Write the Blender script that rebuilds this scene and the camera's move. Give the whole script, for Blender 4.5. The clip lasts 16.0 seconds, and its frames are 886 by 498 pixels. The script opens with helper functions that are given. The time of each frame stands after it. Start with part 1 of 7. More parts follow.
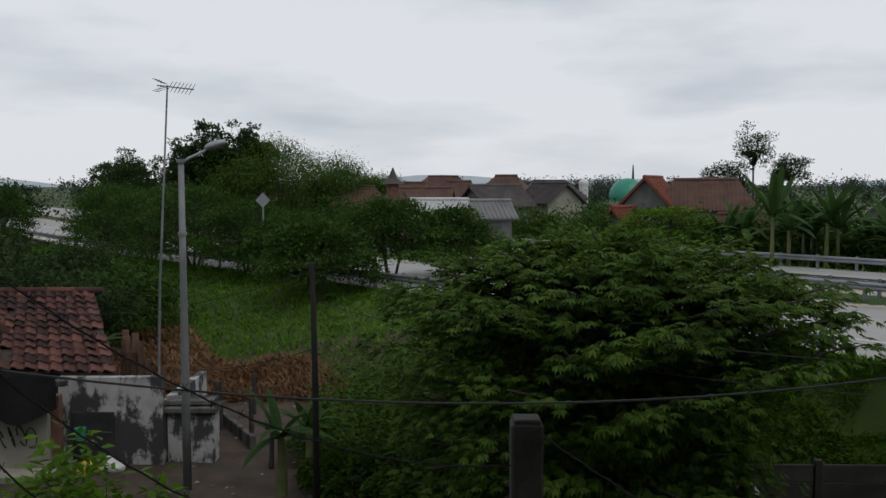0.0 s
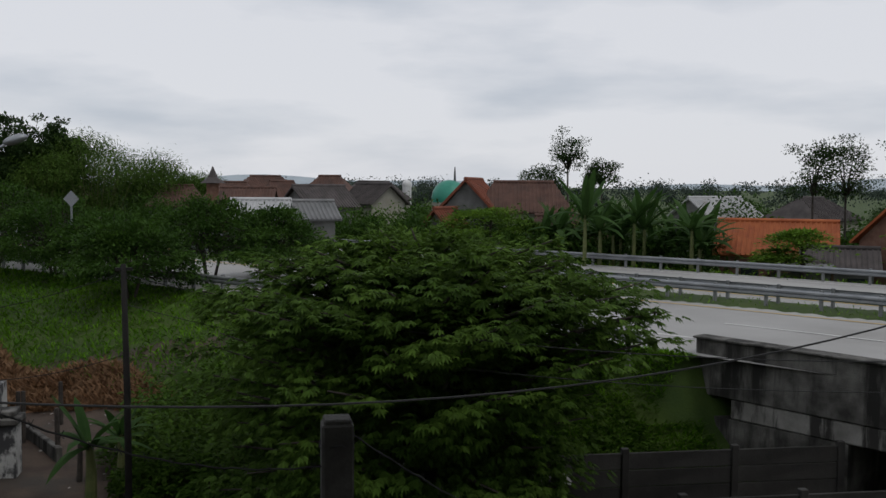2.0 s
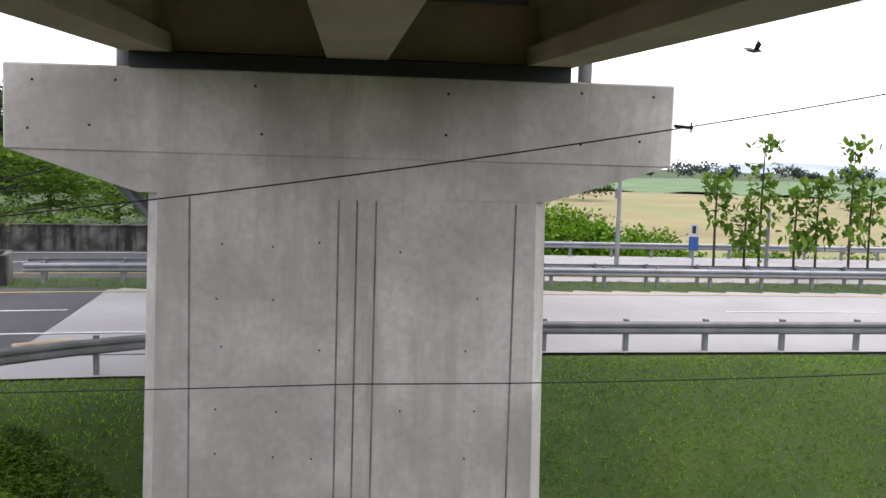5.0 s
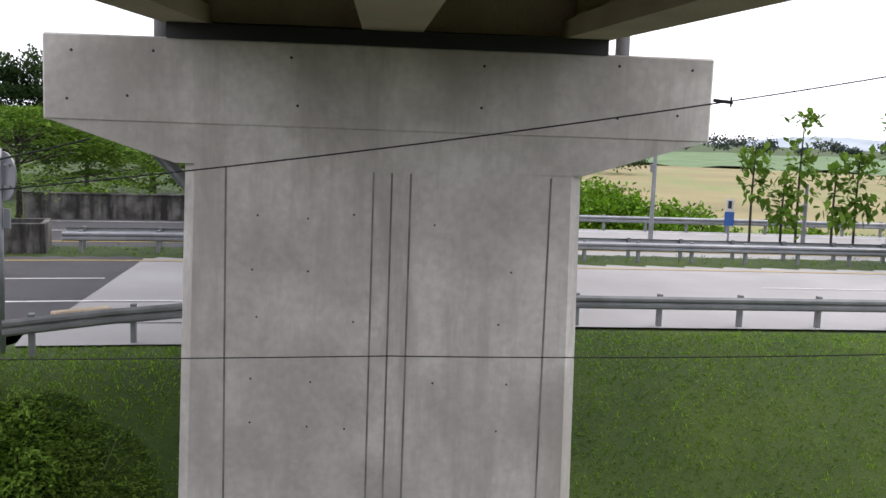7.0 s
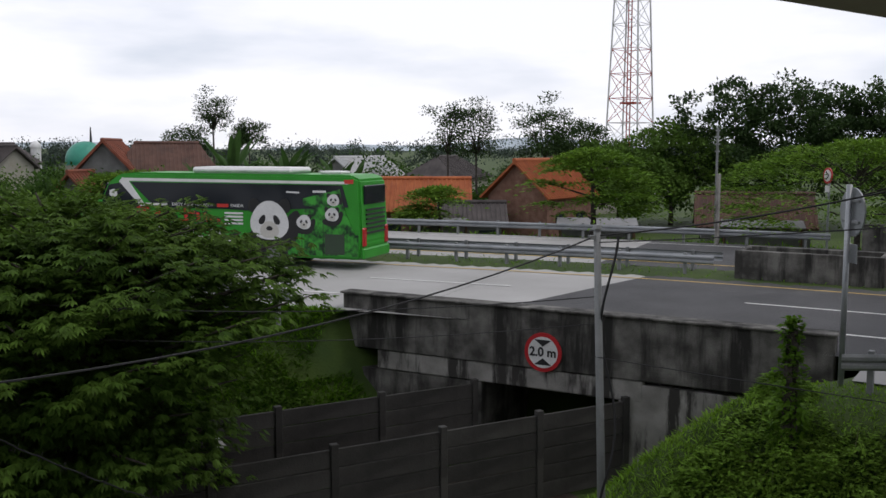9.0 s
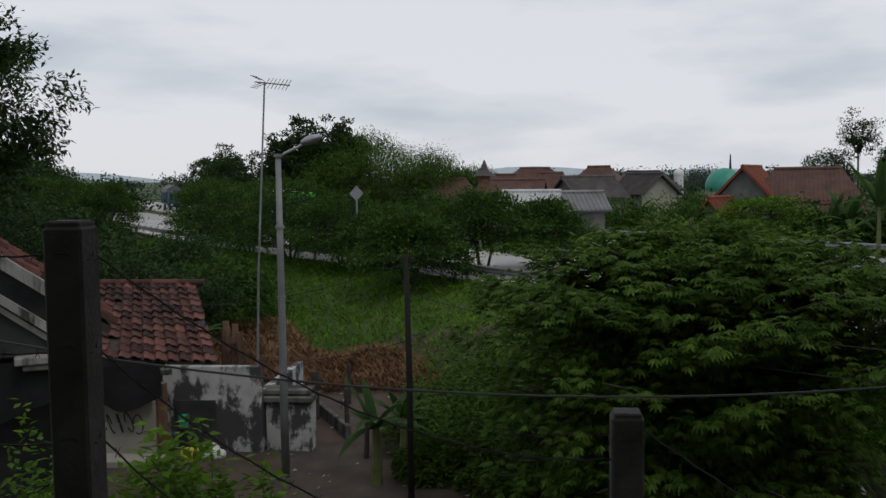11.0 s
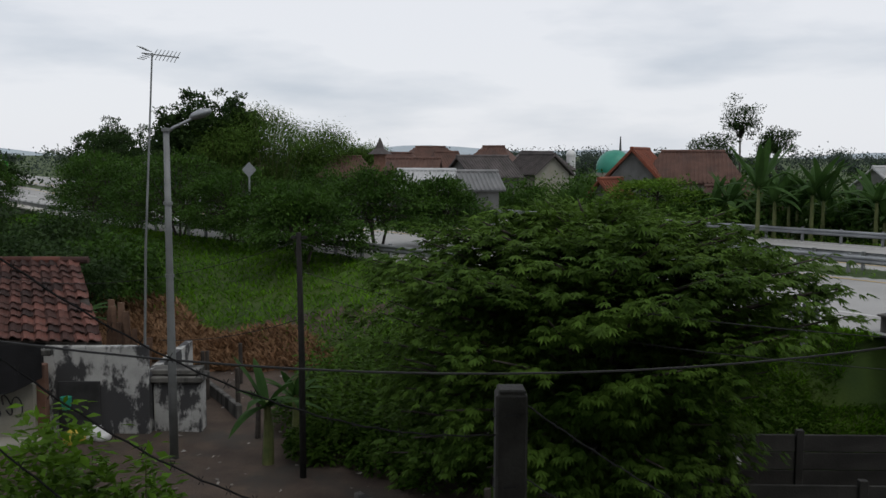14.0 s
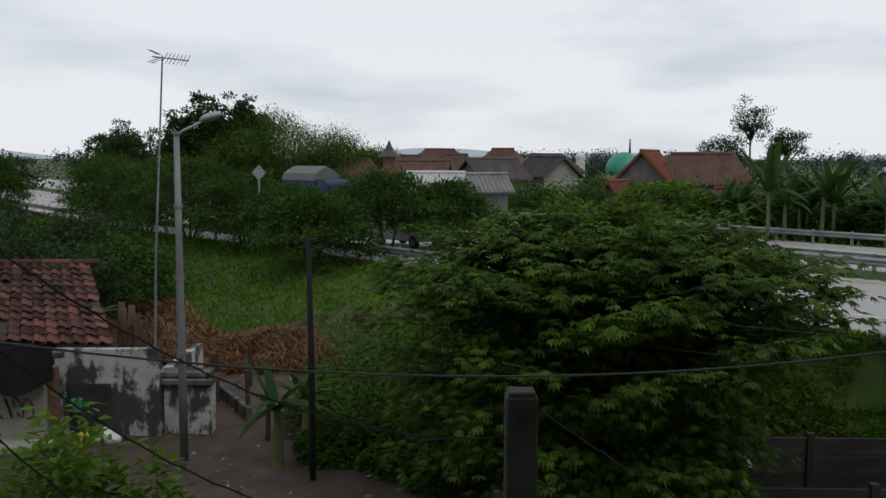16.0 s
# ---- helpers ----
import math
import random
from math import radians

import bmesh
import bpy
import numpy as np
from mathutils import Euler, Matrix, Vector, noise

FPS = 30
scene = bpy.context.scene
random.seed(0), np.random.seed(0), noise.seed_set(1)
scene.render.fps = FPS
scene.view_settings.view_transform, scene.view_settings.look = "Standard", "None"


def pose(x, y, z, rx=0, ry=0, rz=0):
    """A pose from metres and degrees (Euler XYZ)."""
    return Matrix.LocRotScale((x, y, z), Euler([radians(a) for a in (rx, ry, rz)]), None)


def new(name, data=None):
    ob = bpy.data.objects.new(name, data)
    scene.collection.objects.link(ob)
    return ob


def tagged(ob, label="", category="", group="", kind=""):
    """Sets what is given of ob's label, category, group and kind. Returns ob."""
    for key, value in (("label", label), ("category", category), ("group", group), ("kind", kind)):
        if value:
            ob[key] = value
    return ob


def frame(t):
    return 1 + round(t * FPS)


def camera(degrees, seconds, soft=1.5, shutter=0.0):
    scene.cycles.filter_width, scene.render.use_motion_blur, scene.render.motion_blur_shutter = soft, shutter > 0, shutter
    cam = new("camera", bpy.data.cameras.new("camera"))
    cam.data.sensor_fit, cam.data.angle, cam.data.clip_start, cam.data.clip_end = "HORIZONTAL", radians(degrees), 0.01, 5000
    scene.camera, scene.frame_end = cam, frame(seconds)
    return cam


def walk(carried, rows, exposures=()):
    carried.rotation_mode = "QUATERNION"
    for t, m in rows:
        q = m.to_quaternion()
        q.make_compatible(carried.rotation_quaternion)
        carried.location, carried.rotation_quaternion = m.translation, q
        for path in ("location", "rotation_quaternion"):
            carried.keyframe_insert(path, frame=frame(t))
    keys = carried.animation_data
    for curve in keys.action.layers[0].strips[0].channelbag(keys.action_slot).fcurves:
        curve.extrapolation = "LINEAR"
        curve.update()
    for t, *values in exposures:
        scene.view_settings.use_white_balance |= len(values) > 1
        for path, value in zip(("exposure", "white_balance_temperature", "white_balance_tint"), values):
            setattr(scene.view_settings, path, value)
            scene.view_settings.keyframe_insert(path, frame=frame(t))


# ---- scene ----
cam = camera(50.0, 16.0, soft=1.5)
ROWS = [
    (0, 0.000, 0.000, 6.800, 0.03, -3.87, -0.12),
    (0.5, 0.010, -0.000, 6.800, -1.34, -4.00, -0.19),
    (1, 0.017, -0.000, 6.800, -2.42, -3.95, -0.22),
    (1.5, 0.036, -0.002, 6.799, -5.08, -3.65, 0.10),
    (2, 0.074, -0.007, 6.796, -10.54, -3.80, 0.44),
    (2.5, 0.112, -0.016, 6.792, -16.17, -3.99, 0.33),
    (3, 0.155, -0.032, 6.784, -22.83, -4.47, 0.16),
    (3.5, 0.221, -0.070, 6.764, -34.70, -4.87, 0.33),
    (4, 0.295, -0.145, 6.727, -52.62, -4.64, 0.85),
    (4.5, 0.339, -0.234, 6.682, -72.09, -3.54, 1.38),
    (4.7, 0.345, -0.262, 6.670, -76.30, -4.30, 1.60),
    (5.2, 0.350, -0.320, 6.640, -83.00, -5.60, 1.60),
    (5.9, 0.347, -0.330, 6.636, -86.00, -6.70, 1.50),
    (6.8, 0.349, -0.285, 6.657, -80.87, -7.04, 1.60),
    (7, 0.347, -0.275, 6.661, -78.91, -6.93, 2.08),
    (7.5, 0.338, -0.233, 6.683, -69.90, -7.42, 1.53),
    (8, 0.317, -0.180, 6.709, -58.84, -7.89, 1.20),
    (8.5, 0.262, -0.106, 6.747, -42.93, -6.82, -0.06),
    (9, 0.206, -0.060, 6.770, -31.37, -6.06, 0.04),
    (9.5, 0.144, -0.028, 6.786, -21.06, -5.17, -0.43),
    (10, 0.069, -0.006, 6.797, -9.70, -4.79, -0.86),
    (10.2, 0.041, -0.002, 6.799, -5.71, -4.42, -0.92),
    (10.7, -0.010, 0.000, 6.800, 2.20, -4.30, -0.80),
    (11.4, -0.060, -0.004, 6.800, 8.30, -4.40, -0.50),
    (11.9, -0.065, -0.005, 6.798, 9.20, -4.60, -0.35),
    (12.3, -0.061, -0.005, 6.798, 8.71, -4.82, -0.29),
    (12.5, -0.058, -0.004, 6.798, 8.25, -5.14, -0.31),
    (13, -0.038, -0.002, 6.799, 5.28, -5.71, 0.36),
    (13.5, -0.004, -0.000, 6.800, 0.56, -6.00, 0.51),
    (14, 0.006, -0.000, 6.800, -0.76, -5.63, 0.20),
    (14.5, 0.007, -0.000, 6.800, -0.97, -5.76, -0.39),
    (15, 0.010, -0.000, 6.800, -1.30, -6.03, -0.70),
    (15.5, 0.014, -0.000, 6.800, -1.96, -5.94, -0.33),
    (16, 0.002, -0.000, 6.800, -0.20, -5.48, 0.11),
]
EXPO = [(0, -0.05, 6500, 10), (2, -0.1, 6500, 11.1), (2.5, -0.25, 6500, 11.4), (3, -0.3, 6500, 11.7), (3.5, -0.05, 6500, 11.9), (4, -0.05, 6500, 15.1), (4.2, 0.4, 6500, 16.7), (4.5, 1.35, 6500, 19), (4.7, 1.45, 6500, 18.9), (7, 1.3, 6500, 18.3), (7.5, 1.2, 6500, 18.1), (8, 0.9, 6500, 18), (8.5, 0.45, 6500, 16), (9, 0.4, 6500, 14), (9.5, 0.05, 6500, 12.5), (10.2, -0.1, 6500, 11), (12.5, 0.05, 6500, 10.6), (16, 0.1, 6500, 10)]
walk(cam, [(t, pose(x, y, z, 90 + pitch, 0, yaw) @ pose(0, 0, 0, 0, 0, roll)) for t, x, y, z, yaw, pitch, roll in ROWS], EXPO)

# ---------------------------------------------------------------- light
SUN_EL, SUN_AZ = 58.0, 140.0
world = bpy.data.worlds.new("world")
scene.world = world
world.use_nodes = True
wn, wl = world.node_tree.nodes, world.node_tree.links
wn.clear()
w_out = wn.new("ShaderNodeOutputWorld")
w_bg = wn.new("ShaderNodeBackground")
w_sky = wn.new("ShaderNodeTexSky")
w_sky.sky_type = "NISHITA"
w_sky.sun_disc = False
w_sky.sun_elevation, w_sky.sun_rotation = radians(SUN_EL), radians(SUN_AZ)
w_co = wn.new("ShaderNodeTexCoord")
w_map = wn.new("ShaderNodeMapping")
w_map.inputs["Scale"].default_value = (3.2, 3.2, 13.0)
w_no = wn.new("ShaderNodeTexNoise")
w_no.inputs["Scale"].default_value, w_no.inputs["Detail"].default_value, w_no.inputs["Roughness"].default_value = 1.0, 6.0, 0.48
w_rm = wn.new("ShaderNodeValToRGB")
w_rm.color_ramp.elements[0].position, w_rm.color_ramp.elements[0].color = 0.32, (5.3, 5.8, 6.5, 1)
w_rm.color_ramp.elements[1].position, w_rm.color_ramp.elements[1].color = 0.52, (7.7, 7.9, 8.3, 1)
w_mx = wn.new("ShaderNodeMixRGB")
w_mx.inputs[0].default_value = 0.93
wl.new(w_co.outputs["Generated"], w_map.inputs[0])
wl.new(w_map.outputs[0], w_no.inputs["Vector"])
wl.new(w_no.outputs["Fac"], w_rm.inputs[0])
wl.new(w_sky.outputs[0], w_mx.inputs[1])
wl.new(w_rm.outputs[0], w_mx.inputs[2])
wl.new(w_mx.outputs[0], w_bg.inputs[0])
w_bg.inputs[1].default_value = 0.1
wl.new(w_bg.outputs[0], w_out.inputs[0])

sun = new("sun", bpy.data.lights.new("sun", "SUN"))
sun.data.energy, sun.data.angle, sun.data.color = 0.6, radians(14), (1.0, 0.96, 0.9)
sun.matrix_world = pose(0, 0, 60, 90 - SUN_EL, 0, 180 - SUN_AZ)


# ---------------------------------------------------------------- materials
def surface(name, dark, light, scale=3.0, rough=0.8, bump=0.3, fine=40.0, metal=0.0, spread=(0.3, 0.7), stain=None, stain_scale=(0.6, 0.6, 0.6), stain_at=(0.5, 0.65), vary=0.0, spec=0.4, per_island=0.0):
    """A material with two scales of variation, bump, and stains with a shape of their own."""
    m = bpy.data.materials.new(name)
    m.use_nodes = True
    n, l = m.node_tree.nodes, m.node_tree.links
    b = n["Principled BSDF"]
    b.inputs["Roughness"].default_value, b.inputs["Metallic"].default_value = rough, metal
    b.inputs["Specular IOR Level"].default_value = spec
    co = n.new("ShaderNodeTexCoord")
    no = n.new("ShaderNodeTexNoise")
    no.inputs["Scale"].default_value, no.inputs["Detail"].default_value = scale, 6.0
    l.new(co.outputs["Object"], no.inputs["Vector"])
    rm = n.new("ShaderNodeValToRGB")
    rm.color_ramp.elements[0].position, rm.color_ramp.elements[0].color = spread[0], (*dark, 1)
    rm.color_ramp.elements[1].position, rm.color_ramp.elements[1].color = spread[1], (*light, 1)
    l.new(no.outputs["Fac"], rm.inputs[0])
    col = rm.outputs[0]
    fn = n.new("ShaderNodeTexNoise")
    fn.inputs["Scale"].default_value, fn.inputs["Detail"].default_value = fine, 3.0
    l.new(co.outputs["Object"], fn.inputs["Vector"])
    mul = n.new("ShaderNodeMixRGB")
    mul.blend_type = "MULTIPLY"
    mul.inputs[0].default_value = 0.35
    l.new(col, mul.inputs[1])
    l.new(fn.outputs["Fac"], mul.inputs[2])
    col = mul.outputs[0]
    if stain:
        mp = n.new("ShaderNodeMapping")
        mp.inputs["Scale"].default_value = stain_scale
        l.new(co.outputs["Object"], mp.inputs[0])
        sn = n.new("ShaderNodeTexNoise")
        sn.inputs["Scale"].default_value, sn.inputs["Detail"].default_value, sn.inputs["Roughness"].default_value = 1.0, 7.0, 0.65
        l.new(mp.outputs[0], sn.inputs["Vector"])
        sr = n.new("ShaderNodeValToRGB")
        sr.color_ramp.elements[0].position, sr.color_ramp.elements[1].position = stain_at
        l.new(sn.outputs["Fac"], sr.inputs[0])
        mx = n.new("ShaderNodeMixRGB")
        l.new(sr.outputs[0], mx.inputs[0])
        l.new(col, mx.inputs[1])
        mx.inputs[2].default_value = (*stain, 1)
        col = mx.outputs[0]
    if vary or per_island:
        hv = n.new("ShaderNodeHueSaturation")
        rn = n.new("ShaderNodeMapRange")
        amount = vary or per_island
        rn.inputs[3].default_value, rn.inputs[4].default_value = 1 - amount, 1 + amount
        if vary:
            oi = n.new("ShaderNodeObjectInfo")
            l.new(oi.outputs["Random"], rn.inputs[0])
        else:
            ge = n.new("ShaderNodeNewGeometry")
            l.new(ge.outputs["Random Per Island"], rn.inputs[0])
        l.new(rn.outputs[0], hv.inputs["Value"])
        l.new(col, hv.inputs["Color"])
        col = hv.outputs[0]
    l.new(col, b.inputs["Base Color"])
    if bump:
        bp = n.new("ShaderNodeBump")
        bp.inputs["Strength"].default_value, bp.inputs["Distance"].default_value = bump, 0.02
        l.new(fn.outputs["Fac"], bp.inputs["Height"])
        l.new(bp.outputs[0], b.inputs["Normal"])
    return m


def leafy(name, dark, light, amount=0.32):
    m = surface(name, dark, light, scale=0.8, rough=0.7, bump=0.0, fine=6.0, per_island=amount, spec=0.12)
    n, l = m.node_tree.nodes, m.node_tree.links
    b = n["Principled BSDF"]
    tr = n.new("ShaderNodeBsdfTranslucent")
    src = b.inputs["Base Color"].links[0].from_socket
    l.new(src, tr.inputs[0])
    mix = n.new("ShaderNodeMixShader")
    mix.inputs[0].default_value = 0.35
    l.new(b.outputs[0], mix.inputs[1])
    l.new(tr.outputs[0], mix.inputs[2])
    l.new(mix.outputs[0], n["Material Output"].inputs[0])
    return m


def plain(name, color, rough=0.5, metal=0.0, spec=0.5):
    return surface(name, tuple(c * 0.85 for c in color), color, scale=1.5, rough=rough, bump=0.05, fine=25.0, metal=metal, spec=spec)


def glass(name, color=(0.02, 0.025, 0.03)):
    m = bpy.data.materials.new(name)
    m.use_nodes = True
    b = m.node_tree.nodes["Principled BSDF"]
    b.inputs["Base Color"].default_value = (*color, 1)
    b.inputs["Roughness"].default_value = 0.08
    b.inputs["Specular IOR Level"].default_value = 0.16
    return m


M_GRASS = surface("grass_soil", (0.02, 0.046, 0.003), (0.05, 0.085, 0.006), scale=0.35, rough=0.9, bump=0.8, fine=14.0, stain=(0.05, 0.045, 0.02), stain_scale=(0.12, 0.12, 0.12), stain_at=(0.60, 0.74))
M_DIRT = surface("dirt", (0.04, 0.026, 0.019), (0.085, 0.06, 0.043), scale=1.2, rough=0.95, bump=0.9, fine=22.0, stain=(0.035, 0.03, 0.024), stain_scale=(0.5, 0.5, 0.5))
M_CONC_ROAD = surface("concrete_pavement", (0.3096, 0.3053, 0.2924), (0.4042, 0.3999, 0.387), scale=0.25, rough=0.85, bump=0.15, fine=60.0, stain=(0.28, 0.275, 0.265), stain_scale=(0.15, 0.3, 0.3), stain_at=(0.55, 0.8))
M_ASPHALT = surface("asphalt", (0.045, 0.045, 0.0468), (0.0765, 0.0765, 0.0792), scale=0.4, rough=0.85, bump=0.4, fine=90.0, stain=(0.11, 0.11, 0.11), stain_scale=(0.2, 0.4, 0.3), stain_at=(0.6, 0.85))
M_WHITE_LINE = surface("white_road_paint", (0.6, 0.6, 0.58), (0.78, 0.78, 0.76), scale=3, rough=0.7, bump=0.1, stain=(0.35, 0.35, 0.34), stain_scale=(2, 2, 2), stain_at=(0.6, 0.75))
M_YELLOW_LINE = surface("yellow_road_paint", (0.5, 0.33, 0.08), (0.65, 0.45, 0.13), scale=3, rough=0.7, bump=0.1)
M_STEEL = surface("galvanised_steel", (0.2475, 0.2625, 0.2775), (0.375, 0.39, 0.405), scale=1.2, rough=0.45, bump=0.1, fine=30, metal=0.6, stain=(0.2, 0.19, 0.18), stain_scale=(1, 1, 3), stain_at=(0.58, 0.75))
M_STEEL_DULL = surface("dull_steel", (0.16, 0.17, 0.17), (0.27, 0.28, 0.28), scale=1.5, rough=0.6, bump=0.1, metal=0.3)
M_PIER = surface("pier_concrete", (0.54, 0.51, 0.465), (0.74, 0.71, 0.655), scale=0.7, rough=0.9, bump=0.12, fine=9, spread=(0.38, 0.6), stain=(0.40, 0.375, 0.335), stain_scale=(1.5, 1.5, 0.25), stain_at=(0.48, 0.68))
M_DECK = surface("deck_concrete", (0.43, 0.355, 0.27), (0.6, 0.505, 0.39), scale=0.6, rough=0.9, bump=0.25, fine=30, stain=(0.38, 0.35, 0.30), stain_scale=(0.5, 0.5, 0.5), stain_at=(0.52, 0.75))
M_OLD = surface("old_mossy_concrete", (0.045, 0.043, 0.039), (0.19, 0.184, 0.168), scale=1.5, rough=0.95, bump=0.5, fine=28, spread=(0.36, 0.66), stain=(0.02, 0.019, 0.017), stain_scale=(1.7, 1.7, 0.25), stain_at=(0.46, 0.6))
M_OLD_PALE = surface("bare_concrete_band", (0.17, 0.163, 0.15), (0.36, 0.35, 0.325), scale=1.4, rough=0.95, bump=0.4, stain=(0.035, 0.033, 0.03), stain_scale=(2.4, 2.4, 0.4), stain_at=(0.48, 0.58))
# panel tone is lowered to hold shade from deck and trees, besides stains
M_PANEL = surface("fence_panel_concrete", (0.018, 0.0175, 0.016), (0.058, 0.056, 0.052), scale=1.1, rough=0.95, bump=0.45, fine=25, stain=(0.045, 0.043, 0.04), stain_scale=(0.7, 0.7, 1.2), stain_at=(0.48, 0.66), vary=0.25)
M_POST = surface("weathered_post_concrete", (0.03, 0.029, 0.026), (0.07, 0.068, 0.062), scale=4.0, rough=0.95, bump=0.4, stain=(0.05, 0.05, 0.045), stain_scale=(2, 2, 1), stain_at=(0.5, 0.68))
M_RUBBER = plain("black_rubber", (0.02, 0.02, 0.021), 0.8)
M_KERB = surface("tan_kerb_concrete", (0.34, 0.27, 0.18), (0.5, 0.41, 0.29), scale=3, rough=0.95, bump=0.4)
# added for unseen ground below the deck; its tone sets the upward bounce
M_BOUNCE_GROUND = surface("bounce_ground", (0.11, 0.1, 0.085), (0.18, 0.165, 0.14), scale=1.2, rough=0.95, bump=0.5, fine=12, stain=(0.12, 0.115, 0.1), stain_scale=(0.6, 0.6, 0.6))
M_DRY_SOIL = surface("dry_soil", (0.12, 0.055, 0.025), (0.22, 0.11, 0.05), scale=1.0, rough=0.95, bump=0.8, fine=14)
M_DARK_WOOD = surface("tarred_wood", (0.006, 0.0055, 0.005), (0.016, 0.014, 0.012), scale=5, rough=0.9, bump=0.5)
# near-black wall tone: recess shade put into the colour; also colours the poster
M_WALL_DARK = surface("shade_toned_wall", (0.02, 0.02, 0.021), (0.06, 0.06, 0.06), scale=1.4, rough=0.95, bump=0.4)
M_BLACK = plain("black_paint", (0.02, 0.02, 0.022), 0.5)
M_WHITE = plain("white_paint", (0.75, 0.75, 0.74), 0.5)
M_RED = plain("red_paint", (0.5, 0.02, 0.025), 0.45)
M_TILE_OR = surface("orange_roof_tile", (0.3, 0.075, 0.024), (0.42, 0.125, 0.04), scale=1.5, rough=0.8, bump=0.2, vary=0.2, stain=(0.22, 0.07, 0.035), stain_scale=(0.6, 0.6, 0.6), stain_at=(0.55, 0.8))
M_TILE_OLD = surface("old_roof_tile", (0.05, 0.021, 0.016), (0.15, 0.052, 0.036), scale=2.0, rough=0.9, bump=0.3, vary=0.8, stain=(0.03, 0.022, 0.02), stain_scale=(1, 1, 1), stain_at=(0.5, 0.7))
M_TILE_GREY = surface("grey_roof_tile", (0.056, 0.049, 0.0476), (0.112, 0.098, 0.0945), scale=1.2, rough=0.9, bump=0.3, vary=0.2)
M_ZINC = surface("zinc_sheet", (0.44, 0.45, 0.45), (0.6, 0.6, 0.6), scale=0.8, rough=0.55, bump=0.15, metal=0.2, stain=(0.25, 0.2, 0.16), stain_scale=(0.6, 0.6, 0.6), stain_at=(0.6, 0.8))
M_ZINC_DARK = surface("dull_zinc_sheet", (0.15, 0.155, 0.155), (0.24, 0.24, 0.24), scale=0.8, rough=0.6, bump=0.15, metal=0.2)
M_TILE_RED = surface("red_roof_tile", (0.17, 0.048, 0.026), (0.26, 0.078, 0.04), scale=1.4, rough=0.85, bump=0.3, stain=(0.1, 0.04, 0.026), stain_scale=(0.7, 0.7, 0.7), stain_at=(0.5, 0.7))
M_TILE_BROWN = surface("brown_roof_tile", (0.085, 0.045, 0.034), (0.15, 0.082, 0.062), scale=1.2, rough=0.9, bump=0.3, stain=(0.06, 0.04, 0.034), stain_scale=(0.7, 0.7, 0.7), stain_at=(0.5, 0.7))
M_WALL_BRICK = surface("bare_brick_wall", (0.16, 0.08, 0.055), (0.26, 0.15, 0.11), scale=3, rough=0.95, bump=0.4)
M_WALL_GREY = surface("grey_plaster", (0.12, 0.12, 0.114), (0.198, 0.198, 0.192), scale=1.5, rough=0.95, bump=0.3, stain=(0.11, 0.11, 0.105), stain_scale=(0.8, 0.8, 0.4))
M_WALL_PEEL = surface("peeling_whitewash", (0.36, 0.36, 0.345), (0.56, 0.56, 0.54), scale=2, rough=0.95, bump=0.4, stain=(0.05, 0.05, 0.052), stain_scale=(1.3, 1.3, 0.8), stain_at=(0.45, 0.51))
M_WALL_CREAM = surface("cream_plaster", (0.294, 0.28, 0.231), (0.385, 0.371, 0.322), scale=1.5, rough=0.95, bump=0.25, stain=(0.25, 0.23, 0.18), stain_scale=(1, 1, 0.5), stain_at=(0.56, 0.75))
M_DOME = surface("green_dome_paint", (0.02, 0.22, 0.15), (0.04, 0.30, 0.21), scale=1, rough=0.45, bump=0.1)
M_WOOD = surface("weathered_board", (0.09, 0.05, 0.032), (0.19, 0.115, 0.075), scale=3, rough=0.9, bump=0.4, fine=18, vary=0.3)
M_BARK = surface("bark", (0.03, 0.0252, 0.021), (0.072, 0.06, 0.051), scale=6, rough=0.95, bump=0.7, fine=20)
M_MAST_RED = plain("mast_red_paint", (0.42, 0.06, 0.04), 0.6)
M_MAST_WHITE = plain("mast_white_paint", (0.62, 0.62, 0.62), 0.6)
L_NEAR = leafy("near_tree_leaf", (0.04, 0.086, 0.011), (0.1, 0.178, 0.026))
L_MID = leafy("road_tree_leaf", (0.026, 0.066, 0.01), (0.06, 0.125, 0.018))
L_DARK = leafy("dark_leaf", (0.02, 0.044, 0.013), (0.05, 0.09, 0.025))
L_FLAT = leafy("feathery_leaf", (0.075, 0.16, 0.016), (0.15, 0.26, 0.03))
# L_FAR is greyer and bluer: distance haze put into the leaf colour
L_FAR = leafy("haze_tinted_leaf", (0.045, 0.065, 0.052), (0.075, 0.1, 0.078), 0.25)
L_BAMBOO = leafy("bamboo_leaf", (0.05, 0.105, 0.016), (0.105, 0.185, 0.03))
L_BANANA = leafy("banana_leaf", (0.025, 0.065, 0.014), (0.06, 0.12, 0.03))
L_WEED = leafy("weed_leaf", (0.06, 0.14, 0.008), (0.13, 0.25, 0.02))
L_GRASS = leafy("grass_blade", (0.07, 0.17, 0.006), (0.145, 0.29, 0.013), 0.5)
L_GRASS_DARK = leafy("dark_grass_blade", (0.05, 0.125, 0.008), (0.1, 0.21, 0.015), 0.5)
L_BANK = leafy("bank_grass_blade", (0.05, 0.14, 0.004), (0.11, 0.24, 0.009), 0.4)
L_LAWN = leafy("lawn_blade", (0.115, 0.255, 0.008), (0.21, 0.39, 0.015), 0.35)
L_VINE = leafy("vine_leaf", (0.1, 0.2, 0.016), (0.2, 0.34, 0.045), 0.45)
L_COVER = leafy("ground_cover_leaf", (0.06, 0.12, 0.012), (0.14, 0.22, 0.03), 0.5)
L_UNDER = leafy("undergrowth_leaf", (0.038, 0.088, 0.008), (0.085, 0.16, 0.018), 0.4)
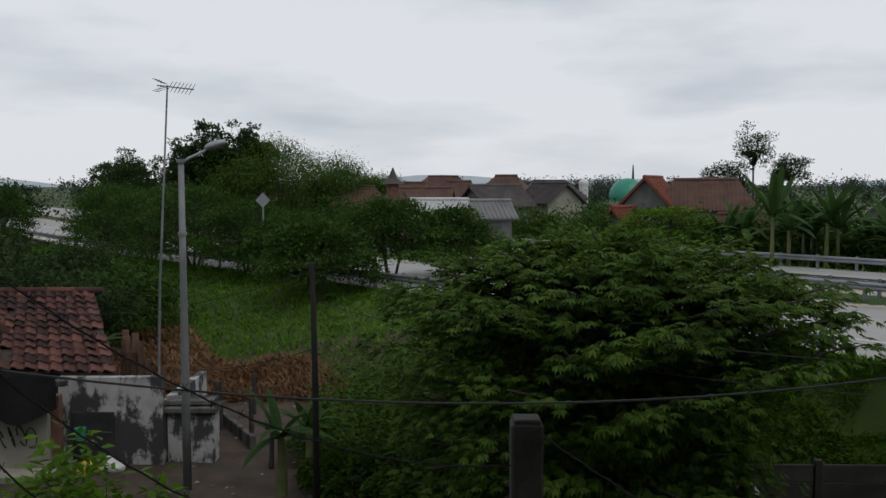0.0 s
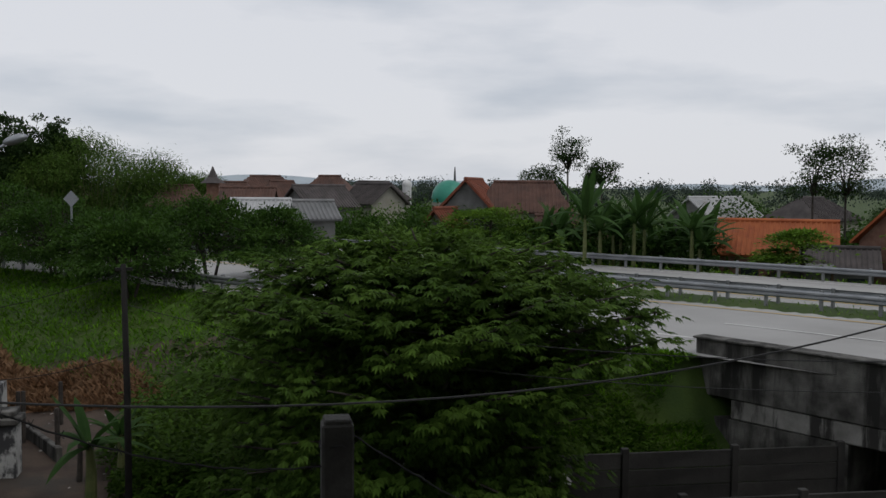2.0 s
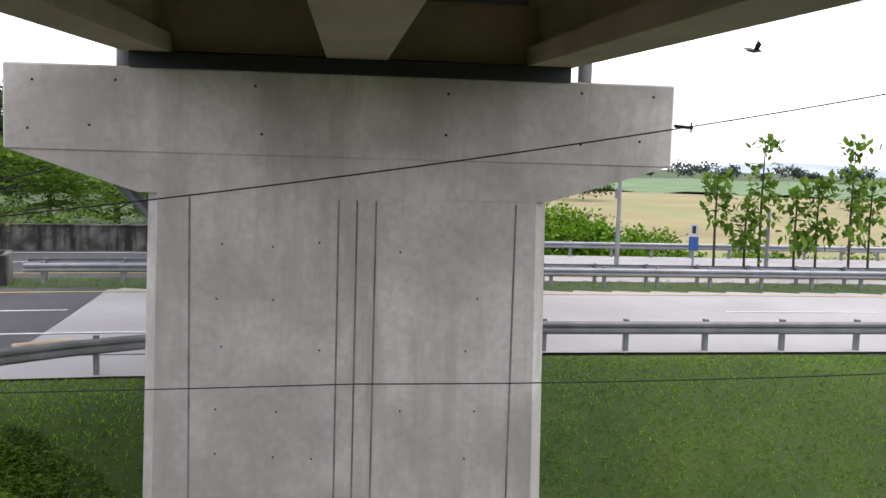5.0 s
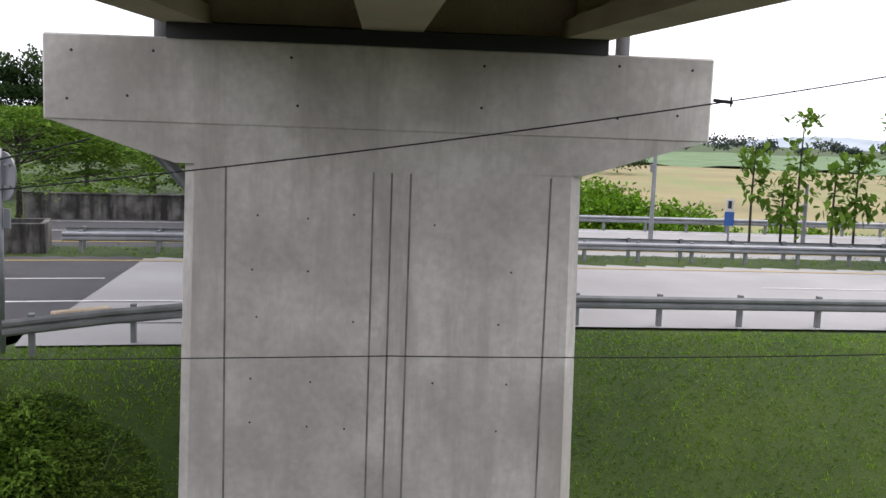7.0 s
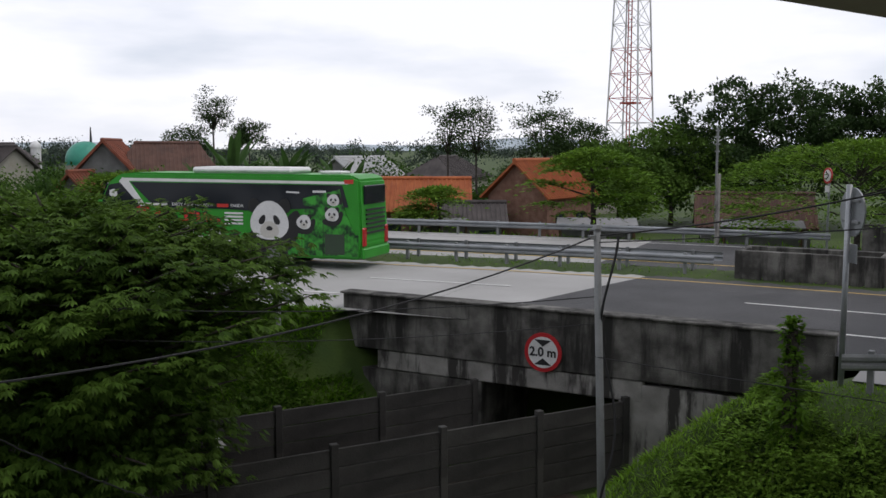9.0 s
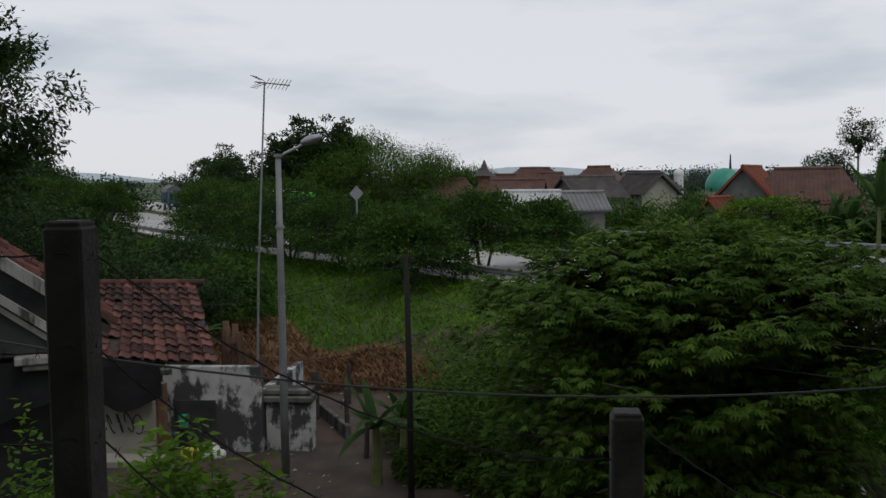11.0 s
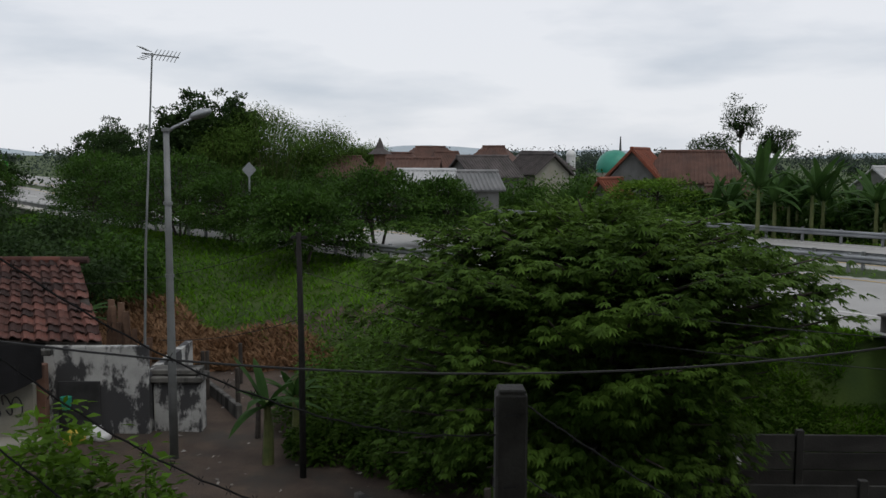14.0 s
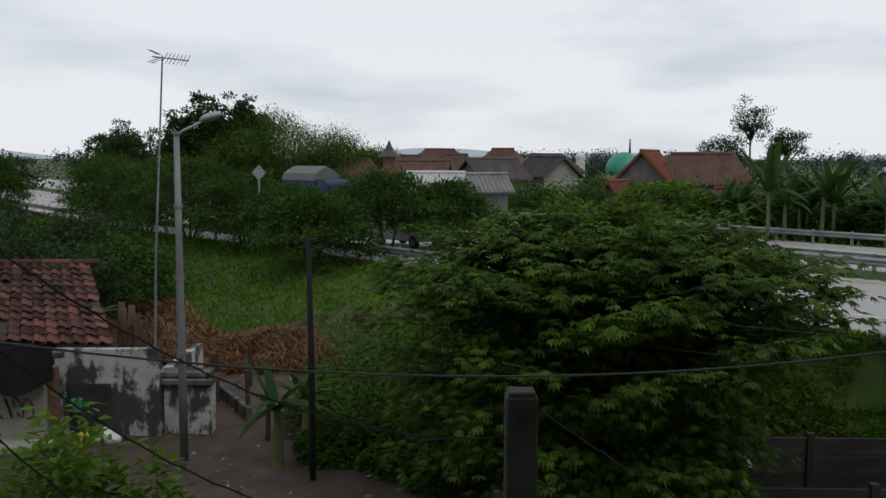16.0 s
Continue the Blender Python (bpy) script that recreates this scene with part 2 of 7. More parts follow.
L_DRY = leafy("dry_grass_blade", (0.17, 0.09, 0.045), (0.28, 0.17, 0.095), 0.4)


# ---------------------------------------------------------------- mesh helpers
def finish(name, bm, material, parent=None, label="", smooth=False):
    me = bpy.data.meshes.new(name)
    bm.to_mesh(me)
    bm.free()
    if smooth:
        for p in me.polygons:
            p.use_smooth = True
    for m in (material if isinstance(material, (list, tuple)) else [material]):
        me.materials.append(m)
    ob = new(name, me)
    if parent:
        ob.parent = parent
    if label:
        ob["label"] = label
    return ob


def part(name, bm, material, parent, label="", smooth=False):
    return finish(name, bm, material, parent, label, smooth)


def thing(name, m, label, category, group="", kind=""):
    ob = new(name)
    ob.empty_display_size = 0.3
    ob.matrix_basis = m
    return tagged(ob, label, category, group, kind)


def box(bm, c, s, m=None, bevel=0.0):
    made = bmesh.ops.create_cube(bm, size=1.0, matrix=(m or Matrix()) @ Matrix.Translation(c) @ Matrix.Diagonal((*s, 1)))
    if bevel:
        edges = list({e for v in made["verts"] for e in v.link_edges})
        bmesh.ops.bevel(bm, geom=edges, offset=bevel, segments=1, affect="EDGES")
    return bm


def boxed(c, s, m=None, bevel=0.0):
    return box(bmesh.new(), c, s, m, bevel)


def tube(bm, pts, radii, seg=8):
    rings = []
    pts = [Vector(p) for p in pts]
    for i, p in enumerate(pts):
        d = (pts[min(i + 1, len(pts) - 1)] - pts[max(i - 1, 0)]).normalized()
        a = d.cross(Vector((0.31, 0.17, 0.93) if abs(d.z) < 0.9 else (1, 0.1, 0))).normalized()
        c = d.cross(a)
        r = radii[i] if isinstance(radii, (list, tuple)) else radii
        rings.append([bm.verts.new(p + (a * math.cos(k * math.tau / seg) + c * math.sin(k * math.tau / seg)) * r) for k in range(seg)])
    for q, w in zip(rings, rings[1:]):
        for k in range(seg):
            bm.faces.new((q[k], q[(k + 1) % seg], w[(k + 1) % seg], w[k]))
    bm.faces.new(rings[0][::-1])
    bm.faces.new(rings[-1])
    return bm


def prism(bm, outline, y0, y1, m=None):
    """An (x, z) outline drawn out along y."""
    m = m or Matrix()
    a = [bm.verts.new(m @ Vector((x, y0, z))) for x, z in outline]
    b = [bm.verts.new(m @ Vector((x, y1, z))) for x, z in outline]
    k = len(a)
    for i in range(k):
        bm.faces.new((a[i], a[(i + 1) % k], b[(i + 1) % k], b[i]))
    bm.faces.new(a[::-1])
    bm.faces.new(b)
    bmesh.ops.recalc_face_normals(bm, faces=bm.faces[:])
    return bm


def pydata(name, verts, faces, material, parent=None, label=""):
    me = bpy.data.meshes.new(name)
    me.from_pydata(verts, [], faces)
    me.materials.append(material)
    ob = new(name, me)
    if parent:
        ob.parent = parent
    if label:
        ob["label"] = label
    return ob


def quads(name, corners, material, parent=None, label=""):
    """corners: (n, 4, 3) array, each row one leaf."""
    n = len(corners)
    me = bpy.data.meshes.new(name)
    me.vertices.add(4 * n)
    me.vertices.foreach_set("co", np.asarray(corners, np.float32).ravel())
    me.loops.add(4 * n)
    me.loops.foreach_set("vertex_index", np.arange(4 * n, dtype=np.int32))
    me.polygons.add(n)
    me.polygons.foreach_set("loop_start", np.arange(0, 4 * n, 4, dtype=np.int32))
    me.update(calc_edges=True)
    me.materials.append(material)
    ob = new(name, me)
    if parent:
        ob.parent = parent
    if label:
        ob["label"] = label
    return ob


RNG = np.random.default_rng(7)


def leaves(points, length, width, droop=0.5, out=None, spread=1.0, level=1.0):
    """Pointed leaves at points: each grows outwards from out (a centre), and droops."""
    n = len(points)
    d = RNG.normal(size=(n, 3)) * spread
    if out is not None:
        o = points - np.asarray(out)
        d += o / (np.linalg.norm(o, axis=1, keepdims=True) + 1e-6)
    d[:, 2] = d[:, 2] * level - droop
    d /= np.linalg.norm(d, axis=1, keepdims=True) + 1e-6
    up = np.array([0, 0, 1.0]) + RNG.normal(size=(n, 3)) * 0.35
    s = np.cross(d, up)
    s /= np.linalg.norm(s, axis=1, keepdims=True) + 1e-6
    ln = length * RNG.uniform(0.7, 1.3, (n, 1))
    wd = width * RNG.uniform(0.7, 1.3, (n, 1))
    mid = points + d * ln * 0.45
    lift = np.array([0, 0, 1.0]) * ln * 0.06
    return np.stack([points, mid + s * wd / 2 + lift, points + d * ln, mid - s * wd / 2 + lift], 1)


def cloud(centre, radii, clumps, per, clump_r, flat=0.6, shell=0.55, low=-1.0, lumpy=0.25):
    """Points in clumps through the outer part of an uneven ellipsoid."""
    u = RNG.normal(size=(clumps * 2, 3))
    u /= np.linalg.norm(u, axis=1, keepdims=True)
    u = u[u[:, 2] > low][:clumps]
    k = len(u)
    ph = RNG.uniform(0, 6.28, 6)
    lump = 1 + lumpy * (np.sin(u[:, 0] * 5 + ph[0]) * np.sin(u[:, 1] * 5 + ph[1]) + 0.6 * np.sin(u[:, 2] * 7 + ph[2] + u[:, 0] * 4))
    r = RNG.uniform(shell, 1.0, k) ** 0.7 * lump
    c = np.asarray(centre) + u * r[:, None] * np.asarray(radii)
    off = np.clip(RNG.normal(size=(k, per, 3)), -1.4, 1.4) * clump_r * 1.15 * np.array([1, 1, flat])
    return (c[:, None, :] + off).reshape(-1, 3), c


def tree(name, base, centre, radii, clumps, per, leaf, leaf_mat, label, clump_r=0.5, trunk_r=0.15, low=-0.6, limbs=7, flat=0.55, shell=0.5, droop=0.5, category="tree", group="", lumpy=0.25, stems=1, width=0.42):
    base = Vector(base)
    t = thing(name, Matrix.Translation(base), label, category, group)
    ctr = Vector(centre) - base
    pts, cs = cloud(ctr, radii, clumps, per, clump_r, flat, shell, low, lumpy)
    quads("crown", leaves(pts, leaf, leaf * width, droop, out=ctr), leaf_mat, t)
    bm = bmesh.new()
    fork = Vector((ctr.x * 0.5, ctr.y * 0.5, max(0.3, ctr.z - radii[2] * 0.75)))
    for k in range(stems):
        o = Vector((0.25 * math.cos(k * 2.4), 0.25 * math.sin(k * 2.4), 0)) * (stems > 1)
        tube(bm, [o * 0.5 - Vector((0, 0, 0.4)), o + fork * 0.5 + Vector((0.08, 0.05, 0)), fork + o * 2], [trunk_r, trunk_r * 0.8, trunk_r * 0.6], 7)
    pick = RNG.choice(len(cs), min(limbs, len(cs)), replace=False)
    for i in pick:
        e = Vector(cs[i])
        mid = fork.lerp(e, 0.5) + Vector((0, 0, 0.12 * radii[2]))
        tube(bm, [fork, mid, e], [trunk_r * 0.5, trunk_r * 0.3, trunk_r * 0.08], 5)
    part("trunk", bm, M_BARK, t, smooth=True)
    return t


# ---------------------------------------------------------------- plan of the road
ROAD_Z = 2.3
CTRL = [(-260, 450), (-86, 165), (-48, 104), (-24, 69.5), (-10, 53.3), (-1, 43.2), (8.2, 32.2), (15.7, 22.1), (19.1, 16.3), (21.9, 10.5), (25, 1), (28.3, -9), (44, -58), (75, -150), (150, -370)]


def spline(ctrl, n=24):
    p = np.array(ctrl, float)
    out = []
    for i in range(len(p) - 1):
        a, b, c, d = p[max(i - 1, 0)], p[i], p[i + 1], p[min(i + 2, len(p) - 1)]
        k = np.linalg.norm(c - b)
        m0 = (c - a) / (np.linalg.norm(b - a) + k + 1e-9) * k
        m1 = (d - b) / (np.linalg.norm(d - c) + k + 1e-9) * k
        for t in np.linspace(0, 1, n, endpoint=False):
            out.append(b * (2 * t**3 - 3 * t**2 + 1) + m0 * (t**3 - 2 * t**2 + t) + c * (-2 * t**3 + 3 * t**2) + m1 * (t**3 - t**2))
    out.append(p[-1])
    return np.array(out)


EDGE = spline(CTRL)
for _ in range(30):
    EDGE[1:-1] = 0.25 * EDGE[:-2] + 0.5 * EDGE[1:-1] + 0.25 * EDGE[2:]
EDGE_S = np.concatenate([[0], np.cumsum(np.linalg.norm(np.diff(EDGE, axis=0), axis=1))])
EDGE_S -= np.interp(-20.0, -EDGE[:, 1], EDGE_S)  # s = 0 abreast of y = 20
EDGE_T = np.gradient(EDGE, axis=0)
EDGE_T /= np.linalg.norm(EDGE_T, axis=1, keepdims=True)


def on_road(s, off, z=0.0):
    """A place s metres along the near edge line (towards the pier) and off metres beyond it."""
    p = np.array([np.interp(s, EDGE_S, EDGE[:, k]) for k in (0, 1)])
    t = np.array([np.interp(s, EDGE_S, EDGE_T[:, k]) for k in (0, 1)])
    t /= np.linalg.norm(t)
    return Vector((p[0] - t[1] * off, p[1] + t[0] * off, ROAD_Z + z))


def road_heading(s):
    a, b = on_road(s - 0.5, 0), on_road(s + 0.5, 0)
    return math.atan2(b.y - a.y, b.x - a.x)


def offsets(xy):
    """Signed distance beyond the near edge line, and s, for an array of places."""
    best = np.full(len(xy), 1e9)
    off, ss = np.zeros(len(xy)), np.zeros(len(xy))
    for i in range(0, len(EDGE), 2):
        d = xy - EDGE[i]
        q = (d**2).sum(1)
        m = q < best
        best[m] = q[m]
        nrm = np.array([-EDGE_T[i, 1], EDGE_T[i, 0]])
        off[m], ss[m] = (d[m] @ nrm), EDGE_S[i] + d[m] @ EDGE_T[i]
    return off, ss


def smooth(a):
    a = np.clip(a, 0, 1)
    return a * a * (3 - 2 * a)


def lane_strip(name, s0, s1, o0, o1, z, material, step=2.0, label="", parent=None):
    n = max(2, int(abs(s1 - s0) / step) + 1)
    verts, faces = [], []
    for i in range(n):
        s = s0 + (s1 - s0) * i / (n - 1)
        verts += [tuple(on_road(s, o0, z)), tuple(on_road(s, o1, z))]
    for i in range(n - 1):
        faces.append((2 * i, 2 * i + 2, 2 * i + 3, 2 * i + 1))
    return pydata(name, verts, faces, material, parent, label)


# bridge frame: u along the bridge, v to its other side
BA = radians(-76.0)
BU, BV = Vector((-math.sin(BA), math.cos(BA), 0)), Vector((-math.cos(BA), -math.sin(BA), 0))
BRIDGE = Matrix(((BU.x, BV.x, 0, 0), (BU.y, BV.y, 0, 0), (0, 0, 1, 0), (0, 0, 0, 1)))
if BRIDGE.determinant() < 0:
    BV = -BV
    BRIDGE = Matrix(((BU.x, BV.x, 0, 0), (BU.y, BV.y, 0, 0), (0, 0, 1, 0), (0, 0, 0, 1)))


# underpass corridor: between the two panel fences
def corridor(x, y):
    return smooth((y - 16.6) / 0.5) * smooth((20.5 - y) / 0.5) * smooth((x - 1.0) / 3) * (x < 40)


def ground_z(xy):
    off, s = offsets(xy)
    x, y = xy[:, 0], xy[:, 1]
    right = smooth((x - 2) / 8)
    base = -0.9 * smooth((x - 1) / 4) * smooth((26 - y) / 8)
    toe = 15.0 - 6.5 * right
    flat = 3.0 + 3.4 * np.exp(-(((s - 5.0) / 9.0) ** 4))
    a = smooth((-flat - off) / (toe - flat + 3.2 * right))
    near = (ROAD_Z - 0.06) * (1 - a) + base * a
    far_a = smooth((off - 21.0) / 7)
    far = (ROAD_Z - 0.06) * (1 - far_a) + 0.2 * far_a
    z = np.where(off < 8, near, far)
    z = np.where((off > 7.9) & (off < 10.9), ROAD_Z + 0.02, z)
    # the drop below the distant retaining wall
    win = smooth((s + 108) / 3) * smooth((-70 - s) / 3) * (off < -2.9)
    z = z * (1 - win) + np.minimum(z, -0.2) * win
    # bank under the camera's end of the bridge
    bank = np.clip((9.6 - np.hypot(np.maximum(y, -1.5), np.maximum(x - 1, 0) * 1.2)) / 8.2, 0, 1) * smooth((24 - np.abs(x + 8)) / 12)
    z = np.maximum(z, base + (5.2 - base) * bank)
    # the cut to the underpass
    c = smooth((y - 11.4) / 3.8) * smooth((25.8 - y) / 4.6) * smooth((x - 1.0) / 4) * (off < 0.5)
    c = np.where(y > 23.6, c * smooth((-2.8 - off) / 1.0), c)
    z = z * (1 - c) + -1.4 * c
    dist = np.hypot(x, y)
    z += 0.08 * np.sin(x * 0.9 + 1.3 * np.sin(y * 0.5)) * np.sin(y * 0.8) * ((off < -7.5) | (off > 22)) * (1 - c)
    z += smooth((dist - 900) / 1500) * 5.0 * (0.5 + 0.5 * np.sin(np.arctan2(x, y) * 9))
    return z


def gz(x, y):
    return float(ground_z(np.array([[x, y]], float))[0])


def axis(lo, hi, step, far):
    mid = np.arange(lo, hi + step / 2, step)
    out, d, a, b = [], step, lo, hi
    left, right = [], []
    while b < far:
        d *= 1.35
        a, b = a - d, b + d
        left.append(a)
        right.append(b)
    return np.concatenate([left[::-1], mid, right])


def build_ground():
    gx, gy = axis(-38, 46, 0.45, 2600), axis(-26, 76, 0.45, 2600)
    X, Y = np.meshgrid(gx, gy)
    xy = np.stack([X.ravel(), Y.ravel()], 1)
    z = ground_z(xy)
    w, h = len(gx), len(gy)
    idx = np.arange(w * h).reshape(h, w)
    faces = np.stack([idx[:-1, :-1], idx[:-1, 1:], idx[1:, 1:], idx[1:, :-1]], -1).reshape(-1, 4)
    ob = pydata("ground", np.column_stack([xy, z]).tolist(), faces.tolist(), M_GRASS)
    ob.data.materials.append(M_DIRT)
    cx, cy = xy[faces].mean(1).T
    yard = (cy > 12) & (cy < 34.5 - 0.25 * (cx + 8)) & (cx > -13) & (cx < 3.0) & (cx < -1.4 + 0.5 * np.sin(cy))
    yard |= ((corridor(cx, cy) > 0.4) & (cx < 14)) | ((cy > 9) & (cy < 20.6) & (cx > -1.5) & (cx < 11) & (cy > 13.5 + 0.3 * (cx - 3)))
    coff, _ = offsets(np.column_stack([cx, cy]))
    which = yard.astype(np.int32)
    which[(coff < -10.6 + 0.6 * np.sin(cx)) & (cx < -1.6) & (cx > -16) & (cy > 27.5 - 0.5 * (cx + 3)) & (cy < 50)] = 2
    # unseen patch under the bridge takes the bounce-setting material
    u, v = cx * BU.x + cy * BU.y, cx * BV.x + cy * BV.y
    which[(np.abs(v) < 4.6) & (u > -6) & (u < 11.0) & (np.hypot(cx, cy) < 11.5)] = 3
    ob.data.materials.append(M_DRY_SOIL)
    ob.data.materials.append(M_BOUNCE_GROUND)
    ob.data.polygons.foreach_set("material_index", which)
    for p in ob.data.polygons:
        p.use_smooth = True
    return tagged(ob, "green grassy ground with bare brown earth", "ground", kind="structure")


ground = build_ground()

# carriageways: slabs with their joints and paint
S_A0, S_A1 = -2.6, 9.6  # asphalt over the underpass
road = thing("road", Matrix(), "two-way toll road of pale concrete with a dark asphalt stretch", "road", kind="structure")
for o0, o1 in ((-2.6, 8.2), (10.8, 20.9)):
    lane_strip("pavement_slab", -420, S_A0 - (2.1 if o0 < 0 else 0), o0, o1, 0.0, M_CONC_ROAD, parent=road)
    lane_strip("pavement_slab", S_A1 + 1, 330, o0, o1, 0.0, M_CONC_ROAD, parent=road)
def skew_patch():
    """The asphalt, whose ends run aslant across the lanes."""
    verts, faces = [], []
    n = 16
    for i in range(n + 1):
        for o in (-2.6, 8.2):
            k = o / 7.2
            s0, s1 = -2.25 + 1.7 * k, 8.25 + 0.8 * k
            verts.append(tuple(on_road(s0 + (s1 - s0) * i / n, o, 0.008)))
    faces = [(2 * i, 2 * i + 2, 2 * i + 3, 2 * i + 1) for i in range(n)]
    pydata("asphalt_patch", verts, faces, M_ASPHALT, road, "dark grey asphalt patch")


skew_patch()
lane_strip("pavement_slab", S_A0 - 2.1, S_A1 + 1, -2.6, 8.2, -0.004, M_CONC_ROAD, parent=road)
lane_strip("pavement_slab", S_A0, S_A1 + 1, 10.8, 20.9, 0.0, M_ASPHALT, parent=road)
for o, w, mat in ((0.0, 0.14, M_WHITE_LINE), (7.2, 0.14, M_YELLOW_LINE), (12.2, 0.14, M_YELLOW_LINE), (19.6, 0.14, M_WHITE_LINE)):
    lane_strip("edge_line", -300, 300, o - w / 2, o + w / 2, 0.014, mat, parent=road)
for o in (3.55, 15.9):
    for k in range(-12, 13):
        s = 3.5 + k * 12.0
        lane_strip("lane_dash", s, s + 5.0, o - 0.06, o + 0.06, 0.014, M_WHITE_LINE, 1.0, parent=road)


def guard_rail(s0, s1, off, label, ends=(0.0, 0.0), height=0.72, faces_near=True, metal=None):
    """W-beam on posts, one after another along the road. ends: how far the last lengths swing nearer."""
    t = thing("guard_rail", Matrix.Translation(on_road((s0 + s1) / 2, off)), label, "guard rail", group="guard rails beside the road")
    inv = t.matrix_basis.inverted()

    def at(s, d, z):
        o = off
        if ends[0] and s < s0 + 12:
            o += ends[0] * ((s0 + 12 - s) / 12) ** 2
        if ends[1] and s > s1 - 12:
            o += ends[1] * ((s - s1 + 12) / 12) ** 2
        return inv @ on_road(s, o + d, z)

    prof = [(0.0, 0.0), (0.05, 0.05), (0.05, 0.11), (0.0, 0.155), (0.05, 0.2), (0.05, 0.26), (0.0, 0.31)]
    sg = -1 if faces_near else 1
    n = max(2, int((s1 - s0) / 2))
    verts, faces = [], []
    for i in range(n + 1):
        s = s0 + (s1 - s0) * i / n
        for d, z in prof:
            verts.append(tuple(at(s, sg * (0.06 + d), height - 0.31 + z)))
        for d, z in prof[::-1]:
            verts.append(tuple(at(s, sg * (0.05 + d * 0.9), height - 0.31 + z)))
    k = len(prof) * 2
    for i in range(n):
        for j in range(k):
            faces.append((i * k + j, i * k + (j + 1) % k, (i + 1) * k + (j + 1) % k, (i + 1) * k + j))
    pydata("beam", verts, faces, metal or M_STEEL, t)
    bm = bmesh.new()
    box(bm, (0, 0, 0), (0.11, 0.15, 1.1), bevel=0.01)
    pm = bpy.data.meshes.new("post")
    bm.to_mesh(pm)
    bm.free()
    pm.materials.append(M_STEEL_DULL)
    s = s0 + 0.5
    while s < s1:
        p = new("post", pm)
        p.parent = t
        p.matrix_basis = Matrix.Translation(at(s, 0.04 * -sg, height - 0.50)) @ Matrix.Rotation(road_heading(s), 4, "Z")
        s += 2.0
    return t


# near rails: the beam's shaded side is put into the duller steel colour
guard_rail(-110, -6.9, -2.6, "galvanised steel guard rail on the verge", ends=(0, -1.6), metal=M_STEEL_DULL)
guard_rail(7.6, 90, -2.4, "galvanised steel guard rail on the verge", ends=(-3.4, 0), metal=M_STEEL_DULL)
guard_rail(-110, 1.4, 9.0, "galvanised steel median guard rail on grass")
guard_rail(6.9, 90, 9.0, "galvanised steel median guard rail on grass")
guard_rail(-110, 1.4, 10.2, "galvanised steel median guard rail on grass", faces_near=False)
guard_rail(6.9, 90, 10.2, "galvanised steel median guard rail on grass", faces_near=False)
guard_rail(-110, 3.4, 20.5, "galvanised steel guard rail along the far verge")
guard_rail(13, 90, 20.5, "galvanised steel guard rail along the far verge")
lane_strip("apron", 7.6, 13.5, -2.6, -4.7, -0.02, M_CONC_ROAD, parent=road)


def median_block():
    m = Matrix.Translation(on_road(4.3, 9.6)) @ Matrix.Rotation(road_heading(4.3), 4, "Z")
    t = thing("median_barrier", m, "grey stained concrete median barrier box", "barrier", kind="structure")
    part("front_wall", boxed((0, -0.85, 0.45), (4.7, 0.25, 1.1), bevel=0.02), M_OLD, t)
    part("back_wall", boxed((0, 0.85, 0.45), (4.7, 0.25, 1.1), bevel=0.02), M_OLD, t)
    for x in (-2.25, 2.25):
        part("end_wall", boxed((x, 0, 0.45), (0.2, 1.44, 1.06), bevel=0.02), M_OLD, t)
    m = Matrix.Translation(on_road(8.4, 20.6)) @ Matrix.Rotation(road_heading(8.4), 4, "Z")
    t = thing("far_parapet", m, "dark stained concrete parapet beyond the road", "wall", kind="structure")
    part("parapet", boxed((0, 0.1, 0.35), (10.0, 0.3, 1.5), bevel=0.02), M_OLD, t)
    part("coping", boxed((0, 0.1, 1.13), (10.1, 0.4, 0.06)), M_OLD, t)


median_block()

# underpass: head wall with parapet, sign, wing walls
P0, P1 = Vector((11.6, 24.05, 0)), Vector((18.0, 12.8, 0))
PU = (P1 - P0).normalized()
UNDER = Matrix.Translation(P0) @ Matrix.Rotation(math.atan2(PU.y, PU.x), 4, "Z")  # x along the wall, y beyond it


def underpass():
    t = thing("underpass_headwall", UNDER, "stained mossy concrete underpass head wall with parapet", "wall", kind="structure")
    L = (P1 - P0).length
    part("parapet", boxed((L / 2, 0.22, 1.98), (L, 0.44, 1.56), bevel=0.03), M_OLD, t)
    part("coping", boxed((L / 2, 0.2, 2.74), (L + 0.1, 0.56, 0.06), bevel=0.015), M_OLD, t)
    part("beam_band", boxed((4.9, 0.24, 0.93), (7.6, 0.40, 0.54), bevel=0.04), M_OLD_PALE, t)
    part("wall_panel", boxed((2.2, 0.3, -0.4), (4.3, 0.5, 2.1)), M_OLD, t)
    part("wall_panel", boxed((10.3, 0.3, -0.2), (4.4, 0.5, 2.6)), M_OLD_PALE, t)
    part("tunnel_wall", boxed((4.2, 6.5, -0.4), (0.3, 12, 2.2)), M_OLD, t)
    part("tunnel_wall", boxed((8.25, 6.5, -0.4), (0.3, 12, 2.2)), M_OLD, t)
    part("tunnel_roof", boxed((6.2, 6.5, 0.85), (4.4, 12, 0.3)), M_OLD, t)
    # added wall closing the bore, so the tunnel mouth stays dark
    part("end_wall", boxed((6.2, 12.6, -0.3), (4.6, 0.3, 2.6)), M_OLD, t)
    return t


underpass()


def disc(bm, c, r, y0, y1, seg=40, m=None):
    return prism(bm, [(c[0] + r * math.cos(a), c[1] + r * math.sin(a)) for a in np.linspace(0, math.tau, seg, endpoint=False)], y0, y1, m)


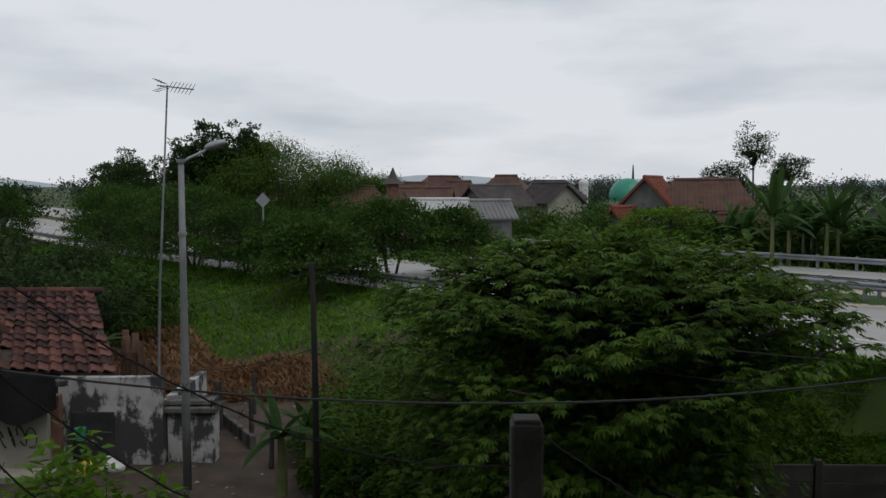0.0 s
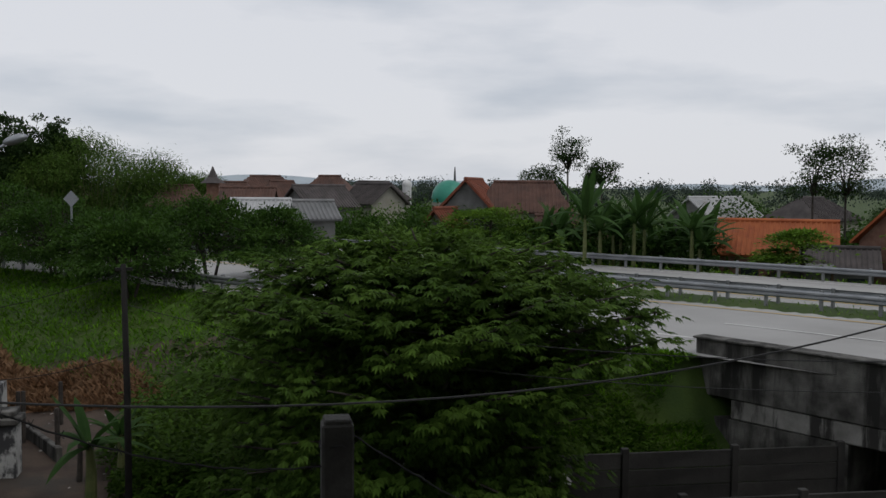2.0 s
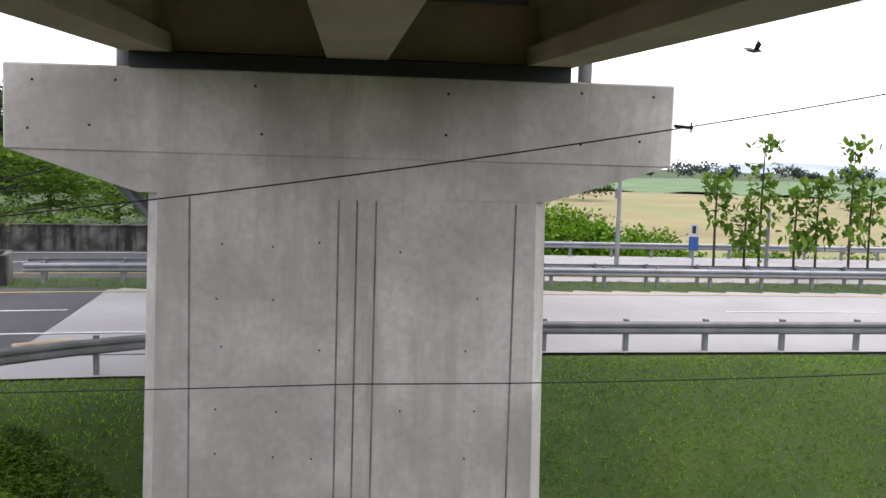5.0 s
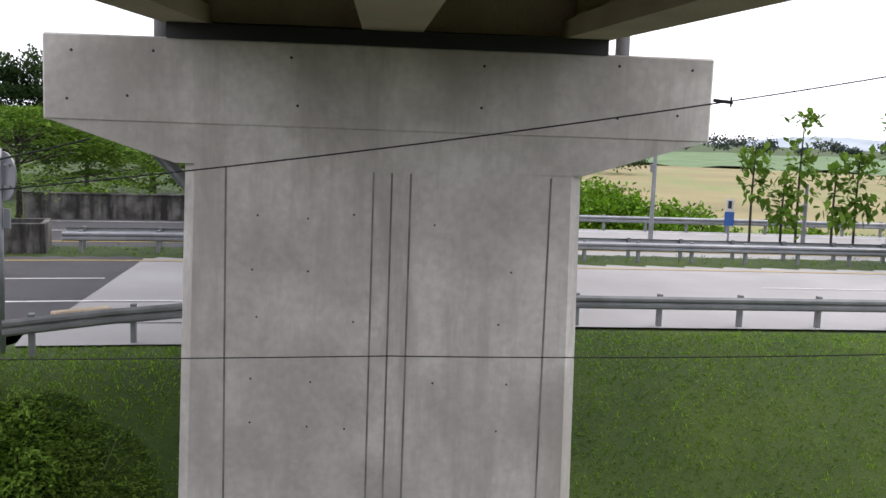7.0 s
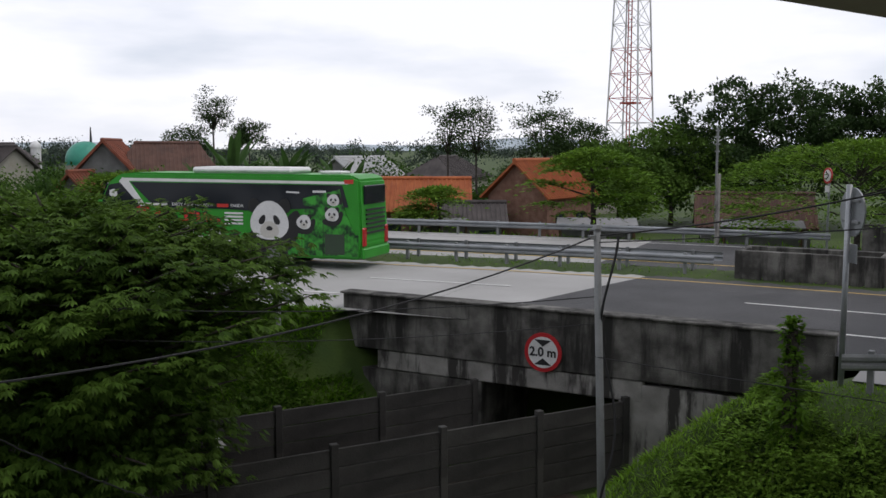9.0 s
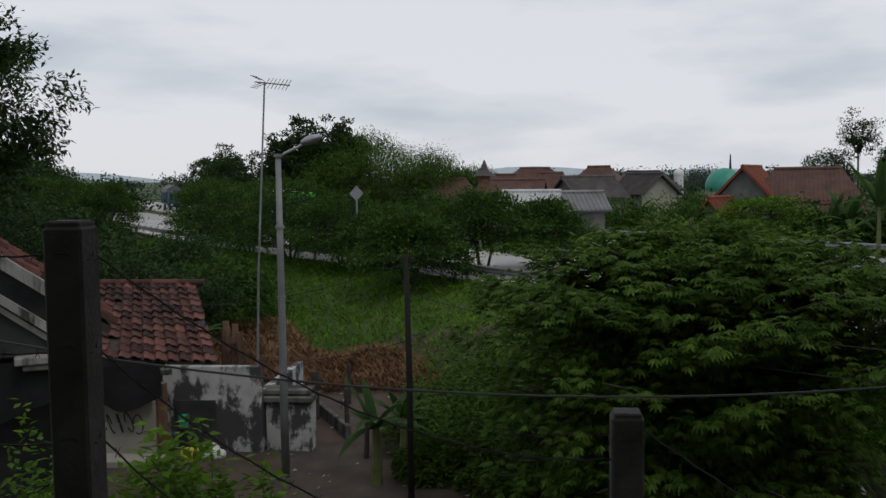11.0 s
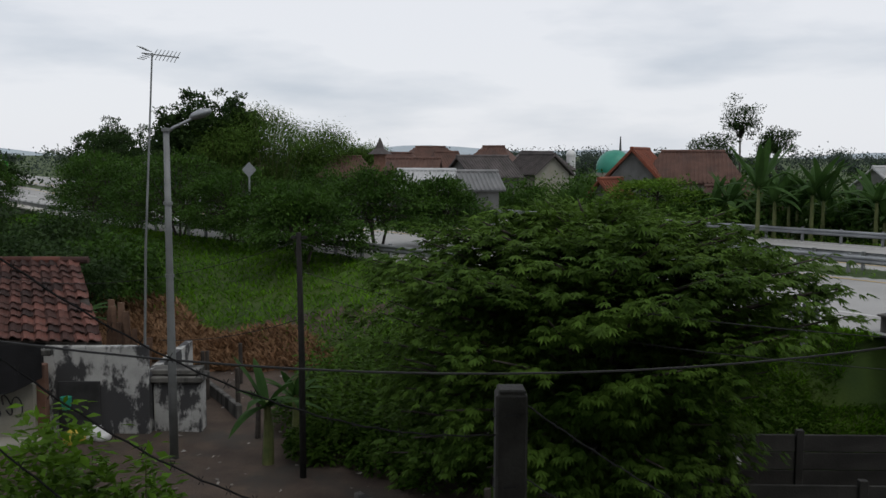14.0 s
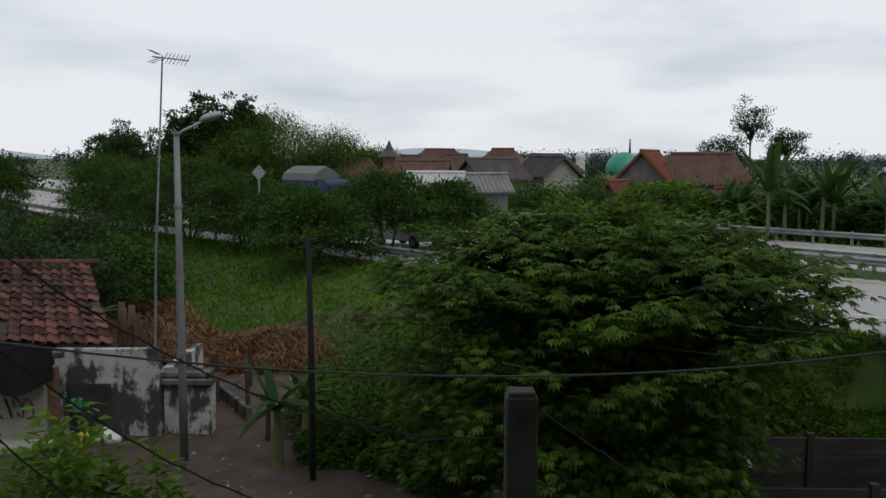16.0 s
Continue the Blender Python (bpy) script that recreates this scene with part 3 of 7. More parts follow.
def words(name, text, size, m, material, parent, depth=0.004, align="CENTER", bold=0.0):
    cu = bpy.data.curves.new(name, "FONT")
    cu.body, cu.size, cu.extrude, cu.align_x, cu.align_y = text, size, depth, align, "CENTER"
    cu.offset = bold
    tmp = bpy.data.objects.new(name, cu)
    scene.collection.objects.link(tmp)
    me = bpy.data.meshes.new_from_object(tmp.evaluated_get(bpy.context.evaluated_depsgraph_get()))
    bpy.data.objects.remove(tmp)
    me.materials.append(material)
    ob = new(name, me)
    ob.parent = parent
    ob.matrix_basis = m
    return ob


def height_sign():
    m = UNDER @ Matrix.Translation((6.15, -0.10, 1.67))
    t = thing("height_limit_sign", m, "round white height limit sign with red rim on concrete", "road sign")
    part("rim", disc(bmesh.new(), (0, 0), 0.5, 0.0, 0.04), M_RED, t)
    part("face", disc(bmesh.new(), (0, 0), 0.40, -0.006, 0.02), M_WHITE, t)
    for sg in (1, -1):
        part("arrowhead", prism(bmesh.new(), [(-0.235 , sg * 0.32), (0.235, sg * 0.32), (0.0, sg * 0.15)], -0.012, 0.0), M_BLACK, t, "black triangle")
    words("lettering", "2.0 m", 0.32, Matrix.Translation((0, -0.012, 0)) @ Matrix.Rotation(radians(90), 4, "X"), M_BLACK, t, bold=0.009)
    return t


height_sign()


def panel_fence(a, b, z_top, rows=5, step=2.4):
    a, b = Vector(a), Vector(b)
    d = (b - a)
    L = d.length
    t = thing("panel_fence", Matrix.Translation(a) @ Matrix.Rotation(math.atan2(d.y, d.x), 4, "Z"), "grey precast concrete panel fence, stained and mossy", "fence", "panel fences of the lane")
    n = max(1, round(L / step))
    w = L / n
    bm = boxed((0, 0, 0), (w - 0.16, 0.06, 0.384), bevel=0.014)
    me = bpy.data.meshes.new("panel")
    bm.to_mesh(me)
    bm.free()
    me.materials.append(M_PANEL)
    bm = boxed((0, 0, 0), (0.17, 0.16, 0.4 * rows + 0.1), bevel=0.012)
    mp = bpy.data.meshes.new("post")
    bm.to_mesh(mp)
    bm.free()
    mp.materials.append(M_PANEL)
    for i in range(n + 1):
        p = new("post", mp)
        p.parent = t
        p.matrix_basis = Matrix.Translation((i * w, 0, z_top - 0.2 * rows + 0.0))
        if i < n:
            for r in range(rows):
                q = new("panel", me)
                q.parent = t
                q.matrix_basis = Matrix.Translation((i * w + w / 2, random.uniform(-0.006, 0.006), z_top - 0.05 - 0.4 * r - 0.2))
    return t


panel_fence((13.45, 20.1, 0), (2.8, 20.45, 0), 0.78)
panel_fence((15.6, 16.75, 0), (3.0, 17.2, 0), 0.78)

t = thing("torn_poster", Matrix.Translation((6.3, 20.26, 0.15)), "torn dark poster with a pale flap on the panel fence", "poster")
part("sheet", boxed((-0.35, 0, 0.1), (0.95, 0.012, 0.42), m=Matrix.Rotation(radians(4), 4, "Y")), M_WALL_DARK, t)
part("flap", prism(bmesh.new(), [(0.28, 0.32), (0.5, 0.05), (0.62, -0.12), (0.3, -0.02)], -0.05, -0.03), M_WHITE, t)
for k in range(5):
    part("scrap", boxed((-0.75 + 0.2 * k, -0.012, 0.02 + 0.07 * (k % 3)), (0.12, 0.012, 0.08), m=Matrix.Rotation(radians(9 * k - 15), 4, "Y")), M_WALL_GREY, t)

# ---------------------------------------------------------------- bridge
FX = 13.3


def pier():
    t = thing("bridge_pier", BRIDGE, "pale grey concrete hammerhead bridge pier with grooves", "bridge pier", kind="structure")
    c = -0.18 * PS
    # column, a little wider at its foot
    w0, w1, z0, z1 = 2.86, 2.73, -1.3, 6.16
    bm = bmesh.new()
    vs = []
    for w, z, x in ((w0, z0, 0.0), (w1, z1, 0.0)):
        vs.append([bm.verts.new((FX + xx, c + yy, z)) for xx, yy in ((0, -w), (0, w), (1.5, w - 0.02), (1.5, -w + 0.02))])
    for i in range(4):
        bm.faces.new((vs[0][i], vs[0][(i + 1) % 4], vs[1][(i + 1) % 4], vs[1][i]))
    bm.faces.new(vs[1])
    bm.faces.new(vs[0][::-1])
    bmesh.ops.recalc_face_normals(bm, faces=bm.faces[:])
    bmesh.ops.bevel(bm, geom=[e for e in bm.edges if abs(e.verts[0].co.z - e.verts[1].co.z) > 3], offset=0.16, segments=1, affect="EDGES")
    part("column", bm, M_PIER, t)
    for lat in (1.97, -0.03, -0.28, -0.54, -2.47):
        bm = bmesh.new()
        prism(bm, [(-0.013, -1.0), (0.013, -1.0), (0.013, 6.1), (-0.013, 6.1)], -0.004, 0.02, Matrix.Translation((FX, lat * PS, 0)) @ Matrix.Rotation(radians(-90), 4, "Z"))
        part("groove", bm, M_GROOVE, t, "dark vertical formwork groove")
    # hammerhead
    e, k = 4.5, 2.78
    cc = -0.125 * PS
    bm = bmesh.new()
    prism(bm, [(cc - e, 6.66), (cc + e, 6.66), (cc + e, 7.80), (cc - e, 7.80)], -0.05, 1.9, Matrix.Translation((FX, 0, 0)) @ Matrix.Rotation(radians(-90), 4, "Z") @ Matrix.Diagonal((-1, 1, 1, 1)))
    bmesh.ops.recalc_face_normals(bm, faces=bm.faces[:])
    bmesh.ops.bevel(bm, geom=bm.edges[:], offset=0.025, segments=1, affect="EDGES")
    part("cap_beam", bm, M_PIER, t)
    bm = bmesh.new()
    lo = [bm.verts.new((FX + x, y, 6.14)) for x, y in ((-0.012, cc - k), (-0.012, cc + k), (1.6, cc + k), (1.6, cc - k))]
    hi = [bm.verts.new((FX + x, y, 6.68)) for x, y in ((-0.03, cc - e + 0.02), (-0.03, cc + e - 0.02), (1.88, cc + e - 0.02), (1.88, cc - e + 0.02))]
    for i in range(4):
        bm.faces.new((lo[i], lo[(i + 1) % 4], hi[(i + 1) % 4], hi[i]))
    bm.faces.new(lo[::-1])
    bm.faces.new(hi)
    bmesh.ops.recalc_face_normals(bm, faces=bm.faces[:])
    part("haunch", bm, M_PIER, t)
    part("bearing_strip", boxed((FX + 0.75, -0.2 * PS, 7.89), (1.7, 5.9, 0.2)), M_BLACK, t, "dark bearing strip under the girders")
    rr = random.Random(4)
    # tie holes are flat black discs; the colour gives their shaded depth
    for lat in (4.1, 3.1, 1.0, -1.35, -3.45, -4.25):
        for z in (7.62, 6.98):
            bm = disc(bmesh.new(), (0, 0), 0.02, -0.004, 0.01, 10, Matrix.Translation((FX - 0.05, (lat + rr.uniform(-0.2, 0.2)) * PS, z + rr.uniform(-0.05, 0.05))) @ Matrix.Rotation(radians(-90), 4, "Z"))
            part("tie_hole", bm, M_BLACK, t)
    for lat in (1.6, 0.85, 0.25, -0.95, -1.9):
        for z in (5.45, 4.75, 4.0, 3.2, 2.5):
            if rr.random() < 0.35:
                continue
            bm = disc(bmesh.new(), (0, 0), 0.015, -0.004, 0.01, 10, Matrix.Translation((FX, (lat + rr.uniform(-0.08, 0.08)) * PS, z + rr.uniform(-0.06, 0.06))) @ Matrix.Rotation(radians(-90), 4, "Z"))
            part("tie_hole", bm, M_BLACK, t)
    return t


# groove strips lie on the face; recess shadow and dirt are both in the colour
M_GROOVE = surface("groove_shadow_dirt", (0.16, 0.15, 0.14), (0.36, 0.345, 0.32), scale=2, rough=0.95, bump=0.2)
PS = 1.0 if BV.dot(Vector((-0.242, 0.970, 0))) > 0 else -1.0
pier()

GRADE = math.tan(radians(2.35))


def deck():
    t = thing("bridge_deck", BRIDGE @ Matrix.Translation((FX, 0, 0)) @ Matrix.Rotation(radians(1.1), 4, "Z") @ Matrix.Translation((-FX, 0, 0)), "concrete girder bridge deck seen from below", "bridge", kind="structure")
    x0, x1 = -3.4, 46.0

    def run(bm, y0, y1, z0, z1, a=x0, b=x1):
        v = []
        for x in (a, b):
            g = (x - FX) * GRADE
            v.append([bm.verts.new((x, y, z + g)) for y, z in ((y0, z0), (y1, z0), (y1, z1), (y0, z1))])
        for i in range(4):
            bm.faces.new((v[0][i], v[0][(i + 1) % 4], v[1][(i + 1) % 4], v[1][i]))
        bm.faces.new(v[0][::-1])
        bm.faces.new(v[1])
        bmesh.ops.recalc_face_normals(bm, faces=bm.faces[:])
        return bm

    for a, b in ((2.22, 2.85), (-0.64, 0.17), (-3.2, -2.57)):
        bm = run(bmesh.new(), a * PS, b * PS, 8.0, 8.25)
        m = (a + b) / 2
        run(bm, (m - 0.13) * PS, (m + 0.13) * PS, 8.25, 8.85)
        run(bm, (m - 0.3) * PS, (m + 0.3) * PS, 8.80, 9.06)
        part("girder", bm, M_DECK, t)
    part("slab", run(bmesh.new(), -4.2 * PS, 3.9 * PS, 9.05, 9.3), M_DECK, t)
    for y in (-4.1, 3.8):
        part("kerb_wall", run(bmesh.new(), (y - 0.1) * PS, (y + 0.1) * PS, 9.3, 10.2), M_DECK, t)
    for x in (FX + 0.2, -2.4):
        g = (x - FX) * GRADE
        part("diaphragm", boxed((x + 0.25, -0.17 * PS, 8.45 + g), (0.35, 5.2, 0.82)), M_DECK, t)
        part("ledge", boxed((x + 0.02, -0.17 * PS, 8.88 + g), (0.08, 5.2, 0.05)), M_STEEL, t)
    return t


deck()
# drain pipes behind the cap and on the column's flank
for lat in (3.25, -3.75):
    t = thing("drain_pipe", BRIDGE @ Matrix.Translation((FX + 1.7, lat * PS, 0)), "grey drain pipe running down from the deck", "pipe", "drain pipes")
    part("pipe", tube(bmesh.new(), [(0, 0, 7.75), (0, 0, 9.1)], 0.11, 12), M_STEEL, t, smooth=True)
t = thing("drain_pipe", BRIDGE @ Matrix.Translation((FX + 1.3, 3.6 * PS, 0)), "grey bent drain pipe against the pier", "pipe", "drain pipes")
part("pipe", tube(bmesh.new(), [(0.3, -0.1 * PS, 6.6), (0.3, -0.3 * PS, 6.25), (0.3, -1.0 * PS, 5.5), (0.4, -1.5 * PS, 5.0), (0.4, -1.5 * PS, 0.5)], 0.1, 10), M_STEEL, t, smooth=True)

# abutment behind the camera
part("abutment", boxed((-3.3, -0.15 * PS, 5.6), (1.2, 8.0, 3.4), m=BRIDGE), M_OLD, thing("abutment_wall", Matrix(), "old concrete abutment wall under the deck", "wall", kind="structure"))

# ---------------------------------------------------------------- yard and house below the bridge
UP = Vector((0, 0, 1))


def lamp_post():
    t = thing("street_lamp", Matrix.Translation((-5.75, 20.9, 0)), "tall grey street lamp post with a curved arm", "street lamp")
    bm = tube(bmesh.new(), [(0, 0, -0.3), (0, 0, 2.5), (0, 0, 5.0), (0, 0, 7.36)], [0.10, 0.09, 0.075, 0.062], 14)
    part("post", bm, M_STEEL_DULL, t, smooth=True)
    for z in (2.4, 4.1, 5.7, 7.3):
        part("band", tube(bmesh.new(), [(0, 0, z), (0, 0, z + 0.07)], 0.1, 14), M_STEEL_DULL, t)
    bm = tube(bmesh.new(), [(0, 0, 7.25), (0.15, 0.02, 7.38), (0.45, 0.04, 7.52), (0.62, 0.05, 7.62)], 0.035, 8)
    part("arm", bm, M_STEEL, t, smooth=True)
    bm = bmesh.new()
    bmesh.ops.create_uvsphere(bm, u_segments=16, v_segments=10, radius=1.0, matrix=Matrix.Translation((0.74, 0.06, 7.68)) @ Matrix.Rotation(radians(-18), 4, "Y") @ Matrix.Diagonal((0.26, 0.13, 0.10, 1)))
    head = part("lamp_head", bm, M_STEEL, t, "rounded grey lamp head", True)
    return t


lamp_post()


def antenna():
    t = thing("tv_antenna", Matrix.Translation((-7.05, 23.0, 0)), "thin mast with a television antenna on top", "antenna")
    part("mast", tube(bmesh.new(), [(0, 0, 0), (0.15, 0.02, 4.5), (0.42, 0.05, 9.2)], [0.035, 0.03, 0.02], 8), M_STEEL_DULL, t)
    a = Vector((0.42, 0.05, 9.12))
    part("boom", tube(bmesh.new(), [a + Vector((-0.25, 0, 0.08)), a + Vector((0.62, 0.05, -0.02))], 0.016, 6), M_STEEL_DULL, t)
    for k in range(7):
        p = a + Vector((0.05 + 0.09 * k, 0.02, 0.05 - 0.011 * k))
        part("element", tube(bmesh.new(), [p + Vector((-0.05, -0.1, -0.13)), p + Vector((0.05, 0.1, 0.13))], 0.009, 5), M_STEEL_DULL, t)
    for sg in (1, -1):
        for k in range(4):
            p = a + Vector((-0.27 + 0.06 * k, 0, 0.08 + sg * (0.05 + 0.03 * (3 - k))))
            part("reflector", tube(bmesh.new(), [p + Vector((-0.03, -0.18, 0)), p + Vector((0.03, 0.18, 0.0))], 0.009, 5), M_STEEL_DULL, t)
    return t


antenna()
t = thing("utility_pole", Matrix.Translation((-2.68, 19.6, 0)), "thin dark wooden utility pole beside the tree", "pole")
part("pole", tube(bmesh.new(), [(0, 0, -0.5), (0, 0, 2.5), (-0.04, 0, 5.2)], [0.075, 0.07, 0.055], 10), M_DARK_WOOD, t, smooth=True)
part("crossarm", boxed((-0.03, 0, 5.1), (0.34, 0.06, 0.06)), M_DARK_WOOD, t)

GP = Vector((9.32, 10.57, 0))
t = thing("steel_pole", Matrix.Translation(GP), "grey steel utility pole with a black cable wound down it", "pole")
part("pole", tube(bmesh.new(), [(0.18, -0.12, -1.2), (0.1, -0.06, 2.2), (0, 0, 5.6)], [0.072, 0.063, 0.052], 12), M_STEEL_DULL, t, smooth=True)
part("cap", tube(bmesh.new(), [(0, 0, 5.6), (0, 0, 5.66)], [0.075, 0.05], 12), M_STEEL_DULL, t)
part("cable", tube(bmesh.new(), [(0.16 + 0.12 * math.cos(z * 2.1), -0.12 + 0.12 * math.sin(z * 2.1), z) for z in np.linspace(5.5, -1.0, 40)], 0.02, 5), M_RUBBER, t)
part("bracket", boxed((0, 0, 5.48), (0.3, 0.06, 0.06)), M_STEEL_DULL, t)


def wire(a, b, sag, r, label="black overhead cable strung between poles", mat=None):
    a, b = Vector(a), Vector(b)
    pts = [a.lerp(b, k / 24) - UP * (4 * sag * (k / 24) * (1 - k / 24)) - a for k in range(25)]
    t = thing("overhead_cable", Matrix.Translation(a), label, "cable", "overhead cables")
    part("strand", tube(bmesh.new(), pts, r, 5), mat or M_RUBBER, t)
    return t


top = GP + UP * 5.5
wire(top, (-6.6, 8.4, 5.6), 0.95, 0.012)
wire(top, (11.95, 6.85, 6.42), 0.1, 0.014)
wire(top - UP * 0.1, (10.8, -1.16, 7.09), 0.12, 0.009)
wire((10.8, -1.16, 7.09), (10.3, -9.0, 8.9), 0.1, 0.008)
t = thing("insulator", Matrix.Translation((10.8, -1.16, 7.09)), "small dark insulator on the wire", "insulator")
part("spool", tube(bmesh.new(), [(0, -0.1, 0), (0, 0.1, 0.02)], 0.02, 8), M_BLACK, t)
part("pin", tube(bmesh.new(), [(0, -0.08, -0.05), (0, -0.08, 0.06)], 0.01, 6), M_BLACK, t)
wire(GP + UP * 3.7, (10.53, 2.29, 4.15), 0.02, 0.007)
wire((10.53, 2.29, 4.15), (10.4, -9.0, 5.4), 0.12, 0.007)
wire(GP + UP * 4.6, (-2.7, 19.6, 5.0), 0.5, 0.008)
wire(GP + UP * 4.2, (-2.7, 19.6, 4.4), 0.5, 0.007)
wire((-2.7, 19.6, 5.05), (-11.5, 25.0, 3.6), 0.5, 0.008)
wire((-2.7, 19.6, 3.4), (-6.6, 22.9, 2.3), 0.15, 0.008)


def near_post(x, y, z_top, h, w):
    t = thing("fence_post", Matrix.Translation((x, y, z_top - h)), "weathered square concrete fence post strung with barbed wire", "fence post", "barbed wire fence posts")
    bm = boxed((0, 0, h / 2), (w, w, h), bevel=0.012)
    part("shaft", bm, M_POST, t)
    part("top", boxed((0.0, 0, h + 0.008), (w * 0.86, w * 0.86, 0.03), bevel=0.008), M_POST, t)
    for k in range(4):
        part("wire_loop", tube(bmesh.new(), [(w * 0.56 * math.cos(a), w * 0.56 * math.sin(a), h - 0.12 - 0.38 * k + 0.02 * math.sin(3 * a)) for a in np.linspace(0, 6.0, 12)], 0.004, 4), M_RUBBER, t)
    return t


near_post(-1.93, 3.72, 6.62, 3.9, 0.165)
near_post(0.43, 4.88, 5.57, 3.4, 0.165)


def barbed(a, b, sag):
    a, b = Vector(a), Vector(b)
    t = thing("barbed_wire", Matrix.Translation(a), "rusty barbed wire strand between concrete posts", "wire", "barbed wire strands")
    n = 40
    pts = [a.lerp(b, k / n) - UP * (4 * sag * (k / n) * (1 - k / n)) - a + Vector((0, 0, 0.004 * math.sin(k * 2.0))) for k in range(n + 1)]
    part("strand", tube(bmesh.new(), pts, 0.0045, 5), M_RUBBER, t)
    bm = bmesh.new()
    for k in range(1, n, 2):
        p = pts[k]
        tube(bm, [p + Vector((-0.012, 0.0, -0.022)), p + Vector((0.012, 0, 0.022))], 0.002, 4)
        tube(bm, [p + Vector((-0.014, 0.01, 0.018)), p + Vector((0.014, -0.01, -0.018))], 0.002, 4)
    tagged(part("barb_mass", bm, M_RUBBER, t), kind="stuff")


for k, (za, zb) in enumerate(((6.50, 5.50), (6.1, 5.1), (5.72, 4.72))):
    barbed((-1.86, 3.78, za), (0.36, 4.84, zb - 0.15), 0.25 + 0.1 * k)
    barbed((-2.0, 3.68, za), (-4.6, 3.2, za + 0.5), 0.12)
    barbed((0.5, 4.9, zb), (2.9, 6.3, zb - 1.6), 0.1)

# old house with the peeling wall
HY = 22.6


def tiled_slope(owner, r0, r1, e0, e1, rows, cols, material, name="roof_tile", thick=0.02, gaps=0.0):
    """Overlapping curved tiles between a ridge r0-r1 and an eave e0-e1, in the owner's space."""
    r0, r1, e0, e1 = map(Vector, (r0, r1, e0, e1))
    nrm = (r1 - r0).cross(e0 - r0).normalized()
    if nrm.z < 0:
        nrm = -nrm
    w = max((r1 - r0).length, (e1 - e0).length) / cols * 1.04
    h = ((e0 + e1) / 2 - (r0 + r1) / 2).length / rows * 1.25
    bm = bmesh.new()
    prof = [(-w / 2, 0.0), (-w * 0.3, w * 0.24), (-w * 0.08, w * 0.18), (w * 0.12, 0.0), (w * 0.34, -w * 0.05), (w / 2, w * 0.02)]
    prism(bm, prof + [(x, z - thick) for x, z in prof[::-1]], -h / 2, h / 2)
    me = bpy.data.meshes.new(name)
    bm.to_mesh(me)
    bm.free()
    me.materials.append(material)
    for i in range(rows):
        for j in range(cols):
            if random.random() < gaps:
                continue
            u, v = (j + 0.5) / cols, (i + 0.5) / rows
            p = r0.lerp(r1, u).lerp(e0.lerp(e1, u), v)
            dn = (e0.lerp(e1, u) - r0.lerp(r1, u)).normalized()
            ax = dn.cross(nrm).normalized()
            ax = -ax if ax.dot(r1 - r0) < 0 else ax
            q = new(name, me)
            q.parent = owner
            m = Matrix((ax, -dn, ax.cross(-dn))).transposed().to_4x4()
            q.matrix_basis = Matrix.Translation(p + nrm * (0.03 + random.uniform(-0.008, 0.008))) @ m @ Matrix.Rotation(radians(-5 + random.uniform(-5, 5)), 4, "X") @ Matrix.Rotation(radians(random.uniform(-5, 5)), 4, "Z")


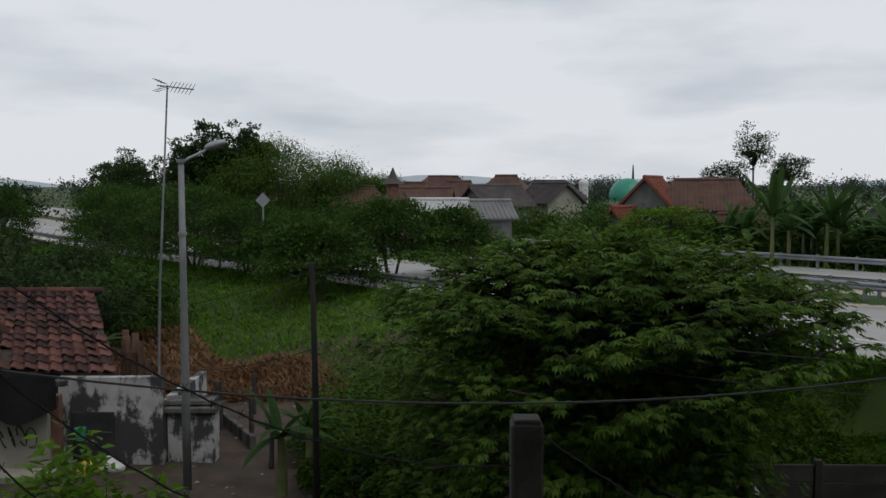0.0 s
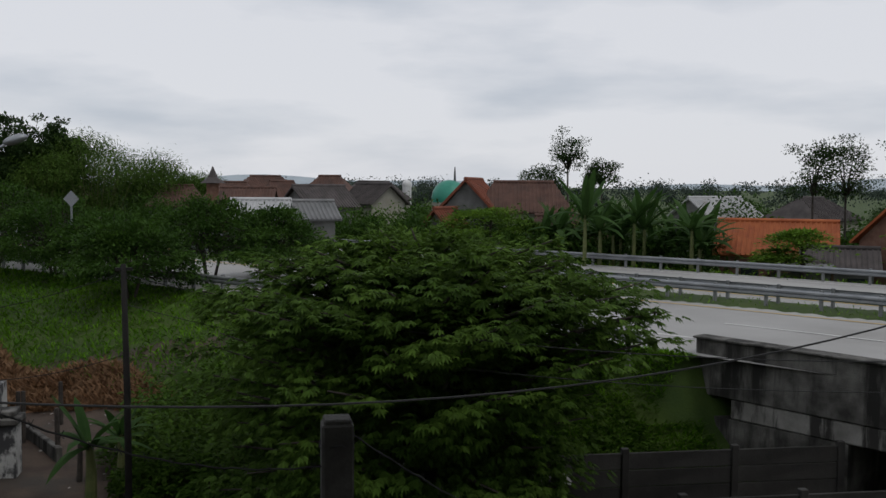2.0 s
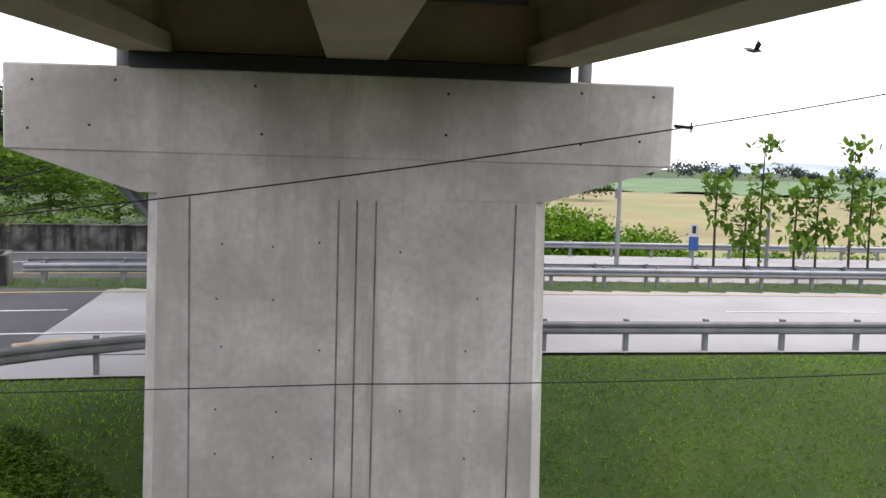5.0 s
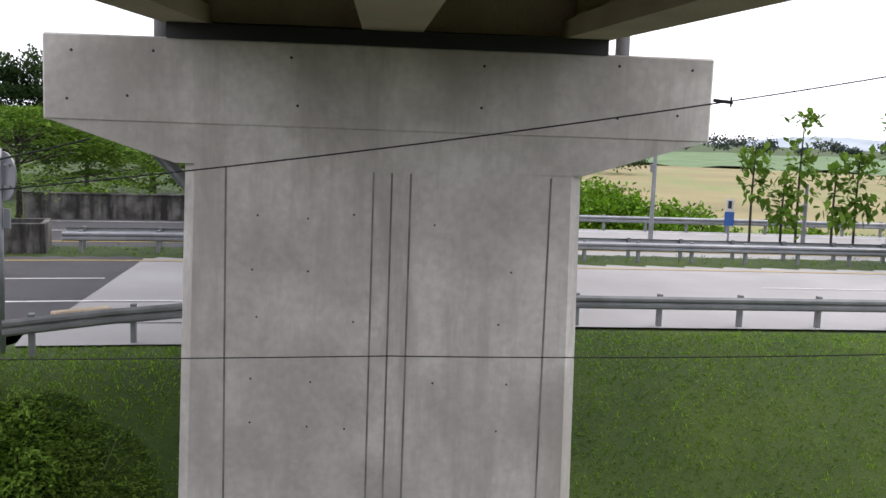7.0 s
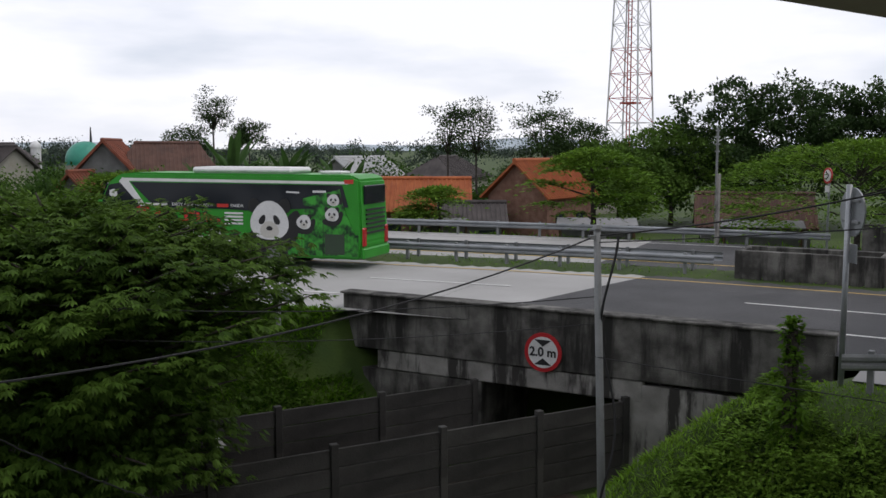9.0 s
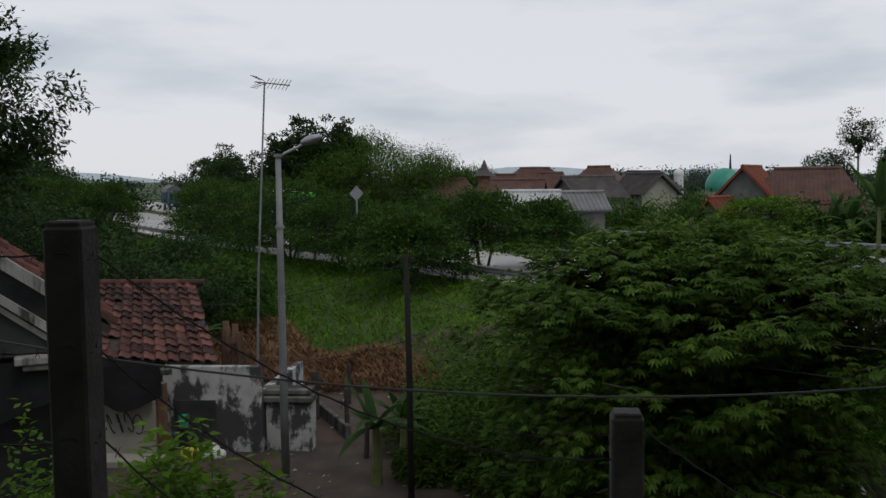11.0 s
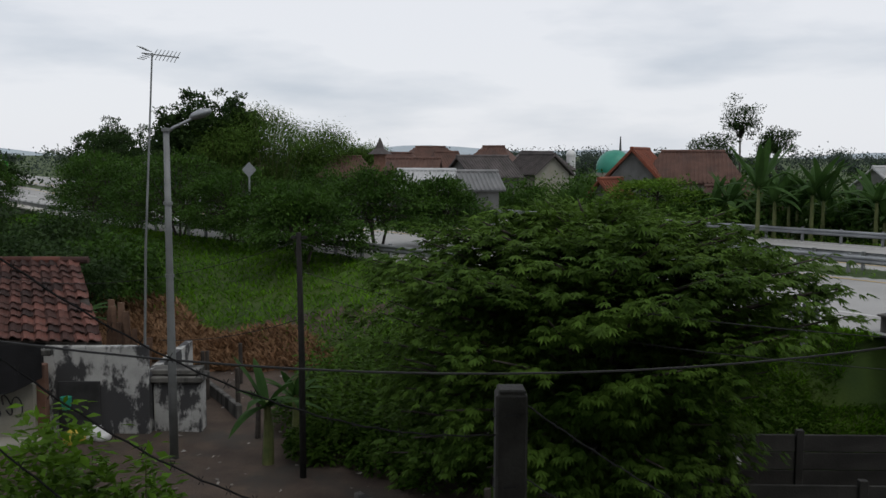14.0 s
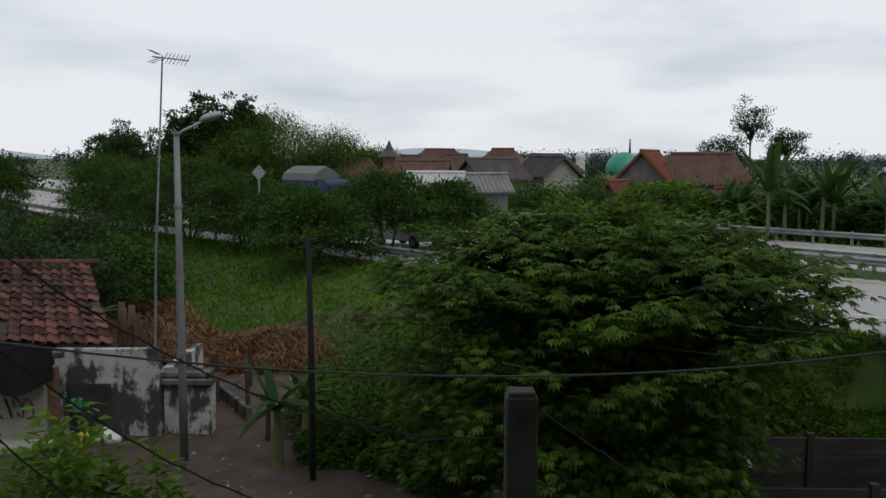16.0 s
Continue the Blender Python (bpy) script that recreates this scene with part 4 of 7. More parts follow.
def old_house():
    t = thing("old_house", Matrix.Translation((-9.2, HY, 0)), "decayed low house with black-stained whitewash and old tile roof", "house")
    part("wall", boxed((1.15, 0.1, 1.05), (2.5, 0.2, 2.3), bevel=0.02), M_WALL_PEEL, t, "whitewashed wall with black peeling patches")
    part("wall", boxed((2.3, 2.2, 0.7), (0.2, 4.2, 1.6)), M_WALL_PEEL, t)
    part("wall", boxed((-1.05, -0.35, 0.65), (1.75, 0.18, 1.5), bevel=0.02), M_WALL_CREAM, t, "cream wall panel")
    part("wall", boxed((-2.2, 0.3, 1.1), (4.2, 0.2, 2.3)), M_WALL_DARK, t, "near-black wall under the eave")
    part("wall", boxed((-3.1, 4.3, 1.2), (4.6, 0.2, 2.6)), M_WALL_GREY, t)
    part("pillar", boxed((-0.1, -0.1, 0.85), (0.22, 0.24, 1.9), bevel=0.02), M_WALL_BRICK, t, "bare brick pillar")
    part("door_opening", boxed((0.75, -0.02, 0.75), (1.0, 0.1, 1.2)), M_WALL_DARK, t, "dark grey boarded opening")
    part("step", boxed((-1.0, -0.75, -0.05), (2.2, 0.7, 0.3), bevel=0.03), M_WALL_CREAM, t)
    part("beam", boxed((-1.6, -0.45, 2.15), (3.8, 0.2, 0.14), bevel=0.02), M_OLD, t)
    deck_bm = bmesh.new()
    ridge = ((-5.3, 4.4, 3.72), (-0.85, 4.4, 3.76))
    eave = ((-4.2, 0.2, 2.42), (1.25, 0.2, 2.25))
    v = [deck_bm.verts.new(p) for p in (ridge[0], ridge[1], eave[1], eave[0])]
    v2 = [deck_bm.verts.new(Vector(p) - UP * 0.08) for p in (ridge[0], ridge[1], eave[1], eave[0])]
    deck_bm.faces.new(v)
    deck_bm.faces.new(v2[::-1])
    for i in range(4):
        deck_bm.faces.new((v[i], v[(i + 1) % 4], v2[(i + 1) % 4], v2[i]))
    roof = part("roof", deck_bm, M_BARK, t)
    tiled_slope(roof, *ridge, *eave, 12, 17, M_TILE_OLD, gaps=0.06)
    for j in range(6):
        part("ridge_tile", tube(bmesh.new(), [(-5.3 + 0.8 * j, 4.4, 3.80), (-4.52 + 0.8 * j, 4.4, 3.80)], 0.1, 8), M_TILE_OLD, t)
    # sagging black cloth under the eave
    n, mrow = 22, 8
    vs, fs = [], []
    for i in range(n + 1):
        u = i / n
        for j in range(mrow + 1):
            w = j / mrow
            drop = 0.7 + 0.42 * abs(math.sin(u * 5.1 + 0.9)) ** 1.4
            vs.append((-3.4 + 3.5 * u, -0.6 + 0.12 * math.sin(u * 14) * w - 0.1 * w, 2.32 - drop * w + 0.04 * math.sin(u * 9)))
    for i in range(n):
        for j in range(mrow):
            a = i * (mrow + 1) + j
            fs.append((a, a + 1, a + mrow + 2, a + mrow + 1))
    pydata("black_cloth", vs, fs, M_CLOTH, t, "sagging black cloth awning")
    # scrawl of black paint on the cream wall
    for k in range(6):
        x = -1.75 + 0.235 * k
        pts = [(x + 0.105 * math.cos(a + 0.6 * k) * (1 + 0.25 * math.sin(k * 1.7)), -0.45, 0.86 + 0.24 * math.sin(a) + 0.03 * math.sin(k * 2.1)) for a in np.linspace(0, 6.1 - 0.4 * (k % 3), 14)]
        part("scrawl", tube(bmesh.new(), pts, 0.017, 4), M_BLACK, t, "black scrawled paint line")
    return t


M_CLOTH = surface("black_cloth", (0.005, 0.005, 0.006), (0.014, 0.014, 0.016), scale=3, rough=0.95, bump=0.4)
old_house()


def low_wall():
    t = thing("low_wall", Matrix.Translation((-6.2, 22.9, 0)), "short whitewashed masonry wall with a flat stained coping", "wall")
    part("body", boxed((0, 0.3, 0.6), (1.15, 0.6, 1.3), bevel=0.02), M_WALL_PEEL, t)
    part("coping", boxed((-0.02, 0.3, 1.32), (1.35, 0.8, 0.14), bevel=0.02), M_OLD, t)
    part("coping", boxed((-0.05, 0.35, 1.48), (1.2, 0.6, 0.12), bevel=0.02), M_OLD, t)


low_wall()
for k in range(8):
    h = (2.7, 3.0, 2.85, 2.95, 2.45, 2.75, 2.3, 2.1)[k]
    t = thing("wooden_board", Matrix.Translation((-8.6 + 0.165 * k + 0.03 * (k % 3), 24.9 - 0.09 * k, 0)) @ Matrix.Rotation(radians(random.uniform(-5, 5)), 4, "Y"), "weathered brown wooden board standing on end", "board", "boards beside the house")
    part("plank", boxed((0, 0, h / 2), (0.13 + 0.04 * (k % 2), 0.04, h), bevel=0.006), M_WOOD, t)


def gable_house():
    """Its front turned to the yard: a big gable with a smaller one before it, over a dark porch."""
    t = thing("gabled_house", Matrix.Translation((-9.27, 14.9, 0.35)) @ Matrix.Rotation(radians(30), 4, "Z"), "grey house with moulded double gable over a dark porch", "house")
    # walls behind the porch get their recess darkness from the colour
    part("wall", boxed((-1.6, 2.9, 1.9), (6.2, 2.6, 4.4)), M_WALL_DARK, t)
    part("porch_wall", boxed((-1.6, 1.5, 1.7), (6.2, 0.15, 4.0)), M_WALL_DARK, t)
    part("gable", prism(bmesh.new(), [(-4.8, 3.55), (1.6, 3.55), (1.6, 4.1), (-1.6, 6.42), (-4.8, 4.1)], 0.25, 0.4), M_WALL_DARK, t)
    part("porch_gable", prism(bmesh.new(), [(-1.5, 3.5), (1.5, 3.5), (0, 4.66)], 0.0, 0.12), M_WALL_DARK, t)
    for sg in (1, -1):
        bm = prism(bmesh.new(), [(-0.05, 0), (4.15, 0), (4.15, 0.2), (-0.05, 0.2)], -0.1, 0.25, Matrix.Translation((-1.6, 0.1, 6.42)) @ Matrix.Diagonal((sg, 1, 1, 1)) @ Matrix.Rotation(radians(36), 4, "Y"))
        bmesh.ops.recalc_face_normals(bm, faces=bm.faces[:])
        part("bargeboard", bm, M_OLD_PALE, t, "pale moulded bargeboard")
        for dz, w, y in ((0.0, 0.13, -0.2), (-0.16, 0.09, -0.1)):
            bm = prism(bmesh.new(), [(-0.03, 0), (1.95, 0), (1.95, w), (-0.03, w)], y, y + 0.2, Matrix.Translation((0, 0, 4.68 + dz)) @ Matrix.Diagonal((sg, 1, 1, 1)) @ Matrix.Rotation(radians(37), 4, "Y"))
            bmesh.ops.recalc_face_normals(bm, faces=bm.faces[:])
            part("porch_bargeboard", bm, M_OLD_PALE, t, "pale moulding of the porch gable")
    part("ledge", boxed((1.15, -0.05, 3.45), (1.3, 0.5, 0.14), bevel=0.02), M_OLD_PALE, t)
    part("ledge", boxed((1.2, -0.02, 3.32), (1.15, 0.4, 0.1), bevel=0.02), M_OLD_PALE, t)
    for x in (-4.4, 1.55):
        part("post", boxed((x, 0.15, 1.6), (0.24, 0.24, 3.9), bevel=0.02), M_WALL_PEEL, t)
    vs, fs = [], []
    for i in range(25):
        u = i / 24
        for j in range(7):
            w = j / 6
            vs.append((-4.2 + 5.7 * u, -0.08 + 0.1 * math.sin(u * 17) * w, 3.42 - (0.75 + 0.4 * abs(math.sin(u * 6.2 + 0.5)) ** 1.5) * w))
    for i in range(24):
        for j in range(6):
            a = i * 7 + j
            fs.append((a, a + 1, a + 8, a + 7))
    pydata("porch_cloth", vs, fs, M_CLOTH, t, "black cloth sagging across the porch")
    roof = part("roof", prism(bmesh.new(), [(-5.3, 3.85), (-1.6, 6.55), (2.1, 3.85), (2.05, 3.75), (-1.6, 6.42), (-5.25, 3.75)], 0.3, 4.3), M_BARK, t)
    tiled_slope(roof, (-1.6, 0.3, 6.6), (-1.6, 4.3, 6.6), (2.15, 0.3, 3.88), (2.15, 4.3, 3.88), 15, 14, M_TILE_OLD, gaps=0.02)


gable_house()


def bag(x, y, r, mat, label, name="sack"):
    t = thing(name, Matrix.Translation((x, y, 0)), label, "sack", "bags by the wall")
    bm = bmesh.new()
    bmesh.ops.create_icosphere(bm, subdivisions=3, radius=r)
    for v in bm.verts:
        v.co += v.co.normalized() * 0.25 * r * noise.noise(v.co * 5 + Vector((x, y, 0)))
        v.co.z = max(v.co.z * 0.8 + r * 0.6, 0.0)
    part("body", bm, mat, t, smooth=True)


bag(-8.35, 21.9, 0.26, plain("yellow_plastic", (0.55, 0.42, 0.05), 0.6), "bulging yellow plastic sack on the ground")
bag(-8.0, 22.2, 0.28, M_WHITE, "white plastic sack of rubbish on the ground")
bag(-7.75, 22.1, 0.2, M_WHITE, "white plastic sack of rubbish on the ground")
t = thing("green_bucket", Matrix.Translation((-8.65, 22.1, 0.75)), "small green plastic bucket hanging on the wall", "bucket")
part("bucket", tube(bmesh.new(), [(0, 0.15, 0), (0, 0.15, 0.3)], [0.1, 0.14], 12), plain("green_plastic", (0.02, 0.3, 0.2), 0.5), t)
for x, y, h in ((-6.5, 26.6, 1.2), (-6.17, 25.8, 1.35), (-5.0, 24.3, 1.25), (-5.6, 27.6, 1.2), (-7.2, 27.4, 1.3), (-4.2, 22.6, 0.9), (0.95, 14.6, 1.6)):
    t = thing("fence_stake", Matrix.Translation((x, y, gz(x, y) - 0.2)) @ Matrix.Rotation(radians(random.uniform(-3, 3)), 4, "Y"), "rough weathered wooden fence stake in bare earth", "stake", "stakes round the yard")
    part("stake", tube(bmesh.new(), [(0, 0, 0), (0.01, 0, h * 0.5), (0, 0.01, h + 0.2)], [0.07, 0.065, 0.055], 8), M_BARK, t)
for a, b in (((-6.6, 27.2), (-4.9, 24.0)), ((-1.4, 17.8), (0.6, 15.0)), ((-0.3, 15.4), (1.6, 14.2))):
    a, b = Vector((*a, 0)), Vector((*b, 0))
    m = (a + b) / 2
    t = thing("kerb_beam", Matrix.Translation((m.x, m.y, gz(m.x, m.y) + 0.1)) @ Matrix.Rotation(math.atan2((b - a).y, (b - a).x), 4, "Z"), "low stained concrete beam bordering the bare yard", "kerb", "beams round the yard")
    part("beam", boxed((0, 0, 0), ((b - a).length, 0.16, 0.42), bevel=0.02), M_OLD, t)

# ---------------------------------------------------------------- signs and poles by the road


def round_sign():
    t = thing("round_sign", Matrix.Translation((16.0, 11.2, 2.2)) @ Matrix.Rotation(radians(63), 4, "Z"), "round traffic sign on a grey pole seen from behind", "road sign")
    part("pole", tube(bmesh.new(), [(0, 0, -0.3), (0, 0, 3.9)], 0.055, 12), M_STEEL, t, smooth=True)
    d = part("disc", disc(bmesh.new(), (0, 3.38), 0.46, -0.10, -0.07), M_STEEL, t)
    part("bracket", boxed((0, -0.05, 3.6), (0.6, 0.04, 0.05)), M_STEEL_DULL, t)
    part("bracket", boxed((0, -0.05, 3.2), (0.6, 0.04, 0.05)), M_STEEL_DULL, t)
    part("plate", boxed((0, -0.09, 2.6), (0.42, 0.02, 0.36)), M_STEEL, t)
    return t


round_sign()


def small_sign():
    t = thing("no_stopping_sign", Matrix.Translation((37.4, 27.5, 2.2)) @ Matrix.Rotation(radians(-112), 4, "Z"), "small round red-rimmed road sign on a pale pole", "road sign")
    part("pole", tube(bmesh.new(), [(0, 0, -1), (0, 0, 3.7)], 0.05, 8), M_STEEL, t)
    part("rim", disc(bmesh.new(), (0, 3.35), 0.36, -0.1, -0.06, 28), M_RED, t)
    part("face", disc(bmesh.new(), (0, 3.35), 0.27, -0.106, -0.07, 28), M_WHITE, t)
    part("symbol", tube(bmesh.new(), [(0.1 * math.cos(a), -0.11, 3.35 + 0.18 * a / 3) for a in np.linspace(-3, 3, 12)], 0.035, 5), M_BLACK, t)
    part("plate", boxed((0, -0.09, 2.75), (0.34, 0.02, 0.28)), M_WHITE, t)


small_sign()
for x, y, h, z0 in ((33.9, 30.8, 3.6, 2.0),):
    t = thing("marker_post", Matrix.Translation((x, y, z0)), "pale square concrete post beyond the road", "post")
    part("post", boxed((0, 0, h / 2), (0.16, 0.16, h), bevel=0.02), M_OLD_PALE, t)
t = thing("power_pole", Matrix.Translation((40.5, 37.0, 0)), "thin pole with stacked insulators beyond the road", "pole")
part("pole", tube(bmesh.new(), [(0, 0, 0), (0, 0, 7.9)], 0.07, 8), M_STEEL_DULL, t)
for z in (6.6, 7.0, 7.4, 7.75):
    part("crossarm", boxed((0, 0, z), (0.34, 0.08, 0.08)), M_STEEL_DULL, t)
p = on_road(-38, -3.1)
t = thing("diamond_sign", Matrix.Translation((p.x, p.y, p.z - 0.2)) @ Matrix.Rotation(radians(8), 4, "Z"), "grey back of a diamond warning sign on a pole", "road sign")
part("pole", tube(bmesh.new(), [(0, 0, -0.3), (0, 0, 4.2)], 0.05, 8), M_STEEL, t)
part("plate", prism(bmesh.new(), [(0, 3.55), (0.35, 3.95), (0, 4.35), (-0.35, 3.95)], -0.09, -0.06), M_STEEL, t)
# beyond the pier
t = thing("blue_sign", Matrix.Translation((44.2, -4.6, 2.0)) @ Matrix.Rotation(radians(-95), 4, "Z"), "narrow blue and white sign board on a post", "road sign")
part("pole", tube(bmesh.new(), [(0, 0, -1), (0, 0, 1.9)], 0.05, 8), M_STEEL, t)
part("board", boxed((0, -0.05, 1.35), (0.42, 0.04, 0.62)), plain("blue_paint", (0.03, 0.12, 0.42)), t, "blue lower board")
part("board", boxed((0, -0.05, 1.95), (0.36, 0.04, 0.55)), M_WHITE, t, "white upper board")
part("bar", boxed((0, -0.08, 1.98), (0.16, 0.02, 0.34)), M_BLACK, t)
for x, y, h in ((42.6, -1.2, 5.0), (45.5, -8.0, 3.4)):
    t = thing("lamp_pole", Matrix.Translation((x, y, 1.6)), "grey pole standing on the far verge", "pole", "poles on the far verge")
    part("pole", tube(bmesh.new(), [(0, 0, -1), (0, 0, h)], [0.12, 0.08], 10), M_STEEL, t)
    part("box", boxed((-0.12, 0.1, h - 1.1), (0.16, 0.2, 0.34), bevel=0.02), M_STEEL_DULL, t)


def lattice_tower():
    t = thing("lattice_tower", Matrix.Translation((94.6, 103.3, 0)) @ Matrix.Rotation(radians(20), 4, "Z"), "tall red and white steel lattice mast", "tower")
    H, w0, w1 = 52.0, 2.75, 1.05

    def corner(k, z):
        w = w0 + (w1 - w0) * z / H
        return Vector((w * (1 if k in (0, 3) else -1), w * (1 if k in (0, 1) else -1), z))

    n = 15
    for k in range(4):
        part("leg", tube(bmesh.new(), [corner(k, 0), corner(k, H)], 0.13, 6), M_MAST_WHITE, t)
    for i in range(n):
        z0, z1 = H * i / n, H * (i + 1) / n
        for k in range(4):
            for a, b in ((corner(k, z0), corner((k + 1) % 4, z1)), (corner((k + 1) % 4, z0), corner(k, z1)), (corner(k, z1), corner((k + 1) % 4, z1))):
                part("brace", tube(bmesh.new(), [a, b], 0.048, 4), M_MAST_RED if (i // 3) % 2 else M_MAST_WHITE, t)
    bm = bmesh.new()
    for dx in (-0.5, 0.5):
        tube(bm, [(dx, 0.3, 0), (dx, 0.3, H)], 0.09, 5)
    for z in np.arange(1, H, 1.2):
        tube(bm, [(-0.5, 0.3, z), (0.5, 0.3, z)], 0.06, 4)
    part("ladder", bm, M_MAST_RED, t, "red cable ladder")
    part("platform", boxed((0, 0, 13.2), (2.2, 2.2, 0.25)), M_MAST_RED, t)


lattice_tower()

# ---------------------------------------------------------------- village beyond the road


def house(x, y, turn, w, d, eave, ridge, roof_mat, wall_mat, label, hip=0.0, tiles=(0, 0), group="village houses", z0=0.0):
    """A house whose ridge runs along its x axis; hip draws the ridge's ends in."""
    t = thing("village_house", Matrix.Translation((x, y, z0)) @ Matrix.Rotation(radians(turn), 4, "Z"), label, "house", group)
    part("wall", boxed((0, 0, eave / 2), (w - 0.8, d - 0.8, eave)), wall_mat, t)
    if not hip:
        for sg in (1, -1):
            part("gable", prism(bmesh.new(), [(-(d - 0.8) / 2, eave), ((d - 0.8) / 2, eave), (0, ridge - 0.1)], -0.1, 0.1, Matrix.Translation((sg * (w / 2 - 0.5), 0, 0)) @ Matrix.Rotation(radians(90), 4, "Z")), wall_mat, t)
    bm = bmesh.new()
    E = [bm.verts.new(p) for p in ((-w / 2, -d / 2, eave - 0.1), (w / 2, -d / 2, eave - 0.1), (w / 2, d / 2, eave - 0.1), (-w / 2, d / 2, eave - 0.1))]
    Rr = [bm.verts.new(p) for p in ((-w / 2 + hip, 0, ridge), (w / 2 - hip, 0, ridge))]
    bm.faces.new((E[0], E[1], Rr[1], Rr[0]))
    bm.faces.new((E[2], E[3], Rr[0], Rr[1]))
    bm.faces.new((E[1], E[2], Rr[1]))
    bm.faces.new((E[3], E[0], Rr[0]))
    if not hip:
        bmesh.ops.delete(bm, geom=[f for f in bm.faces if len(f.verts) == 3], context="FACES_ONLY")
    bmesh.ops.recalc_face_normals(bm, faces=bm.faces[:])
    ext = bmesh.ops.solidify(bm, geom=bm.faces[:], thickness=0.12)
    roof = part("roof", bm, roof_mat, t)
    bm = bmesh.new()
    n = int(w / 0.28)
    for i in range(n):
        u = (i + 0.5) / n
        xx = -w / 2 + u * w
        rz = ridge
        if hip and min(u * w, (1 - u) * w) < hip:
            rz = eave - 0.1 + (ridge - eave + 0.1) * min(u * w, (1 - u) * w) / hip
        for sg in (1, -1):
            y1 = sg * d / 2
            y0 = y1 * (ridge - rz) / (ridge - eave + 0.1)
            tube(bm, [(xx, y0, rz + 0.04), (xx, y1, eave - 0.06)], 0.055, 4)
    tagged(part("tile_course", bm, roof_mat, t), kind="stuff")
    part("ridge_cap", tube(bmesh.new(), [(-w / 2 + hip, 0, ridge + 0.04), (w / 2 - hip, 0, ridge + 0.04)], 0.14, 8), roof_mat, t)
    for sg in (1, -1):
        for k in (-1, 1):
            wd = part("window", boxed((k * w / 5, sg * (d / 2 - 0.4), eave * 0.6), (1.0, 0.1, 0.9)), M_GLASS, t)
    return t


M_GLASS = glass("window_glass")
house(30.6, 53.0, -32, 7.0, 6.0, 3.0, 4.8, M_TILE_OR, M_WALL_BRICK, "small house with a bright orange tiled roof")
house(36.6, 47.8, 22, 6.4, 5.0, 3.9, 6.0, M_TILE_OR, M_WALL_BRICK, "brick house with an orange tiled gable roof")
house(31.4, 47.8, -30, 4.2, 3.2, 2.5, 3.5, M_TILE_GREY, M_WALL_GREY, "small dark shed beside the road verge")
house(46.5, 39.5, -45, 7.0, 4.5, 2.2, 4.0, M_TILE_BROWN, M_WALL_GREY, "low house with a brownish red roof")
house(19.4, 70.4, -14, 7.4, 6.0, 5.0, 7.1, M_TILE_BROWN, M_WALL_CREAM, "large house with a brown hipped tile roof", hip=1.4)
house(15.7, 71.2, 66, 6.4, 4.2, 5.2, 7.3, M_TILE_RED, M_WALL_GREY, "house with an orange red gabled roof and grey gable")
house(20.5, 62.0, -20, 5.0, 4.5, 3.2, 4.8, M_TILE_BROWN, M_WALL_GREY, "house with a brown tiled roof among trees")
house(12.5, 66.0, 40, 2.6, 2.6, 4.0, 5.2, M_TILE_RED, M_WALL_GREY, "small orange roofed outbuilding among trees")
house(-0.3, 62.4, -10, 4.0, 4.2, 4.7, 5.8, M_ZINC, M_WALL_GREY, "shed with a pale zinc sheet roof")
house(2.9, 63.4, 10, 3.3, 4.4, 4.7, 5.7, M_ZINC_DARK, M_WALL_GREY, "shed with a dull grey sheet roof")
house(-1.4, 80.5, -6, 4.6, 5.5, 5.2, 6.5, M_TILE_BROWN, M_WALL_BRICK, "long low house with a brown tiled roof")
house(1.6, 96.0, 24, 4.6, 5.5, 5.2, 7.1, M_TILE_BROWN, M_WALL_CREAM, "brown roofed house behind the long roof", hip=1.0)
house(4.6, 84.0, 28, 5.4, 5.4, 5.0, 6.7, M_TILE_GREY, M_WALL_GREY, "house with a dark grey gabled roof")
house(6.6, 100.0, -18, 5.6, 6.5, 5.7, 7.7, M_TILE_BROWN, M_WALL_CREAM, "house with a reddish brown hipped roof", hip=1.6)
house(9.8, 87.6, -60, 5.4, 4.6, 5.2, 6.9, M_TILE_GREY, M_WALL_CREAM, "house with a dark roof and pale gable")
for i, (x, y, w, r, mt, hp) in enumerate(((-3.4, 104, 6, 7.4, M_TILE_BROWN, 1.5), (0, 118, 8, 8.2, M_TILE_BROWN, 2), (12.5, 112, 8, 7.6, M_TILE_GREY, 2), (-9, 104, 6, 7.0, M_TILE_BROWN, 1.5), (52, 84, 9, 6.3, M_TILE_GREY, 2), (46, 92, 8, 6.2, M_ZINC, 0), (62, 76, 9, 6.6, M_TILE_BROWN, 2), (-24, 113, 9, 7.6, M_TILE_BROWN, 2))):
    house(x, y, -15 + 37 * i % 50, w, 6.5, r - 2.4, r - 0.4, mt, M_WALL_GREY if i % 2 else M_WALL_CREAM, "distant village house with a weathered roof", hip=hp)
for x, y, w, tr in ((28.5, 47.0, 3.6, -28), (36.5, 42.3, 4.6, -40), (43.5, 36.3, 4.5, -48)):
    t = thing("sheet_shelter", Matrix.Translation((x, y, 0)) @ Matrix.Rotation(radians(tr), 4, "Z"), "low shelter of pale zinc sheets behind the rail", "shelter", "zinc shelters")
    part("roof_sheet", boxed((0, 0, 2.55), (w, 2.4, 0.06), m=Matrix.Rotation(radians(6), 4, "X")), M_ZINC_DARK, t)
    for sx in (-1, 1):
        for sy in (-1, 1):
            part("post", boxed((sx * (w / 2 - 0.2), sy * 0.95, 1.2), (0.12, 0.12, 2.5)), M_WOOD, t)
    part("panel", boxed((0, -0.95, 1.2), (w - 0.6, 0.05, 2.2)), M_WALL_GREY, t)


